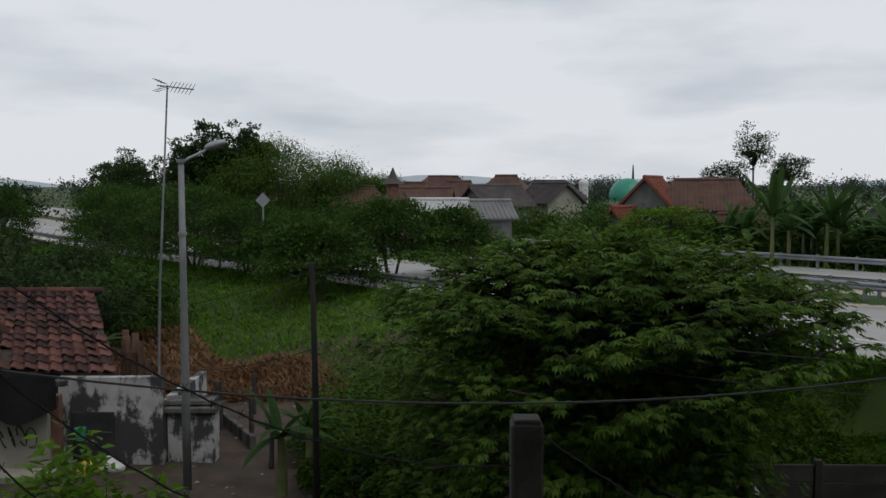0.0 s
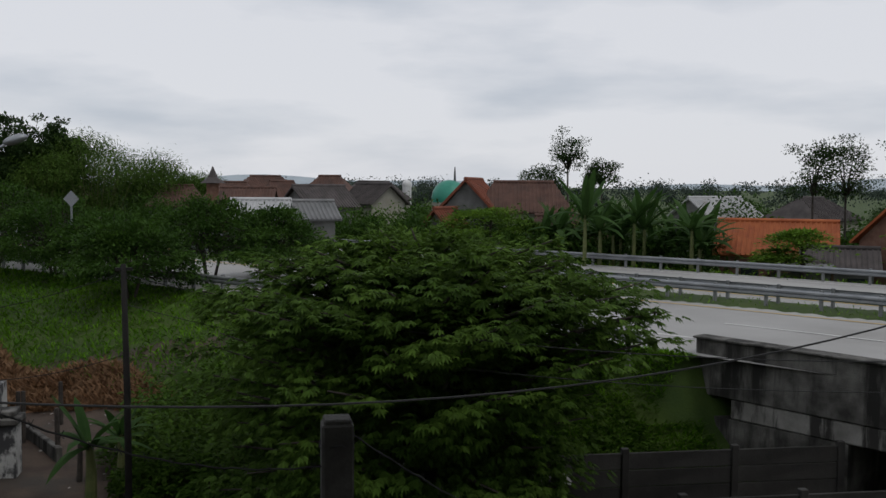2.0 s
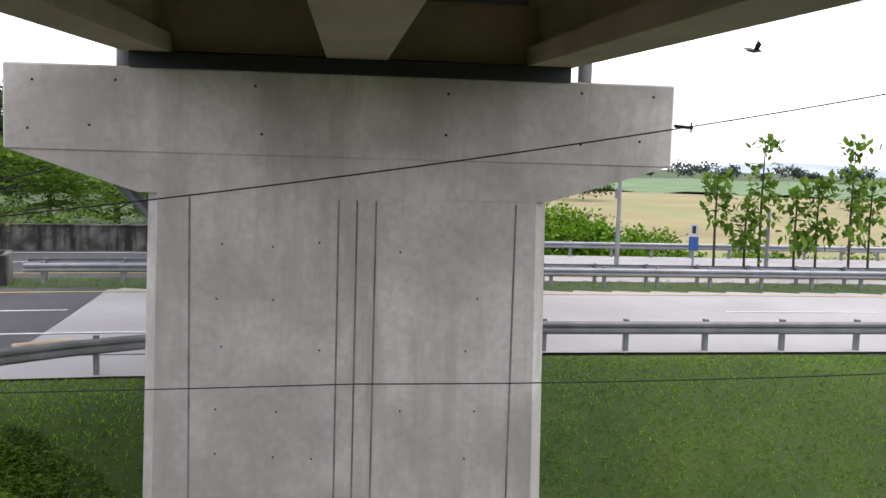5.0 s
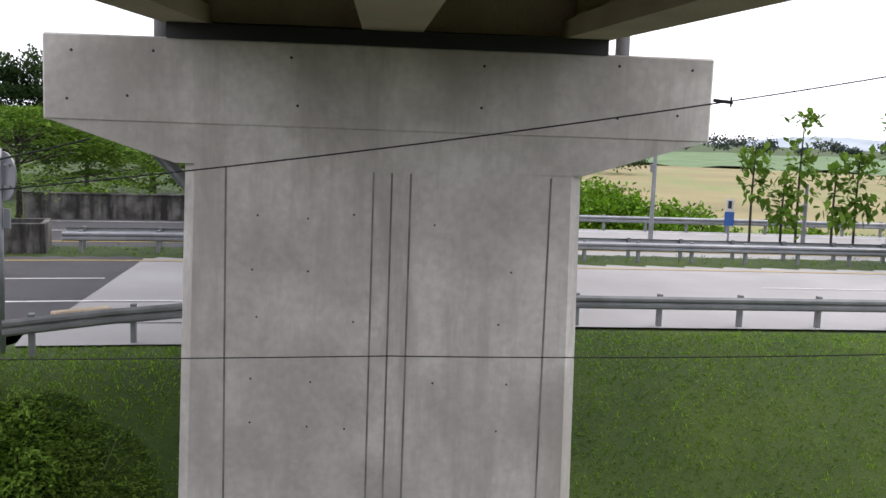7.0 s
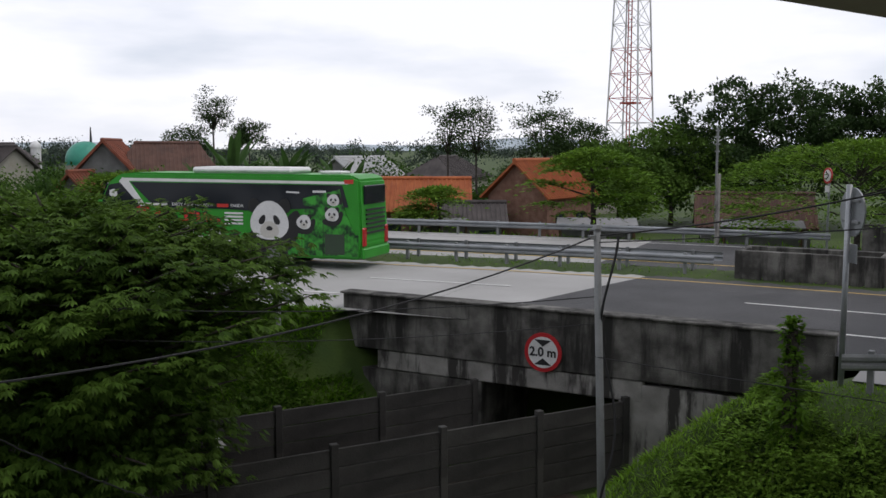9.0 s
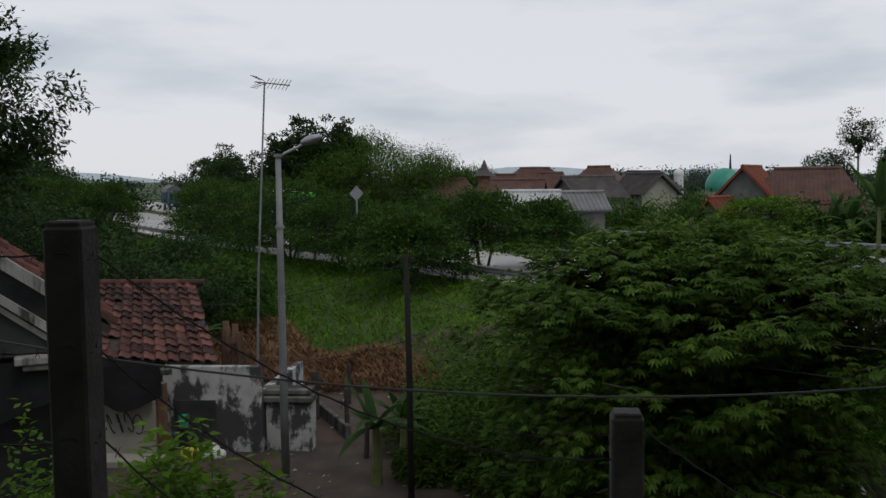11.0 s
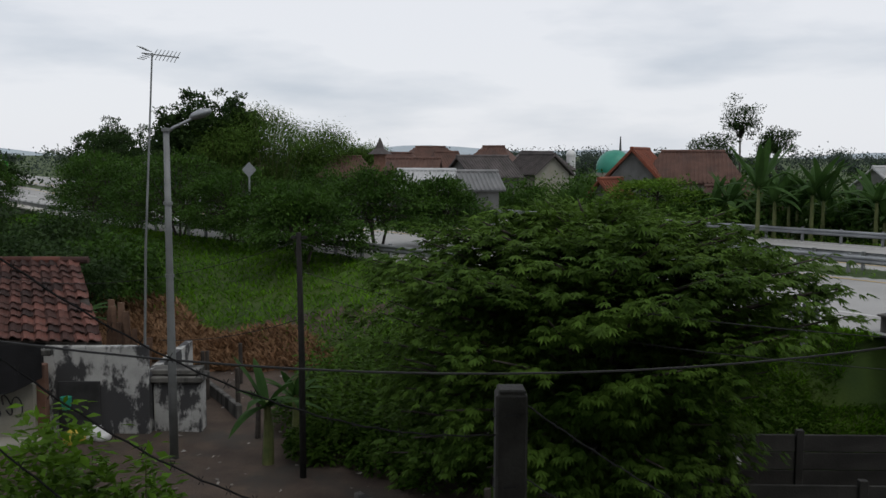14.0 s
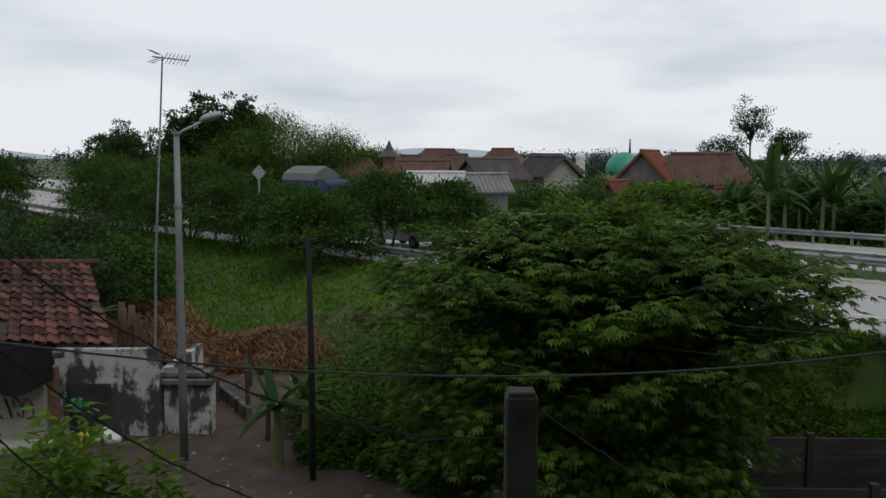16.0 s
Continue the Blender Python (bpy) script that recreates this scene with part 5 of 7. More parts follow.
def mosque_dome():
    t = thing("mosque_dome", Matrix.Translation((20.9, 108, 0)), "green painted dome with a thin spire above roofs", "dome")
    bm = bmesh.new()
    bmesh.ops.create_uvsphere(bm, u_segments=28, v_segments=14, radius=2.1, matrix=Matrix.Translation((0, 0, 5.4)) @ Matrix.Diagonal((1, 1, 1.0, 1)))
    part("dome", bm, M_DOME, t, smooth=True)
    part("drum", tube(bmesh.new(), [(0, 0, 0), (0, 0, 5.4)], 2.05, 20), M_WALL_CREAM, t)
    part("spire", tube(bmesh.new(), [(0.6, 0, 7.2), (0.6, 0, 9.0)], [0.16, 0.06], 8), M_BLACK, t)
    t = thing("small_dome", Matrix.Translation((16.5, 112, 0)), "small white dome above village roofs", "dome")
    bm = bmesh.new()
    bmesh.ops.create_uvsphere(bm, u_segments=16, v_segments=10, radius=0.6, matrix=Matrix.Translation((0, 0, 6.9)))
    part("dome", bm, M_WHITE, t, smooth=True)
    part("drum", tube(bmesh.new(), [(0, 0, 0), (0, 0, 6.9)], 0.55, 12), M_WHITE, t)
    t = thing("brick_turret", Matrix.Translation((-5.3, 100, 0)), "brick turret with a dark pointed roof", "turret")
    part("shaft", boxed((0, 0, 3.4), (1.2, 1.2, 7.0)), M_WALL_BRICK, t)
    part("roof", tube(bmesh.new(), [(0, 0, 6.9), (0, 0, 7.5), (0, 0, 8.6)], [1.3, 0.5, 0.05], 8), M_TILE_GREY, t)


mosque_dome()


def bridge_house():
    """The second underpass, far along the road."""
    t = thing("far_underpass_wall", Matrix.Translation(on_road(-88, -2.9)) @ Matrix.Rotation(road_heading(-88), 4, "Z"), "pale concrete retaining wall beside the distant road", "wall", kind="structure")
    part("wall", boxed((0, 0, -1.3), (36, 0.4, 3.0), bevel=0.03), M_WALL_GREY, t)
    part("slab", boxed((0, 0.15, 0.28), (36.2, 0.9, 0.14), bevel=0.02), M_PIER, t)


bridge_house()

# ---------------------------------------------------------------- vegetation


def polar(az, dist, z=None):
    """A place by its bearing (degrees, to the left of +y) and distance."""
    x, y = -math.sin(radians(az)) * dist, math.cos(radians(az)) * dist
    return Vector((x, y, gz(x, y) if z is None else z))


def palmate(points, n, length, width, out, droop):
    """Fans of n pointed leaflets at each point, hanging outwards."""
    k = len(points)
    o = points - np.asarray(out)
    o[:, 2] *= 0.3
    o /= np.linalg.norm(o, axis=1, keepdims=True) + 1e-6
    o += RNG.normal(size=(k, 3)) * 0.35
    o[:, 2] -= droop
    o /= np.linalg.norm(o, axis=1, keepdims=True)
    side = np.cross(o, np.array([0, 0, 1.0]))
    side /= np.linalg.norm(side, axis=1, keepdims=True) + 1e-6
    res = []
    for j in range(n):
        a = (j / (n - 1) - 0.5) * 2.5
        d = o * math.cos(a) + side * math.sin(a)
        d[:, 2] -= 0.18 * abs(a)
        s = np.cross(d, np.array([0, 0, 1.0]) + RNG.normal(size=(k, 3)) * 0.2)
        s /= np.linalg.norm(s, axis=1, keepdims=True) + 1e-6
        ln = length * (1 - 0.22 * abs(a)) * RNG.uniform(0.8, 1.2, (k, 1))
        mid = points + d * ln * 0.5
        res.append(np.stack([points, mid + s * width / 2, points + d * ln + np.array([0, 0, -0.12]) * ln, mid - s * width / 2], 1))
    return np.concatenate(res)


def big_tree():
    """The broad tree before the road: tiers of boughs, widest above the middle, hung with whorls of leaflets."""
    base = Vector((3.15, 17.9, -1.3))
    t = thing("broad_tree", Matrix.Translation(base), "broad green tree with drooping palmate leaves in layers", "tree")
    rr = random.Random(11)
    wood = bmesh.new()
    tube(wood, [(0, 0, -0.3), (0.05, -0.05, 1.2), (-0.05, 0.0, 2.4)], [0.24, 0.2, 0.17], 9)
    pads = []
    count = 170
    for b in range(count):
        az = b * 2.39996 + rr.uniform(-0.35, 0.35)
        lay = (b + 0.5) / count
        if lay < 0.42:
            z_end, wide = 2.0 + 3.4 * lay / 0.42, 3.7 + 1.1 * math.sqrt(lay / 0.42)
        else:
            th = math.asin((lay - 0.42) / 0.58)
            z_end, wide = 5.4 + 1.75 * math.sin(th), 4.85 * math.cos(th)
        z_end += rr.uniform(-0.18, 0.18)
        reach = wide * (rr.uniform(0.5, 1.05) if b % 3 == 0 else rr.uniform(0.88, 1.08))
        c, q = math.cos(az), math.sin(az)
        if c > 0.2 and lay < 0.36:
            reach *= 0.78
        end = Vector((c * reach * 0.93, q * reach * 0.72, z_end))
        start = Vector((-0.05, 0, 1.2 + 3.4 * lay))
        mid = start.lerp(end, 0.55) + Vector((0, 0, 0.45 + 0.4 * lay))
        tube(wood, [start, mid, end], [0.075, 0.04, 0.012], 5)
        perp = Vector((-q, c, 0))
        for k in range(9):
            u = 0.3 + 0.7 * k / 8
            p = start.lerp(mid, u / 0.55) if u < 0.55 else mid.lerp(end, (u - 0.55) / 0.45)
            for _ in range(2):
                w = rr.uniform(-1, 1) * (0.3 + 0.6 * u)
                pads.append(p + perp * w + Vector((rr.gauss(0, 0.1), rr.gauss(0, 0.1), rr.gauss(0, 0.06) - 0.2 * w * w)))
    pads = np.array([tuple(p) for p in pads])
    pts = (pads[:, None, :] + RNG.normal(size=(len(pads), 9, 3)) * np.array([0.2, 0.2, 0.06])).reshape(-1, 3)
    quads("crown", palmate(pts, 6, 0.2, 0.052, (0, 0, 3.2), 0.42), L_NEAR, t)
    part("trunk", wood, M_BARK, t, smooth=True)
    return t


big_tree()

# trees on the verge, up the road: open crowns over bare forked stems
def verge_tree(x, y, w, z0, z1, seed, label):
    rr = random.Random(seed)
    z = gz(x, y)
    t = thing("verge_tree", Matrix.Translation((x, y, z)), label, "tree", "trees along the verge")
    wood = bmesh.new()
    lo, hi = z0 - z, z1 - z
    for k in range(3):
        a = seed + k * 2.1
        foot = Vector((0.12 * math.cos(a), 0.12 * math.sin(a), -0.3))
        tube(wood, [foot, foot + Vector((0.25 * math.cos(a), 0.25 * math.sin(a), lo * 0.6 + 0.3)), Vector((0.2 * w * math.cos(a), 0.2 * w * math.sin(a), lo + 0.35 * (hi - lo)))], [0.085, 0.07, 0.045], 6)
    pts = []
    for k in range(64):
        a = k * 2.39996 + rr.uniform(-0.3, 0.3)
        u = (k + 0.5) / 64
        r = 0.64 * w * math.sqrt(max(0.02, 1 - (1.25 * u - 0.28) ** 2)) * rr.uniform(0.45, 1.12)
        c = Vector((math.cos(a) * r, math.sin(a) * r, lo + (hi - lo) * (0.1 + 0.85 * u) + rr.uniform(-0.2, 0.2) - 0.12 * r))
        tube(wood, [Vector((0.08 * w * math.cos(a), 0.08 * w * math.sin(a), lo + 0.25 * (hi - lo) * u)), c * 0.6 + Vector((0, 0, 0.45 * c.z)), c], [0.035, 0.022, 0.008], 4)
        d = RNG.normal(size=(170, 3)) * np.array([0.38, 0.38, 0.14]) * (0.55 + 0.11 * w)
        d[:, 2] -= 0.25 * (d[:, 0] ** 2 + d[:, 1] ** 2)
        pts.append(np.array(c) + d)
    pts = np.concatenate(pts)
    quads("crown", leaves(pts, 0.19, 0.09, 0.35, out=(0, 0, lo), spread=0.7), L_MID, t)
    part("trunk", wood, M_BARK, t)


for k, (x, y, w, z0, z1) in enumerate(((-2.5, 44.2, 4.0, 3.6, 6.2), (0.4, 46.5, 3.4, 3.3, 5.7), (-5.5, 40.6, 3.6, 3.0, 5.4), (-7.4, 47.0, 4.4, 3.0, 5.4), (-10.2, 49.6, 4.8, 3.2, 6.0), (-13.9, 52.8, 5.2, 3.0, 6.9), (-17.8, 57.8, 5.0, 2.9, 6.8), (-21.6, 62.8, 5.6, 2.8, 7.1), (-23.9, 67.4, 3.8, 2.8, 6.9), (-32.6, 69.6, 4.2, 2.3, 6.9), (-36.6, 72.6, 5.2, 2.6, 7.2), (-42.5, 77.5, 6.6, 3.4, 7.4))):
    verge_tree(x, y, w, z0, z1, k, "spreading roadside tree with several thin stems")


def bamboo(x, y, r, top, seed):
    """Culms that rise and arch over, each a plume of narrow leaves."""
    rr = random.Random(seed)
    z = gz(x, y)
    t = thing("bamboo_clump", Matrix.Translation((x, y, z)), "dense green bamboo clump with feathery arching tops", "bamboo", "bamboo clumps")
    wood, pts = bmesh.new(), []
    h = top - z
    for k in range(54):
        a = k * 2.39996
        q = math.sqrt((k + 0.5) / 54)
        root = Vector((math.cos(a) * r * 0.35 * q, math.sin(a) * r * 0.35 * q, 0))
        tip = Vector((math.cos(a) * r * q, math.sin(a) * r * q, h * (1.0 - 0.38 * q ** 2.2) * rr.uniform(0.9, 1.04)))
        bend = root.lerp(tip, 0.6) + Vector((0, 0, 0.22 * h * (1 - 0.3 * q)))
        tube(wood, [root, bend, tip], [0.06, 0.04, 0.012], 4)
        for i in range(9):
            u = 0.2 + 0.8 * i / 8
            p = root.lerp(bend, u / 0.6) if u < 0.6 else bend.lerp(tip, (u - 0.6) / 0.4)
            d = RNG.normal(size=(46, 3)) * np.array([0.55, 0.55, 0.34])
            pts.append(np.array(p) + d)
    pts = np.concatenate(pts)
    quads("crown", leaves(pts, 0.36, 0.085, 1.1, out=(0, 0, h * 0.4), spread=0.6), L_BAMBOO, t)
    tagged(part("culm_mass", wood, M_BANANA_STEM, t), kind="stuff")


M_BANANA_STEM = surface("banana_stem", (0.08, 0.11, 0.03), (0.16, 0.17, 0.06), scale=4, rough=0.7, bump=0.2)
bamboo(-17.7, 102.6, 6.3, 11.8, 1)
bamboo(-11.4, 106.0, 4.4, 9.7, 2)
bamboo(-22.0, 99.5, 3.9, 10.2, 3)
bamboo(-7.2, 108.0, 3.6, 8.0, 4)
for x, y, r, zt in ((-23.2, 99.7, 3.0, 13.2), (-26.2, 99.0, 2.6, 11.2), (-20.6, 104, 2.2, 13.3), (-50, 150, 6, 11.2), (-45, 137, 5, 10.4), (-52, 93, 5, 10.4), (-47, 80, 5.5, 10.2), (-34, 50, 5, 8.6)):
    tree("dark_tree", (x, y, gz(x, y)), (x, y, zt * 0.66), (r, r, zt * 0.34), 170, 60, 0.36, L_DARK, "dark green tree rising behind the road", clump_r=0.36, trunk_r=0.2, limbs=14, low=-0.8, shell=0.35, group="trees behind the road", lumpy=0.35, width=0.62, droop=0.25)
# tall tree over the old houses
p = polar(34.8, 33)
tree("tall_tree", p, (p.x, p.y, 9.6), (3.5, 3.5, 4.5), 330, 120, 0.24, L_DARK, "tall dark tree with ragged hanging foliage", clump_r=0.36, trunk_r=0.3, limbs=22, low=-0.8, lumpy=0.35, droop=0.5, width=0.42)
p = polar(28.5, 44)
tree("dark_tree", p, (p.x, p.y, 2.9), (4.4, 3.6, 2.4), 300, 30, 0.34, L_DARK, "dark leafy tree behind the old houses", clump_r=0.5, trunk_r=0.2, low=-0.9, group="trees behind the road")
for az, d, r, zc in ((23.5, 38, 3.0, 1.9), (27.0, 36, 3.2, 2.4), (21.3, 46, 2.4, 2.2), (31.0, 38, 3.5, 3.4)):
    p = polar(az, d)
    tree("shrub", p, (p.x, p.y, zc), (r, r * 0.8, zc * 0.75), 260, 34, 0.24, L_DARK, "dark leafy shrub at the foot of the bank", clump_r=0.36, trunk_r=0.06, low=-0.6, category="shrub", group="shrubs")
p = polar(19.5, 42)
tree("shrub", p, (p.x, p.y, 1.9), (3.0, 2.2, 1.3), 160, 26, 0.3, L_MID, "rounded green shrub at the foot of the bank", clump_r=0.4, trunk_r=0.06, low=-0.5, category="shrub", group="shrubs")
# sparse tall tree and others over the village
for az, d, r, zc, zr, n, lf in ((-18.0, 90, 1.5, 10.1, 2.3, 34, 0.5), (-16.6, 92, 2.0, 7.3, 1.6, 60, 0.5), (-20.0, 120, 2.2, 8.4, 1.8, 60, 0.6), (-31.8, 78, 1.8, 8.2, 2.6, 42, 0.5), (-33.5, 80, 1.7, 8.2, 2.6, 40, 0.5), (-37.6, 76, 2.6, 8.0, 2.6, 76, 0.5), (-39.8, 80, 2.4, 7.4, 2.0, 66, 0.5)):
    p = polar(az, d)
    tree("sparse_tree", p, (p.x, p.y, zc), (r, r, zr), n, 70, lf * 0.42, L_DARK, "tall sparse tree with open branches", width=0.6, droop=0.2, clump_r=0.38, trunk_r=0.13, limbs=14, low=-0.9, shell=0.3, group="trees over the village")
for az, d, r, zt in ((-45, 84, 5.0, 8.6), (-42, 78, 4.0, 7.6), (-48.5, 86, 5.5, 12.4), (-51.5, 88, 6.0, 12.9), (-55, 86, 5.0, 12.2), (-58.5, 88, 5.0, 11.2), (-62, 90, 6.0, 10.6), (-66, 90, 6.0, 10.2)):
    p = polar(az, d)
    tree("dark_tree", p, (p.x, p.y, zt * 0.58), (r, r, zt * 0.42), 240, 48, 0.36, L_DARK if zt > 9 else L_BAMBOO, "large dark tree beyond the road", clump_r=0.4, trunk_r=0.25, limbs=10, low=-0.8, width=0.62, droop=0.25, lumpy=0.32, group="trees behind the road")


def flat_tree(x, y, r, z0, z1, n, label):
    """Feathery foliage in flat tiers."""
    z = gz(x, y)
    t = thing("tiered_tree", Matrix.Translation((x, y, z)), label, "tree", "tiered trees beyond the road")
    pts, wood = [], bmesh.new()
    tube(wood, [(0, 0, -0.3), (0.1, 0, (z0 - z) * 0.8), (0, 0.1, z1 - z - 0.6)], [0.2, 0.15, 0.05], 8)
    rr = random.Random(int(x * 10))
    for i in range(n):
        u = rr.random() ** 0.7
        az = rr.uniform(0, math.tau)
        zz = z0 + (z1 - z0) * u - z
        reach = r * math.sqrt(max(0.05, 1 - u ** 2.2)) * rr.uniform(0.62, 1.04)
        c = Vector((math.cos(az) * reach, math.sin(az) * reach, zz))
        if i % 5 == 0:
            tube(wood, [(0, 0, zz * 0.75), c], [0.06, 0.015], 4)
        k = 190
        d = RNG.normal(size=(k, 3)) * np.array([0.8, 0.8, 0.04]) * (0.6 + 0.08 * r)
        d[:, 2] -= 0.16 * (d[:, 0] ** 2 + d[:, 1] ** 2)
        pts.append(np.array(c) + d)
    pts = np.concatenate(pts)
    quads("crown", leaves(pts, 0.26, 0.11, 0.1, out=(0, 0, z0 - z), spread=0.5, level=0.3), L_FLAT, t)
    part("trunk", wood, M_BARK, t)


flat_tree(42.5, 29.6, 7.4, 3.0, 7.2, 96, "wide flat-topped feathery green tree")
flat_tree(49.5, 26.0, 5.5, 2.6, 6.4, 60, "wide flat-topped feathery green tree")
flat_tree(33.0, 38.6, 3.0, 3.3, 6.7, 44, "small flat-tiered feathery tree beside brick houses")
flat_tree(14.6, 61.0, 3.4, 2.6, 5.3, 44, "spreading grey-green feathery tree before the houses")
flat_tree(27.8, 45.6, 1.6, 2.6, 4.6, 26, "small feathery tree behind the rail")


def banana(x, y, h, seed, label="banana plant with long torn green leaves", group="banana plants", name="banana_plant"):
    rr = random.Random(seed)
    z = gz(x, y)
    t = thing(name, Matrix.Translation((x, y, z)), label, "plant", group)
    part("stem", tube(bmesh.new(), [(0, 0, -0.2), (0.03, 0.02, h * 0.3), (0, 0, h * 0.55)], [0.14, 0.11, 0.07], 8), M_BANANA_STEM, t)
    for k in range(11):
        az = k * 2.4 + rr.uniform(-0.3, 0.3)
        L = h * rr.uniform(0.5, 0.65)
        tilt = rr.uniform(0.5, 1.25)
        d = Vector((math.cos(az), math.sin(az), 0))
        sd = Vector((-math.sin(az), math.cos(az), 0))
        rows_, faces = [], []
        n = 7
        for i in range(n + 1):
            u = i / n
            p = d * (L * u * math.sin(tilt) * 0.95) + UP * (h * 0.5 + L * (u * math.cos(tilt) * 1.25 - 0.55 * u * u * tilt))
            w = 0.17 * math.sin(math.pi * min(1, 0.12 + u * 0.88)) ** 0.7 * h / 3.4 * rr.uniform(0.7, 1.1)
            rows_ += [p - sd * w - UP * w * 0.35, p, p + sd * w - UP * w * 0.35]
        for i in range(n):
            a = 3 * i
            faces += [(a, a + 1, a + 4, a + 3), (a + 1, a + 2, a + 5, a + 4)]
        pydata("leaf", [tuple(v) for v in rows_], faces, L_BANANA, t)


rr = random.Random(3)
for k in range(34):
    p = polar(-16.5 - 0.31 * k + rr.uniform(-0.3, 0.3), rr.uniform(54, 68))
    banana(p.x, p.y, rr.uniform(3.8, 5.9), k)
for x, y, h in ((-3.6, 20.6, 2.6), (-3.2, 22.2, 2.2), (-11.6, 31.0, 2.8)):
    banana(x, y, h, int(x * 7), "young banana plant at the edge of the yard")


def teak(x, y, h, seed):
    rr = random.Random(seed)
    z = gz(x, y)
    t = thing("young_teak", Matrix.Translation((x, y, z)), "young large-leaved tree on the far verge", "tree", "young trees on the far verge")
    part("trunk", tube(bmesh.new(), [(0, 0, -0.2), (0.05, 0.03, h * 0.5), (0, 0, h)], [0.06, 0.05, 0.02], 6), M_BARK, t)
    c = []
    for k in range(26):
        u = 0.35 + 0.65 * rr.random()
        a = rr.uniform(0, 6.28)
        r = rr.uniform(0.2, 0.75) * (1.3 - 0.6 * u)
        c.append((math.cos(a) * r, math.sin(a) * r, h * u))
    c = np.array(c)
    pts = (c[:, None, :] + RNG.normal(size=(26, 6, 3)) * 0.16).reshape(-1, 3)
    quads("crown", leaves(pts, 0.42, 0.26, 0.5, out=(0, 0, h * 0.6)), L_FLAT, t)


for k, (x, y, h) in enumerate(((43.2, -5.4, 4.4), (42.6, -6.6, 3.2), (43.8, -7.4, 5.8), (42.4, -8.6, 3.8), (43.0, -9.6, 4.2), (42.4, -10.8, 5.6), (44, -12, 4.5), (44.6, -14, 5), (45, -16.5, 4.5))):
    teak(x, y, h, k)


def weeds(name, places, r, height, n, leaf, mat, label, category="shrub", group="weeds", width=0.35, even=0.0):
    for x, y, k in places:
        z = gz(x, y)
        t = thing(name, Matrix.Translation((x, y, z)), label, category, group)
        rad = r * k
        u = RNG.uniform(0, 1, n)
        a = RNG.uniform(0, 6.28, n)
        q = np.sqrt(RNG.uniform(0, 1, n)) * rad
        lump = 0.75 + 0.35 * np.sin(q * np.cos(a) * 6.3 + x * 3) * np.sin(q * np.sin(a) * 5.7 + y * 2) + 0.15 * np.sin(q * np.cos(a) * 15 + y)
        lump = lump * (1 - even) + even
        hh = height * k * (1 - (q / rad) ** 2 * 0.7) * (0.15 + 0.85 * u ** 0.6) * (1 + 0.3 * (1 - even) * np.sin(a * 3 + x)) * lump
        gxy = np.column_stack([x + q * np.cos(a), y + q * np.sin(a)])
        pts = np.column_stack([q * np.cos(a), q * np.sin(a), hh + ground_z(gxy) - z])
        quads("leaf_mass", leaves(pts, leaf, leaf * width, 0.2, out=(0, 0, 0.1), level=0.35), mat, t)
        bm = bmesh.new()
        for j in range(10):
            e = pts[int(j * n / 10)]
            tube(bm, [(e[0] * 0.3, e[1] * 0.3, -0.1), (e[0] * 0.7, e[1] * 0.7, e[2] * 0.6), tuple(e)], [0.014, 0.01, 0.004], 4)
        tagged(part("stem_mass", bm, M_BANANA_STEM, t), kind="stuff")


weeds("shrub", ((-3.7, 5.0, 1.0), (-3.2, 5.3, 0.95), (-4.2, 5.9, 1.12), (-2.75, 5.35, 0.82), (-3.6, 6.4, 1.0), (-4.9, 6.6, 1.15), (-2.5, 5.9, 0.78)), 0.85, 2.6, 13000, 0.066, L_WEED, "leafy bright green shrub on the bank", group="shrubs on the bank", width=0.5, even=0.6)
weeds("shrub", ((-2.35, 6.1, 0.98), (-2.0, 6.3, 0.93), (-2.65, 6.4, 1.0)), 0.75, 3.0, 7000, 0.11, L_WEED, "leafy green shrub on the bank", group="shrubs on the bank", width=0.4, even=0.8)
weeds("shrub", ((-0.6, 6.6, 0.75), (-0.1, 6.9, 0.75)), 0.6, 1.7, 2400, 0.06, L_WEED, "leafy bright green shrub on the bank", group="shrubs on the bank")
weeds("undergrowth", ((-2.3, 21.2, 0.75), (-1.7, 22.4, 1.0), (-0.7, 20.6, 0.9), (0.3, 19.4, 0.8), (-2.6, 23.5, 1.0), (-0.8, 23.5, 1.2), (0.6, 22.5, 1.2), (-2.3, 25.5, 1.1), (1.2, 25.0, 1.4), (-1.0, 27.0, 1.3), (1.6, 27.5, 1.3)), 1.3, 1.9, 2600, 0.17, L_UNDER, "tangled green undergrowth beside the tree", group="undergrowth", width=0.45)
weeds("undergrowth", ((8.6, 21.6, 0.9), (9.6, 22.2, 0.9), (9.2, 23.2, 0.8), (8.0, 23.2, 0.9), (11.2, 21.2, 0.8), (11.3, 22.2, 0.7), (9.6, 20.9, 0.8), (10.6, 20.8, 0.9), (11.6, 20.7, 0.7), (8.4, 20.9, 0.9), (7.4, 22.2, 0.8)), 1.15, 0.5, 2000, 0.14, L_UNDER, "bright green undergrowth by the head wall", group="undergrowth")
weeds("vine_mound", ((13.2, 10.4, 1.0), (12.6, 9.8, 0.9), (13.4, 9.2, 0.9), (14.6, 11.4, 0.6), (12.2, 10.8, 0.7), (11.3, 10.9, 0.6)), 1.0, 0.6, 2600, 0.12, L_VINE, "creeping green vines over the slope", group="vines on the slope")
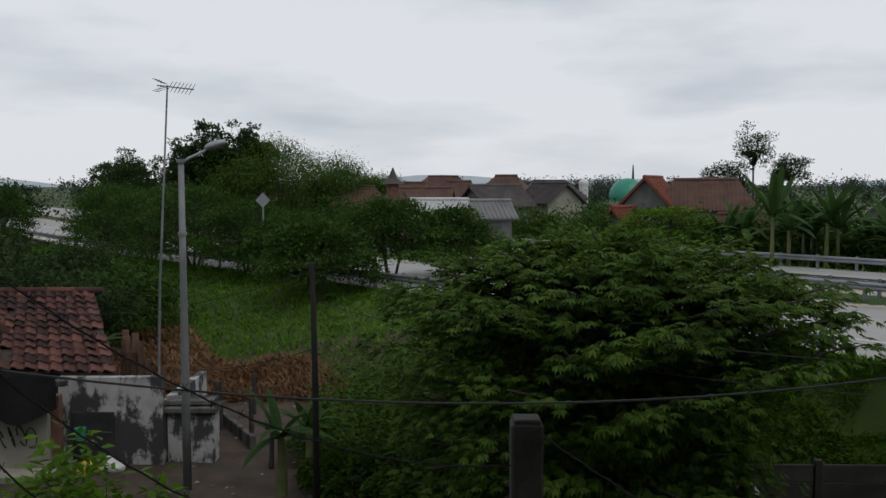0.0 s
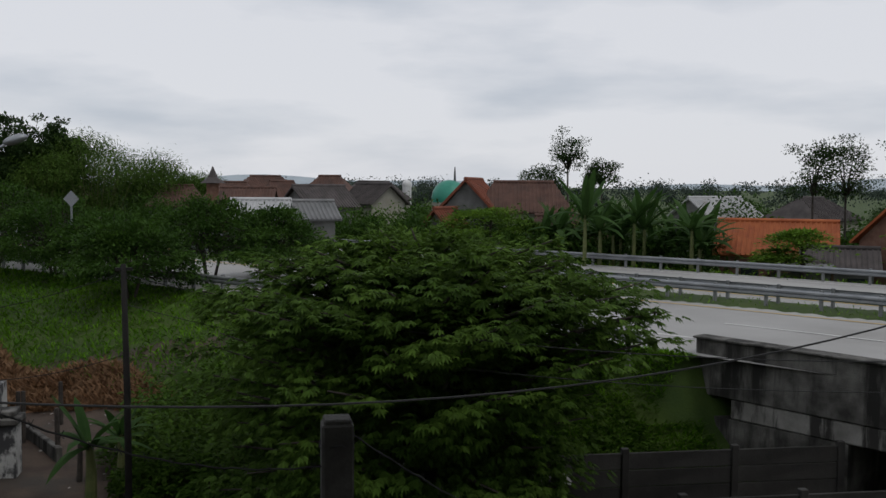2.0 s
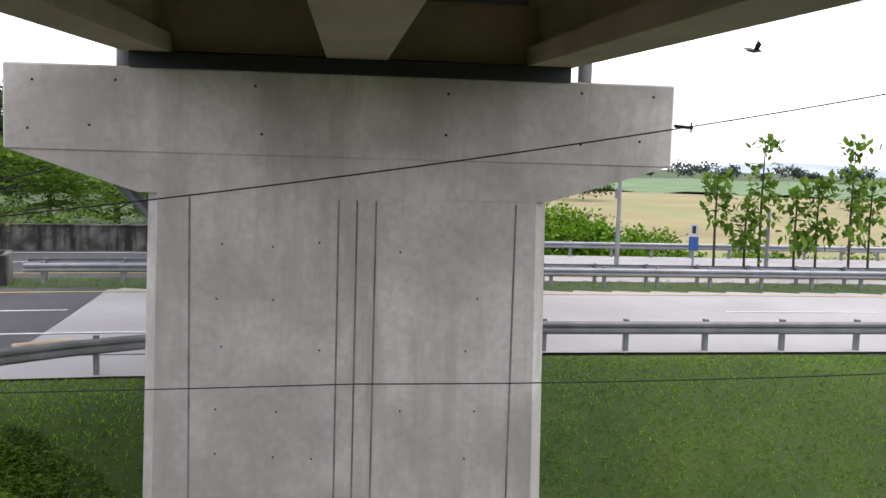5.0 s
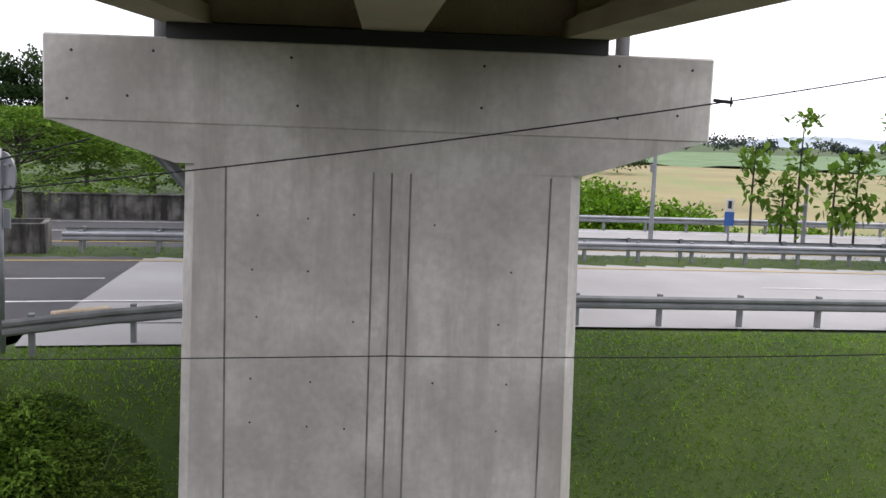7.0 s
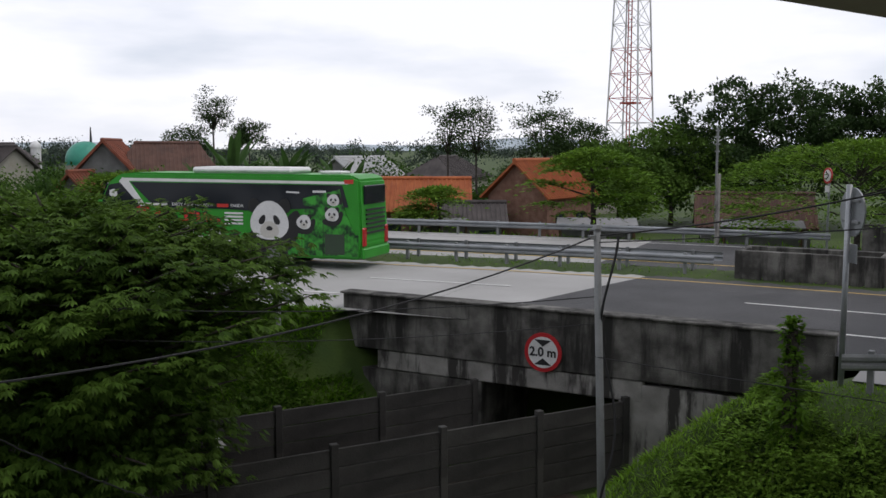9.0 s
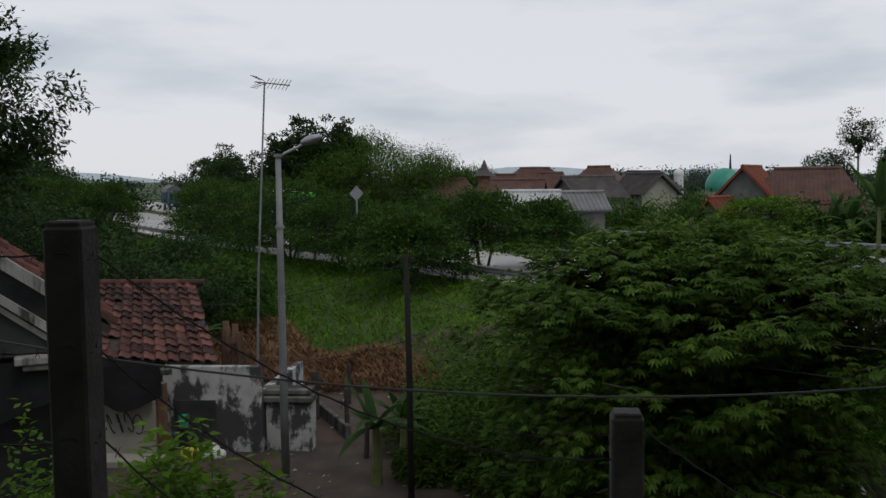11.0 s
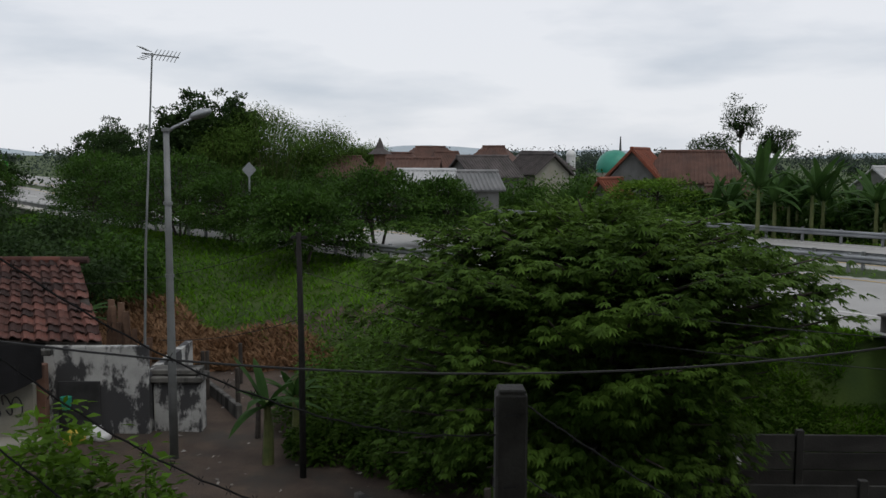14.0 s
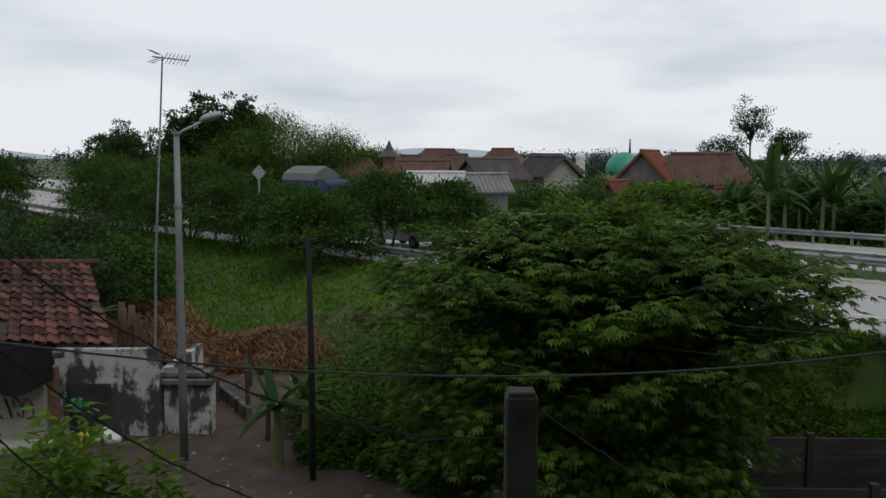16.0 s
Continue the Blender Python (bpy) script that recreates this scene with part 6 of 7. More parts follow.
weeds("ground_cover", ((13.7, 8.9, 0.8), (13.3, 7.9, 1.0), (12.7, 7.2, 0.9), (12.2, 8.5, 1.0), (13.0, 6.4, 0.8), (12.2, 6.8, 0.8), (11.7, 7.8, 0.9), (11.4, 6.9, 0.9), (13.5, 5.9, 0.6)), 1.2, 0.36, 2600, 0.10, L_COVER, "low dark green creeping ground cover", group="vines on the slope", category="ground cover")


def stones():
    rr3 = random.Random(8)
    for k in range(34):
        x, y = 9.9 + rr3.uniform(-1.0, 1.0), 9.2 + rr3.uniform(-1.0, 0.9)
        t = thing("rock", Matrix.Translation((x, y, gz(x, y))), "rough grey stone on the slope", "stone", "stones on the slope")
        bm = bmesh.new()
        r = rr3.uniform(0.1, 0.24)
        bmesh.ops.create_icosphere(bm, subdivisions=2, radius=r)
        for v in bm.verts:
            v.co *= 1 + 0.5 * noise.noise(v.co * 6 + Vector((k, 0, 0)))
            v.co.z *= 0.6
        part("rock", bm, M_OLD_PALE, t)


stones()


def vine_pillar(x, y, top):
    z = gz(x, y)
    t = thing("vine_pillar", Matrix.Translation((x, y, z)), "old stump smothered in creeping vines", "stump")
    h = top - z
    part("stump", tube(bmesh.new(), [(0, 0, -0.3), (0.02, 0, h * 0.9)], [0.16, 0.1], 8), M_BARK, t)
    n = 1400
    u = RNG.uniform(0, 1, n) ** 1.1
    a = RNG.uniform(0, 6.28, n)
    q = (0.32 - 0.25 * u + 0.1 * np.sin(u * 17 + a * 2)) * np.sqrt(RNG.uniform(0.4, 1, n))
    pts = np.column_stack([q * np.cos(a), q * np.sin(a), u * h])
    quads("vines", leaves(pts, 0.13, 0.07, 0.4, out=(0, 0, h * 0.4), level=0.4), L_WEED, t)


vine_pillar(13.45, 10.35, 3.95)
x, y = 11.0, 8.75
t = thing("slope_post", Matrix.Translation((x, y, gz(x, y) - 0.3)) @ Matrix.Rotation(radians(3), 4, "Y"), "old grey concrete post leaning on the slope", "post")
part("shaft", boxed((0, 0, 0.75), (0.15, 0.15, 1.5), bevel=0.02), M_OLD_PALE, t)
t = thing("broken_kerb", Matrix.Translation(on_road(8.6, -2.0, 0.06)) @ Matrix.Rotation(road_heading(8.6) + 0.5, 4, "Z"), "broken tan concrete kerb lying on the shoulder", "kerb")
part("slab", boxed((0, 0, 0.05), (1.3, 0.3, 0.16), bevel=0.03), M_KERB, t)
part("slab", boxed((0.75, -0.2, 0.05), (0.5, 0.26, 0.14), m=Matrix.Rotation(radians(-12), 4, "Z"), bevel=0.03), M_KERB, t)


def blades(name, region, count, length, mat, label, keep):
    """Grass as leaning blades: region (x0, x1, y0, y1), keep a test on off, x, y."""
    x = RNG.uniform(region[0], region[1], count)
    y = RNG.uniform(region[2], region[3], count)
    xy = np.column_stack([x, y])
    off, s = offsets(xy)
    m = keep(off, x, y)
    xy = xy[m]
    z = ground_z(xy)
    p = np.column_stack([xy, z - 0.02])
    n = len(p)
    a = RNG.uniform(0, 6.28, n)
    lean = RNG.uniform(0.3, 1.7, n)
    ln = length * RNG.uniform(0.5, 1.4, n)
    d = np.column_stack([np.cos(a) * lean, np.sin(a) * lean, np.ones(n)])
    d /= np.linalg.norm(d, axis=1, keepdims=True)
    sd = np.column_stack([-np.sin(a), np.cos(a), np.zeros(n)]) * (ln * 0.09)[:, None]
    tip = p + d * ln[:, None]
    mid = p + d * (ln * 0.55)[:, None]
    bend = np.column_stack([np.cos(a), np.sin(a), -0.6 * np.ones(n)]) * (ln * 0.16)[:, None]
    ob = quads(name, np.stack([p, mid + sd, tip + bend, mid - sd], 1), mat)
    return tagged(ob, label, "grass", kind="stuff")


CUT = lambda x, y: (y > 13.5) & (y < 20.8) & (x > 3)
blades("slope_grass", (11, 30, -16, 14), 200000, 0.095, L_LAWN, "short bright green grass on the road bank", lambda o, x, y: (o < -2.9) & (o > -13) & ~((o > -4.8) & (y > 4.5)) & ~CUT(x, y) & (np.hypot(x, y) > 9))
blades("left_bank_grass", (-34, 9, 22, 78), 170000, 0.26, L_BANK, "green grass on the long road bank", lambda o, x, y: (o < -2.8) & (o > -11.4))
blades("median_grass", (-10, 48, -40, 60), 60000, 0.16, L_GRASS, "grass strip between the carriageways", lambda o, x, y: (o > 8.1) & (o < 10.9))
blades("far_verge_grass", (10, 70, -30, 60), 60000, 0.3, L_GRASS, "grass on the far verge", lambda o, x, y: (o > 20.8) & (o < 30))
blades("dry_grass", (-15, 1, 26, 46), 90000, 0.36, L_DRY, "dry reddish brown grass at the bank's foot", lambda o, x, y: (o < -10.8 + 0.7 * np.sin(x)) & (y > 27.5 - 0.5 * (x + 3)) & (x < -1.6 + 0.8 * np.sin(y)))
blades("bank_grass", (-14, 4, 3, 13), 26000, 0.26, L_WEED, "rank green grass on the near bank", lambda o, x, y: (np.hypot(x, y) > 4) & (y > 3.2) & (x < -1.8 - 0.1 * y + 2.0 * (y < 6)))
blades("lane_grass", (4, 14, 8, 14), 20000, 0.16, L_VINE, "weeds on the slope by the lane", lambda o, x, y: (np.hypot(x, y) > 10) & (np.hypot(x - 9.9, y - 9.2) > 1.2))


blades("headwall_grass", (5, 14, 20, 27), 60000, 0.2, L_BANK, "rank grass beside the head wall", lambda o, x, y: (o < -2.6))


def litter():
    n = 260
    x, y = RNG.uniform(-8, 1.5, n), RNG.uniform(13, 30, n)
    z = ground_z(np.column_stack([x, y]))
    pts = np.column_stack([x, y, z + 0.02])
    q = leaves(pts, 0.13, 0.09, -0.05)
    q[:, :, 2] = pts[:, None, 2] + RNG.uniform(0, 0.05, (n, 4))
    tagged(quads("litter", q, M_LITTER), "scattered dead leaves and scraps on bare earth", "litter", kind="stuff")


M_LITTER = surface("litter_scraps", (0.12, 0.10, 0.08), (0.45, 0.43, 0.40), scale=0.9, rough=0.9, bump=0.1, per_island=0.6)
litter()

# far fields and woods
M_FIELD = surface("dry_field", (0.22, 0.19, 0.08), (0.32, 0.27, 0.12), scale=0.05, rough=0.95, bump=0.3, fine=2.0, stain=(0.16, 0.2, 0.06), stain_scale=(0.02, 0.05, 0.05), stain_at=(0.5, 0.7))
M_CROP = surface("green_crop", (0.09, 0.16, 0.06), (0.15, 0.24, 0.10), scale=0.06, rough=0.95, bump=0.3, fine=2.0)


def field(az0, az1, d0, d1, z, mat, label, rough=0.0):
    vs, fs = [], []
    n, k = 40, 8
    for i in range(n + 1):
        for j in range(k + 1):
            a, d = az0 + (az1 - az0) * i / n, d0 + (d1 - d0) * j / k
            vs.append((-math.sin(radians(a)) * d, math.cos(radians(a)) * d, z + rough * math.sin(i * 1.7 + j * 2.3)))
    for i in range(n):
        for j in range(k):
            q = i * (k + 1) + j
            fs.append((q, q + 1, q + k + 2, q + k + 1))
    ob = pydata("field", vs, fs, mat)
    tagged(ob, label, "field", kind="structure")


field(-140, -82, 68, 250, 0.5, M_FIELD, "flat dry tan field beyond the road")
field(-140, -82, 250, 620, 0.8, M_CROP, "pale green crop field in the distance", 0.5)


def far_wood(az0, az1, dist, height, count, leaf, mat, label, deep=25, dense=1):
    """A belt of far tree crowns with an uneven outline."""
    pts = []
    rr2 = np.random.default_rng(int(abs(az0) * 7 + dist))
    n = int(dense * abs(az1 - az0) * dist * 0.0175 / (height * 0.55))
    for i in range(n):
        a = radians(az0 + (az1 - az0) * rr2.random())
        d = dist + deep * rr2.random()
        h = height * rr2.uniform(0.55, 1.15)
        r = h * rr2.uniform(0.35, 0.6)
        for _ in range(14):
            v = rr2.normal(size=3)
            v /= np.linalg.norm(v)
            v[2] = abs(v[2]) * 1.1 - 0.35
            m = max(8, count // 12)
            u = rr2.normal(size=(m, 3)) * 0.22
            pts.append(np.array([-math.sin(a) * d, math.cos(a) * d, h * 0.52]) + (v * rr2.uniform(0.5, 0.95) + u) * np.array([r, r, h * 0.42]))
    pts = np.concatenate(pts)
    tagged(quads("far_wood", leaves(pts, leaf * 0.62, leaf * 0.42, 0.3), mat), label, "wood", kind="stuff")


far_wood(48, 22, 130, 10.5, 380, 1.0, L_DARK, "dark belt of trees beyond the road")
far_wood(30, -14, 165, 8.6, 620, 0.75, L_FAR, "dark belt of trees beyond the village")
far_wood(10, -70, 230, 9.0, 420, 0.95, L_FAR, "belt of distant trees with haze-tinted leaves", 60, 1.5)
far_wood(40, -72, 420, 11.0, 120, 2.0, L_FAR, "belt of distant trees with haze-tinted leaves", 200, 1.6)
far_wood(-10, -50, 125, 6.4, 460, 0.6, L_DARK, "green trees among village roofs", 40)
far_wood(-9, -46, 72, 4.6, 300, 0.6, L_MID, "green bushes and trees beyond the rail", 22)
far_wood(-27, -50, 50, 2.4, 300, 0.3, L_MID, "low green bushes beyond the rail", 5)
far_wood(-4, -32, 96, 6.6, 420, 0.6, L_MID, "green trees behind the first houses", 22, 1.6)
far_wood(-60, -82, 74, 7.5, 420, 0.6, L_MID, "green trees beyond the road by the bridge", 16)
far_wood(-80, -140, 640, 13, 120, 3.2, L_FAR, "belt of distant trees with haze-tinted leaves", 60)
far_wood(-70, -90, 160, 9, 260, 1.1, L_DARK, "dark trees behind the bridge")
far_wood(-84.5, -93, 54, 4.2, 900, 0.45, L_GRASS, "tall green reeds on the field's edge", 14, 6)
far_wood(-93, -110, 50, 2.2, 500, 0.4, L_GRASS, "tall green reeds on the field's edge", 10, 4)


def verge_bushes(s0, s1, o0, o1, tall, n, mat, label, seed):
    """Bushes of many lumps in a row along the far verge."""
    r3 = np.random.default_rng(seed)
    pts = []
    for i in range(n):
        p = on_road(s0 + (s1 - s0) * (i + r3.random()) / n, o0 + (o1 - o0) * r3.random())
        z = gz(p.x, p.y)
        h = max(1.2, tall * r3.uniform(0.75, 1.1) - z)
        r = r3.uniform(1.2, 2.1)
        for _ in range(16):
            v = r3.normal(size=3)
            v *= r3.uniform(0.5, 0.95) / np.linalg.norm(v)
            u = np.clip(r3.normal(size=(34, 3)), -1.5, 1.5) * np.array([0.24, 0.24, 0.16])
            pts.append(np.array([p.x, p.y, z + 0.5 * h]) + (v + u) * np.array([r, r, h * 0.46]))
    tagged(quads("verge_bushes", leaves(np.concatenate(pts), 0.3, 0.15, 0.4), mat), label, "bushes", kind="stuff")


verge_bushes(-62, -19, 22.6, 27, 5.2, 62, L_MID, "tangled green bushes beyond the far rail", 5)
verge_bushes(-125, -62, 22.6, 30, 5.8, 80, L_MID, "green thicket beyond the far rail", 7)
verge_bushes(-60, -24, 27, 33, 5.5, 40, L_BAMBOO, "tangled green bushes before the village", 6)


def hills():
    vs, fs = [], []
    n = 90
    for i in range(n + 1):
        a = radians(40 - 150 * i / n)
        h = 15 + 12 * math.sin(i * 0.31) + 7 * math.sin(i * 0.83 + 1)
        for d, z in ((2250, -5), (2400, h), (2700, -5)):
            vs.append((-math.sin(a) * d, math.cos(a) * d, z))
    for i in range(n):
        for j in range(2):
            q = 3 * i + j
            fs.append((q, q + 1, q + 4, q + 3))
    tagged(pydata("hills", vs, fs, M_HILL), "low hills on the horizon in a haze-tinted blue", "hills", kind="structure")


# distance haze is mixed into the hills' pale blue base colour
M_HILL = surface("haze_tinted_hill", (0.36, 0.42, 0.46), (0.42, 0.48, 0.52), scale=0.004, rough=1.0, bump=0.0, fine=0.02)
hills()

# ---------------------------------------------------------------- vehicles
M_TYRE = plain("tyre_rubber", (0.018, 0.018, 0.019), 0.85)
M_RIM = plain("wheel_rim_metal", (0.2, 0.205, 0.21), 0.45, 0.6)
M_CAR_GLASS = glass("car_glass", (0.015, 0.018, 0.022))
M_HEAD = plain("headlamp_glass", (0.7, 0.72, 0.75), 0.15)
M_TAIL = plain("tail_lamp_red", (0.45, 0.015, 0.015), 0.25)


def paint(name, color, rough=0.25, metal=0.0):
    m = plain(name, color, rough + 0.12, metal, 0.22)
    m.node_tree.nodes["Principled BSDF"].inputs["Coat Weight"].default_value = 0.04
    return m


def wheel(parent, x, y, r, w):
    sg = 1 if y > 0 else -1
    wh = part("wheel", tube(bmesh.new(), [(x, y - w / 2, r), (x, y - w * 0.45, r), (x, y + w * 0.45, r), (x, y + w / 2, r)], [r * 0.93, r, r, r * 0.93], 24), M_TYRE, parent, "black rubber tyre")
    part("rim", tube(bmesh.new(), [(x, y + sg * (w / 2 - 0.03), r), (x, y + sg * (w / 2 + 0.012), r)], [r * 0.6, r * 0.56], 20), M_RIM, wh)
    part("hub", tube(bmesh.new(), [(x, y + sg * (w / 2), r), (x, y + sg * (w / 2 + 0.03), r)], r * 0.2, 10), M_STEEL_DULL, wh)


def shell(profile, half, tuck=0.0, bevel=0.06):
    """A body from its side outline; the upper part is drawn in by tuck."""
    bm = prism(bmesh.new(), profile, -half, half)
    zs = [z for _, z in profile]
    lo, hi = min(zs), max(zs)
    for v in bm.verts:
        k = max(0, (v.co.z - lo) / (hi - lo) - 0.45) / 0.55
        v.co.y *= 1 - tuck * k
    if bevel:
        bmesh.ops.bevel(bm, geom=[e for e in bm.edges], offset=bevel, segments=2, affect="EDGES", clamp_overlap=True)
    return bm


def mpv(color_mat, label):
    t = thing("family_car", Matrix(), label, "car")
    part("body", shell([(-2.05, 0.35), (2.02, 0.32), (2.1, 0.6), (2.05, 0.82), (1.25, 1.02), (-2.0, 1.06), (-2.1, 0.7)], 0.83, 0.05), color_mat, t, smooth=False)
    part("cabin", shell([(1.3, 1.0), (0.55, 1.58), (0.2, 1.66), (-1.6, 1.68), (-1.92, 1.5), (-2.02, 1.02)], 0.76, 0.16), color_mat, t)
    for sg in (1, -1):
        for a, b, c, d in ((1.0, 0.52, 0.02, 0.02), (-0.06, -0.06, -0.98, -0.98), (-1.06, -1.06, -1.78, -1.68)):
            bm = bmesh.new()
            lo, hi = 0.765, 0.675
            ps = [(a, lo, 1.08), (b, hi, 1.52), (d, hi, 1.54), (c, lo, 1.08)]
            v = [bm.verts.new((x, sg * (y + 0.004), z)) for x, y, z in ps]
            v2 = [bm.verts.new((x, sg * (y - 0.03), z)) for x, y, z in ps]
            bm.faces.new(v)
            bm.faces.new(v2[::-1])
            for i in range(4):
                bm.faces.new((v[i], v[(i + 1) % 4], v2[(i + 1) % 4], v2[i]))
            bmesh.ops.recalc_face_normals(bm, faces=bm.faces[:])
            part("side_window", bm, M_CAR_GLASS, t)
        part("door_handle", boxed((0.15, sg * 0.84, 0.95), (0.18, 0.03, 0.035)), M_STEEL_DULL, t)
        part("mirror", boxed((0.95, sg * 0.93, 1.06), (0.12, 0.18, 0.13), bevel=0.03), color_mat, t)
        part("headlight", boxed((2.0, sg * 0.62, 0.76), (0.2, 0.36, 0.15), bevel=0.04), M_HEAD, t)
        part("tail_light", boxed((-2.04, sg * 0.68, 0.98), (0.1, 0.18, 0.34), bevel=0.03), M_TAIL, t)
        for x in (1.32, -1.33):
            wheel(t, x, sg * 0.74, 0.31, 0.2)
    bm = bmesh.new()
    v = [bm.verts.new(p) for p in ((1.285, -0.66, 1.06), (1.285, 0.66, 1.06), (0.6, 0.58, 1.585), (0.6, -0.58, 1.585))]
    bm.faces.new(v)
    ob = part("windscreen", bm, M_CAR_GLASS, t)
    part("rear_window", boxed((-2.0, 0, 1.3), (0.06, 1.15, 0.38), m=Matrix.Rotation(radians(-8), 4, "Y") @ Matrix.Translation((0.17, 0, -0.0))), M_CAR_GLASS, t)
    part("bumper", boxed((2.06, 0, 0.42), (0.14, 1.5, 0.2), bevel=0.05), color_mat, t)
    part("grille", boxed((2.1, 0, 0.66), (0.05, 0.8, 0.1)), M_BLACK, t)
    return t


def pickup():
    t = thing("pickup_truck", Matrix(), "small black pickup truck with a bright blue tarpaulin", "pickup truck")
    bk = paint("black_car_paint", (0.012, 0.012, 0.014), 0.3)
    part("cab", shell([(0.35, 0.4), (1.85, 0.38), (1.95, 0.75), (1.8, 1.0), (1.2, 1.72), (1.0, 1.82), (0.4, 1.84), (0.32, 1.0)], 0.79, 0.1), bk, t)
    part("chassis", boxed((-0.75, 0, 0.52), (2.6, 1.2, 0.2)), M_BLACK, t)
    part("bed_floor", boxed((-0.85, 0, 0.76), (2.35, 1.6, 0.08)), bk, t)
    for sg in (1, -1):
        part("bed_side", boxed((-0.85, sg * 0.8, 0.95), (2.35, 0.05, 0.34), bevel=0.01), bk, t)
        part("side_window", boxed((0.95, sg * 0.735, 1.4), (0.72, 0.05, 0.42), bevel=0.01), M_CAR_GLASS, t)
        part("headlight", boxed((1.88, sg * 0.58, 0.82), (0.1, 0.3, 0.16), bevel=0.03), M_HEAD, t)
        part("tail_light", boxed((-2.03, sg * 0.66, 0.7), (0.05, 0.2, 0.12)), M_TAIL, t)
        for x in (1.35, -1.2):
            wheel(t, x, sg * 0.7, 0.3, 0.18)
    part("tailgate", boxed((-2.02, 0, 0.95), (0.05, 1.6, 0.34)), bk, t)
    bm = tube(bmesh.new(), [(0.25, -0.75, 1.1), (0.25, -0.72, 1.75), (0.25, 0.72, 1.75), (0.25, 0.75, 1.1)], 0.03, 6)
    part("roll_bar", bm, bk, t)
    part("windscreen", boxed((1.52, 0, 1.38), (0.03, 1.25, 0.62), m=Matrix.Translation((1.52, 0, 1.38)) @ Matrix.Rotation(radians(-38), 4, "Y") @ Matrix.Translation((-1.52, 0, -1.38))), M_CAR_GLASS, t)
    n = 12
    vs = [(-2.0 + 2.3 * i / n, -0.78 + 1.56 * j / n, 1.14 + 0.10 * noise.noise((i * 0.6, j * 0.6, 1)) + 0.16 * math.sin(math.pi * i / n) * math.sin(math.pi * j / n)) for i in range(n + 1) for j in range(n + 1)]
    vs += [(x, y, 0.98) for x, y, z in vs]
    k = (n + 1) ** 2
    fs = []
    for i in range(n):
        for j in range(n):
            a = i * (n + 1) + j
            fs += [(a, a + n + 1, a + n + 2, a + 1), (k + a, k + a + 1, k + a + n + 2, k + a + n + 1)]
    for i in range(n):
        for a, b in ((i, i + 1), (n * (n + 1) + i + 1, n * (n + 1) + i), ((i + 1) * (n + 1), i * (n + 1)), (i * (n + 1) + n, (i + 1) * (n + 1) + n)):
            fs.append((a, b, k + b, k + a))
    pydata("tarpaulin", vs, fs, plain("blue_tarpaulin", (0.02, 0.42, 0.72), 0.5), t, "bright blue tarpaulin over the load")
    return t


def bear_face(parent, x, z, r, side, y, pose_kind=1):
    """A painted bear: white head with dark ears and eye patches, dark shoulders, pale back."""
    layer = [0]

    def spot(dx, dz, rx, rz, k, mat, name, tilt=0.0):
        pr = []
        for a in np.linspace(0, math.tau, 22, endpoint=False):
            wob = 1 + 0.05 * math.sin(3 * a + x * 5 + dx)
            px, pz = rx * r * math.cos(a) * wob, rz * r * math.sin(a) * wob
            pr.append((x + dx * r + px * math.cos(tilt) - pz * math.sin(tilt), z + dz * r + px * math.sin(tilt) + pz * math.cos(tilt)))
        layer[0] += 1
        d = 0.0012 * k + 0.0001 * layer[0]
        part(name, prism(bmesh.new(), pr, y - 0.004 * side, y + d * side), mat, parent)

    if pose_kind == 1:
        spot(-1.25, -0.75, 1.15, 0.72, 1, M_DECAL_WHITE, "painted_patch", 0.25)
        spot(-0.75, -0.85, 0.62, 0.85, 2, M_DECAL_BLACK, "painted_patch", 0.3)
        spot(0.45, -1.15, 0.42, 0.62, 2, M_DECAL_BLACK, "painted_patch", -0.3)
    elif pose_kind == 2:
        spot(0.1, -0.95, 1.35, 0.62, 1, M_DECAL_BLACK, "painted_patch")
        spot(-1.15, -0.35, 0.42, 0.9, 2, M_DECAL_BLACK, "painted_patch", 0.3)
    for sg in (1, -1):
        spot(sg * 0.8, 0.72, 0.34, 0.34, 3, M_DECAL_BLACK, "painted_patch")
    spot(0, 0, 1.02, 0.92, 4, M_DECAL_WHITE, "painted_face")
    spot(0, -0.42, 0.5, 0.4, 5, M_DECAL_CREAM, "painted_patch")
    for sg in (1, -1):
        spot(sg * 0.38, 0.06, 0.15, 0.25, 6, M_DECAL_BLACK, "painted_patch", sg * 0.55)
    spot(0, -0.34, 0.17, 0.11, 6, M_DECAL_BLACK, "painted_patch")


M_DECAL_CREAM = plain("cream_vinyl", (0.6, 0.58, 0.53), 0.35)
M_DECAL_BLACK = plain("black_vinyl", (0.015, 0.015, 0.016), 0.35)
M_DECAL_WHITE = plain("white_vinyl", (0.75, 0.75, 0.74), 0.35)


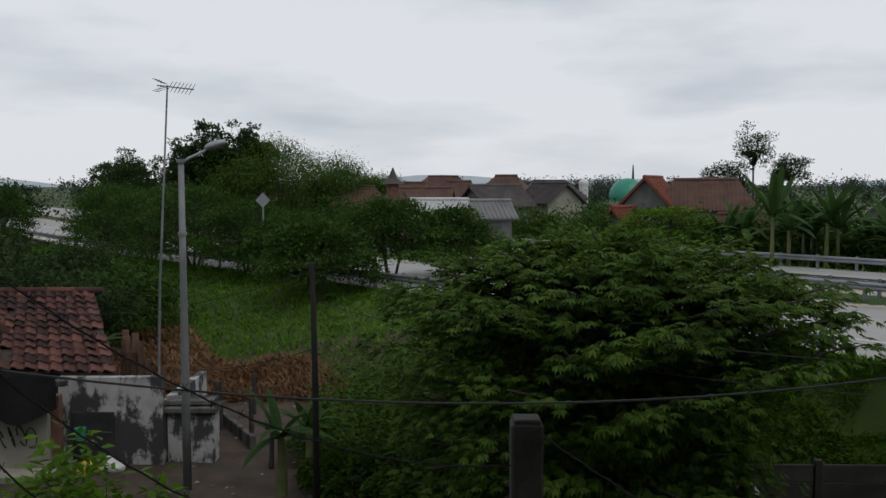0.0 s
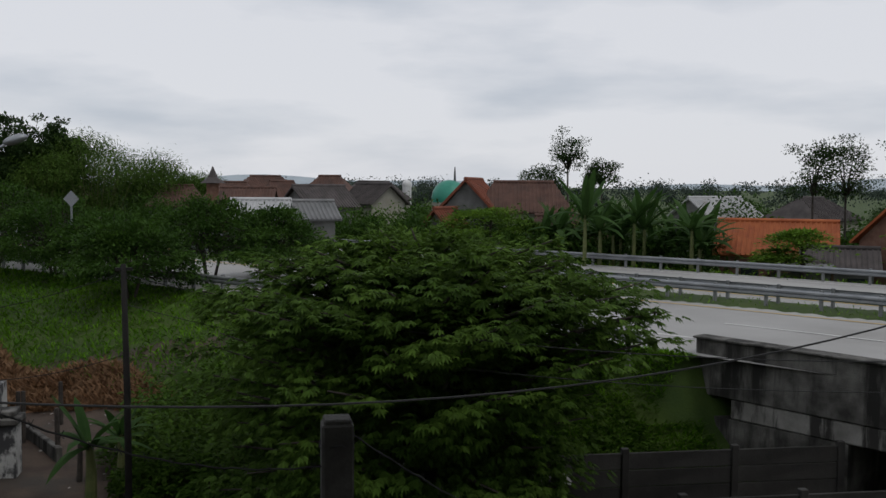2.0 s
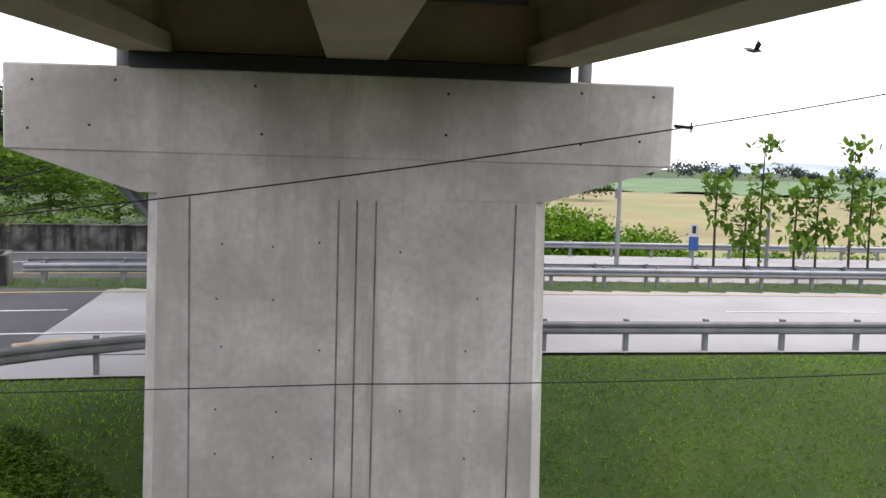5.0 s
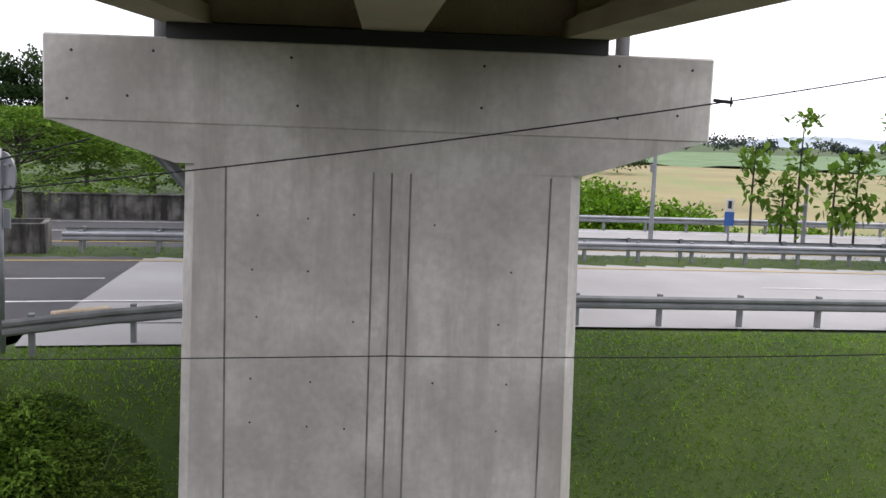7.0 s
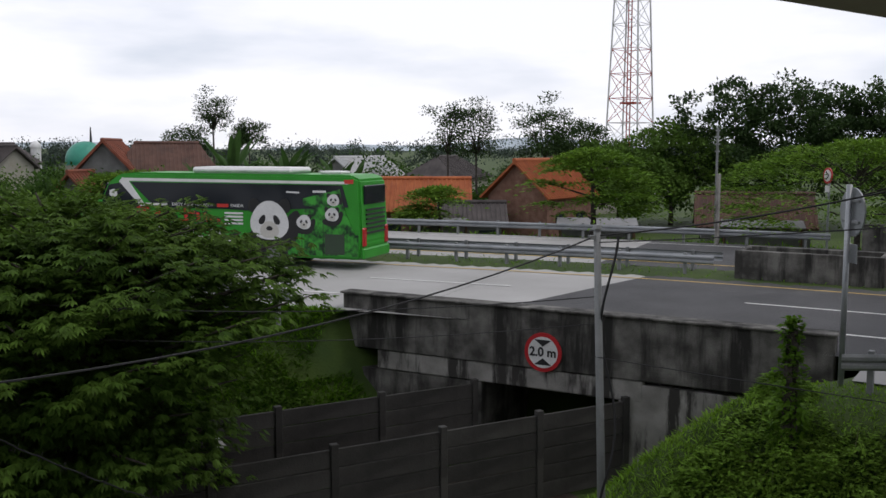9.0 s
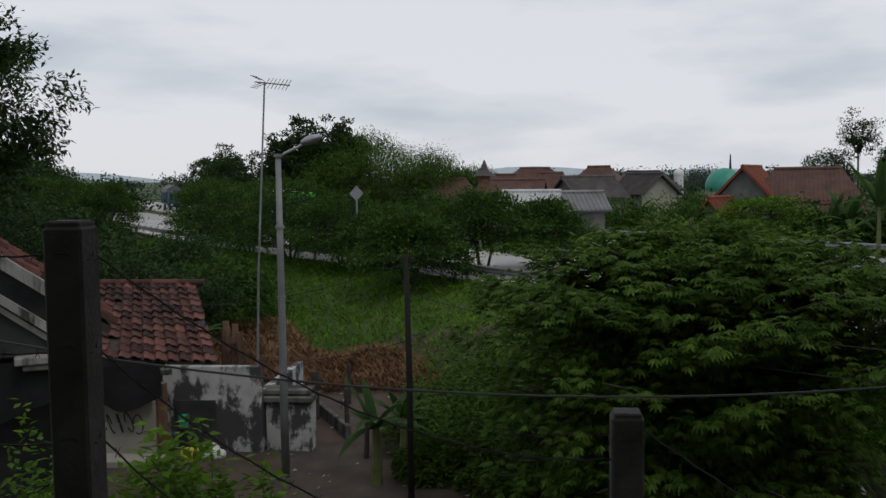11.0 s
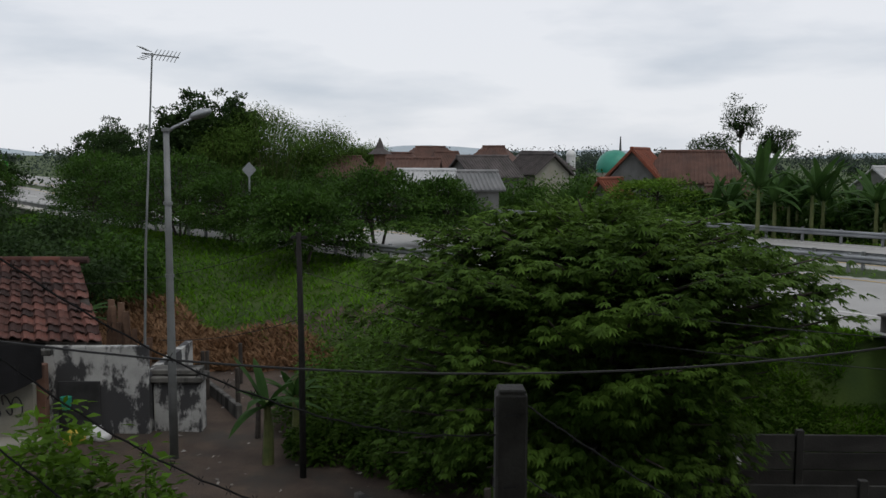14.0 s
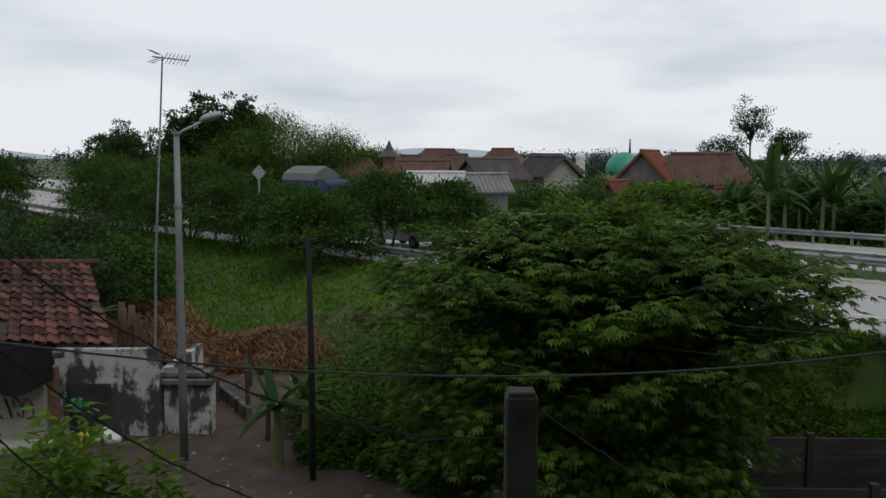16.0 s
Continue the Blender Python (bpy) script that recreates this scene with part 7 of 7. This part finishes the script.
def coach():
    t = thing("coach", Matrix(), "bright green coach painted with black and white bears", "bus")
    gr = paint("coach_green_paint", (0.035, 0.30, 0.03), 0.3)
    lg = surface("coach_mottled_green", (0.006, 0.035, 0.012), (0.05, 0.36, 0.04), scale=3.6, rough=0.3, bump=0.0, fine=5.0, spread=(0.38, 0.6))
    half = 1.25
    # x forward from the front axle
    part("body", shell([(-9.35, 0.38), (2.3, 0.36), (2.42, 0.7), (2.42, 1.3), (2.15, 2.2), (1.75, 3.05), (1.2, 3.42), (0.4, 3.5), (-9.0, 3.48), (-9.35, 3.3), (-9.45, 1.0)], half, 0.06, 0.08), gr, t)
    y = half
    for sg in (1, -1):
        yy = sg * (half - 0.055)
        def skin(name, outline, mat, k=0, dz=0.0, lab=""):
            bm = bmesh.new()
            def yo(z):
                q = max(0, (z - 0.36) / 3.14 - 0.45) / 0.55
                return half * (1 - 0.06 * q)
            v = [bm.verts.new((px, sg * (yo(pz) + 0.006 + 0.004 * k), pz)) for px, pz in outline]
            v2 = [bm.verts.new((px, sg * (yo(pz) - 0.02), pz)) for px, pz in outline]
            bm.faces.new(v)
            bm.faces.new(v2[::-1])
            n = len(v)
            for i in range(n):
                bm.faces.new((v[i], v[(i + 1) % n], v2[(i + 1) % n], v2[i]))
            bmesh.ops.recalc_face_normals(bm, faces=bm.faces[:])
            part(name, bm, mat, t, lab)
        skin("side_glass", [(-8.9, 2.3), (-8.65, 3.1), (0.62, 3.12), (-0.55, 2.14), (-3.5, 2.14), (-4.7, 2.1)], M_CAR_GLASS, 0, 0, "dark tinted side window band")
        skin("driver_window", [(0.75, 1.45), (2.05, 1.45), (2.0, 2.25), (1.65, 3.0), (0.9, 3.12), (0.2, 2.3)], M_CAR_GLASS)
        skin("stripe", [(-0.3, 1.95), (-0.05, 2.0), (1.15, 3.14), (1.0, 3.3), (0.75, 3.22)], M_DECAL_WHITE, 1, 0, "white slanting stripe")
        skin("stripe", [(-8.9, 3.14), (-8.8, 3.24), (0.9, 3.28), (0.7, 3.16)], M_DECAL_WHITE, 1)
        skin("leaf_print", [(-9.3, 0.5), (2.25, 0.48), (2.3, 1.05), (-0.9, 1.25), (-9.3, 1.3)], lg, 0, 0, "mottled leaf print along the skirt")
        for mat, grow, k in ((M_DECAL_BLACK, 0.035, 1), (M_RED_DECAL, 0.0, 2)):
            for x0, w, z0, h in ((-0.6, 0.16, 1.52, 0.5), (-0.86, 0.34, 1.84, 0.16), (-0.95, 0.3, 1.5, 0.13), (-1.45, 0.3, 1.56, 0.26), (-1.95, 0.16, 1.54, 0.3), (-2.2, 0.22, 1.54, 0.12), (-2.75, 0.15, 1.54, 0.46), (-2.95, 0.4, 1.8, 0.08), (-3.3, 0.14, 1.54, 0.28), (-3.62, 0.14, 1.54, 0.28), (-4.0, 0.5, 1.52, 0.1), (-2.4, 2.6, 1.5, 0.045)):
                x0, z0, h, sl = x0 + 0.75, z0 + 0.13, h * 1.1, 0.18 * h
                skin("lettering_stroke", [(x0 - w / 2 - grow, z0 - grow), (x0 + w / 2 + grow, z0 - grow), (x0 + w / 2 + grow + sl, z0 + h + grow), (x0 - w / 2 - grow + sl, z0 + h + grow)], mat, k)
        skin("side_print", [(-9.2, 1.25), (-7.05, 1.25), (-7.05, 2.6), (-8.55, 2.95), (-8.75, 2.2)], lg, 1, 0, "mottled leaf print by the rear door")
        skin("hatch", [(-8.75, 0.55), (-7.95, 0.55), (-7.95, 1.3), (-8.75, 1.3)], M_HATCH, 2, 0, "dark grille hatch")
        for gx in (-7.02, -7.9, 0.55):
            skin("panel_gap", [(gx, 0.5), (gx + 0.025, 0.5), (gx + 0.025, 2.0), (gx, 2.0)], M_DECAL_BLACK, 2)
        skin("trim", [(-9.1, 3.16), (-8.75, 3.16), (-8.72, 3.3), (-9.1, 3.32)], M_RED_DECAL, 2, 0, "red corner trim")
        skin("emblem", [(1.25, 2.55), (1.45, 2.48), (1.62, 2.6), (1.6, 2.78), (1.4, 2.84), (1.25, 2.72)], M_DECAL_WHITE, 1, 0, "round white emblem")
        for k in range(3):
            skin("small_text_bar", [(-1.12 + 0.36 * k, 2.22), (-0.82 + 0.36 * k, 2.22), (-0.82 + 0.36 * k, 2.31), (-1.12 + 0.36 * k, 2.31)], M_DECAL_WHITE, 1)
        skin("small_text_bar", [(-6.9, 2.78), (-6.35, 2.8), (-6.35, 2.86), (-6.9, 2.84)], M_DECAL_WHITE, 1)
        skin("small_text_bar", [(-8.0, 2.82), (-7.45, 2.82), (-7.45, 2.9), (-8.0, 2.9)], M_DECAL_WHITE, 1)
        for k in range(4):
            skin("small_text_bar", [(-4.5, 1.56 + 0.13 * k), (-3.7, 1.56 + 0.13 * k), (-3.7, 1.63 + 0.13 * k), (-4.5, 1.63 + 0.13 * k)], M_DECAL_WHITE, 1)
        for bx, bz, br, pk in ((1.58, 0.98, 0.31, 1), (0.6, 1.43, 0.23, 1), (-0.95, 1.22, 0.32, 2), (-1.95, 1.15, 0.4, 1), (-3.3, 1.14, 0.31, 1), (-5.65, 1.72, 0.8, 2), (-7.1, 1.72, 0.29, 2), (-8.3, 2.55, 0.24, 2), (-8.25, 2.02, 0.27, 2)):
            bear_face(t, bx, bz, br, sg, sg * (half + 0.014 - 0.06 * half * max(0, (bz - 0.36) / 3.14 - 0.45) / 0.55), pk)
        for x in (0.0, -5.8):
            part("wheel_arch", tube(bmesh.new(), [(x, sg * 1.0, 0.52), (x, sg * 1.263, 0.52)], 0.62, 24), M_BLACK, t)
            wheel(t, x, sg * 1.14, 0.5, 0.29)
        part("wing_mirror", tube(bmesh.new(), [(2.0, sg * 1.2, 2.35), (2.5, sg * 1.42, 2.3), (2.75, sg * 1.45, 2.1), (2.75, sg * 1.45, 1.75)], [0.05, 0.07, 0.1, 0.09], 8), gr, t, "green curved wing mirror")
        part("tail_light", boxed((-9.44, sg * 1.02, 1.2), (0.1, 0.3, 0.7), bevel=0.04), M_TAIL, t)
        part("headlight", boxed((2.36, sg * 0.9, 0.85), (0.14, 0.45, 0.25), bevel=0.05), M_HEAD, t)
        if sg > 0:
            mt = Matrix.Translation((-2.25, sg * (half - 0.012), 2.27)) @ Matrix.Rotation(radians(180), 4, "Z") @ Matrix.Rotation(radians(90), 4, "X")
            words("lettering", "ENJOY YOUR TRIP WITH", 0.165, mt, M_DECAL_WHITE, t, 0.006)
            mt = Matrix.Translation((-4.25, sg * (half - 0.012), 2.27)) @ Matrix.Rotation(radians(180), 4, "Z") @ Matrix.Rotation(radians(90), 4, "X")
            words("lettering", "PANDA", 0.165, mt, M_DECAL_WHITE, t, 0.006)
            part("lettering_bar", boxed((-3.62, half - 0.02, 2.27), (0.5, 0.03, 0.13)), M_RED_DECAL, t)
    part("windscreen", prism(bmesh.new(), [(2.44, 1.3), (2.47, 1.3), (2.2, 2.22), (1.8, 3.06), (1.74, 3.04), (2.15, 2.2)], -1.15, 1.15), M_CAR_GLASS, t)
    part("rear_window", boxed((-9.42, 0, 2.75), (0.08, 1.9, 0.7), bevel=0.03), M_CAR_GLASS, t)
    for k in range(6):
        part("rear_slat", boxed((-9.46, 0, 1.35 + 0.17 * k), (0.06, 1.7, 0.07)), M_BLACK, t)
    part("rear_bumper", boxed((-9.45, 0, 0.6), (0.16, 2.4, 0.4), bevel=0.05), gr, t)
    part("roof_unit", boxed((-4.2, 0, 3.6), (4.4, 1.7, 0.26), bevel=0.1), M_DECAL_WHITE, t, "white roof air conditioner")
    part("roof_hatch", boxed((-7.8, 0, 3.54), (0.9, 0.8, 0.12), bevel=0.03), M_DECAL_WHITE, t)
    return t


M_HATCH = plain("dark_hatch_paint", (0.03, 0.06, 0.03), 0.5)
M_RED_DECAL = plain("red_vinyl", (0.6, 0.03, 0.02), 0.35)


def lorry():
    t = thing("lorry", Matrix(), "dark blue lorry with a grey covered load", "lorry")
    bl = paint("lorry_blue_paint", (0.03, 0.06, 0.12), 0.4)
    part("cab", shell([(1.6, 0.5), (3.1, 0.5), (3.2, 1.2), (3.0, 2.6), (2.7, 2.85), (1.6, 2.85)], 1.15, 0.08), bl, t)
    part("windscreen", boxed((3.12, 0, 2.05), (0.1, 1.8, 0.75), m=Matrix.Translation((3.12, 0, 2.05)) @ Matrix.Rotation(radians(-8), 4, "Y") @ Matrix.Translation((-3.12, 0, -2.05))), M_CAR_GLASS, t)
    part("load_bed", boxed((-0.9, 0, 1.85), (4.6, 2.3, 1.8), bevel=0.04), bl, t)
    for k in range(5):
        for sg in (1, -1):
            part("rib", boxed((-2.9 + k, sg * 1.17, 1.85), (0.1, 0.06, 1.7)), bl, t)
    part("cover", prism(bmesh.new(), [(-1.18, 2.75), (1.18, 2.75), (1.0, 3.3), (0, 3.85), (-1.0, 3.3)], -1.45, 3.25, Matrix.Rotation(radians(90), 4, "Z")), plain("grey_canvas", (0.14, 0.14, 0.14), 0.8), t)
    part("chassis", boxed((0.2, 0, 0.75), (5.8, 0.9, 0.25)), M_BLACK, t)
    for sg in (1, -1):
        part("headlight", boxed((3.2, sg * 0.75, 0.85), (0.08, 0.3, 0.2)), M_HEAD, t)
        part("side_window", boxed((2.3, sg * 1.0, 1.9), (0.8, 0.06, 0.5)), M_CAR_GLASS, t)
        for x in (2.3, -1.8):
            wheel(t, x, sg * 0.9, 0.45, 0.25)
    return t


def swallow(label="small dark swallow in flight"):
    t = thing("swallow", Matrix(), label, "bird", "swallows")
    part("body", tube(bmesh.new(), [(0.09, 0, 0), (0.06, 0, 0.005), (0, 0, 0), (-0.06, 0, 0), (-0.09, 0, 0)], [0.006, 0.016, 0.02, 0.012, 0.004], 8), M_BLACK, t)
    for sg in (1, -1):
        pydata("wing", [(0.05, 0.0, 0.0), (-0.01, 0.0, 0), (-0.07, sg * 0.16, 0.07), (0.03, sg * 0.08, 0.05), (0.03, sg * 0.08, 0.045), (-0.01, 0, -0.005)], [(0, 1, 2, 3), (4, 2, 5)], M_BLACK, t)
        pydata("tail_feather", [(-0.08, 0, 0), (-0.15, sg * 0.03, 0), (-0.09, sg * 0.012, 0), (-0.09, sg * 0.012, 0.004)], [(0, 1, 2), (0, 3, 1)], M_BLACK, t)
    return t


the_coach, the_pickup, the_lorry = coach(), pickup(), lorry()
black_car = mpv(paint("black_metal_paint", (0.008, 0.009, 0.014), 0.25), "dark blue-black family car on the far carriageway")
white_car = mpv(paint("white_metal_paint", (0.7, 0.7, 0.7), 0.3), "white family car driving on the toll road")
silver_car = mpv(paint("silver_metal_paint", (0.45, 0.46, 0.47), 0.3, 0.4), "silver family car driving on the toll road")
bird_a, bird_b, bird_c = swallow(), swallow(), swallow()


def drive(track, off, back, z=0.01):
    """Poses along the road: track rows (t, s); back: driving towards smaller s."""
    rows = []
    ts = np.arange(0, 16.01, 0.5)
    for t in ts:
        s = float(np.interp(t, [a for a, _ in track], [b for _, b in track]))
        h = road_heading(s) + (math.pi if back else 0)
        rows.append((float(t), Matrix.Translation(on_road(s, off, z)) @ Matrix.Rotation(h, 4, "Z")))
    return rows


def along(t0, s0, v):
    return [(0.0, s0 - v * t0), (16.0, s0 + v * (16.0 - t0))]


def motions():
    walk(the_coach, drive([(0, 9.6 + 28.0 * 8), (8.0, 9.6), (8.5, -4.4), (9.0, -18.8), (12.5, -111), (16, -205)], 6.15, True))
    walk(the_pickup, drive(along(2.3, -5.7, -22.0), 6.2, True))
    walk(the_lorry, drive(along(16.0, -58.5, 17.0), 14.0, False))
    walk(black_car, drive(along(3.5, -12.4, 21.3), 18.4, False))
    walk(white_car, drive([(0, 151), (6.8, 7.6), (12.5, -101), (16, -168)], 4.1, True))
    walk(silver_car, drive(along(14.7, -10.3, -18.0), 3.0, True))
    walk(bird_a, [(0.0, pose(6, 30, 5.2, 0, 0, -20)), (2.5, pose(11.0, 12.5, 4.9, 10, 0, 100)), (2.7, pose(9.3, 14.0, 4.55, 20, 0, 120)), (2.9, pose(6.4, 14.6, 4.2, -10, 0, 160)), (4.0, pose(-9, 18, 6, 0, 0, 170)), (16.0, pose(-60, 60, 20, 0, 0, 150))])
    walk(bird_b, [(0.0, pose(30, 40, 15, 0, 0, 200)), (4.2, pose(10.5, 5.5, 6.0, 10, 0, 240)), (4.5, pose(9.6, 1.9, 7.15, 20, 0, 270)), (4.7, pose(9.7, 0.9, 7.5, -10, 0, 290)), (5.5, pose(12, -9, 8.6, 0, 0, 300)), (16.0, pose(60, -80, 25, 0, 0, 300))])
    walk(bird_c, [(0.0, pose(50, -40, 20, 0, 0, 130)), (7.3, pose(10.6, 4.6, 6.2, 0, 0, 170)), (7.5, pose(9.4, 4.4, 6.2, 15, 0, 200)), (7.7, pose(9.9, 2.2, 6.0, -10, 0, 280)), (8.3, pose(12, -4, 6.6, 0, 0, 290)), (16.0, pose(70, -70, 25, 0, 0, 300))])


motions()
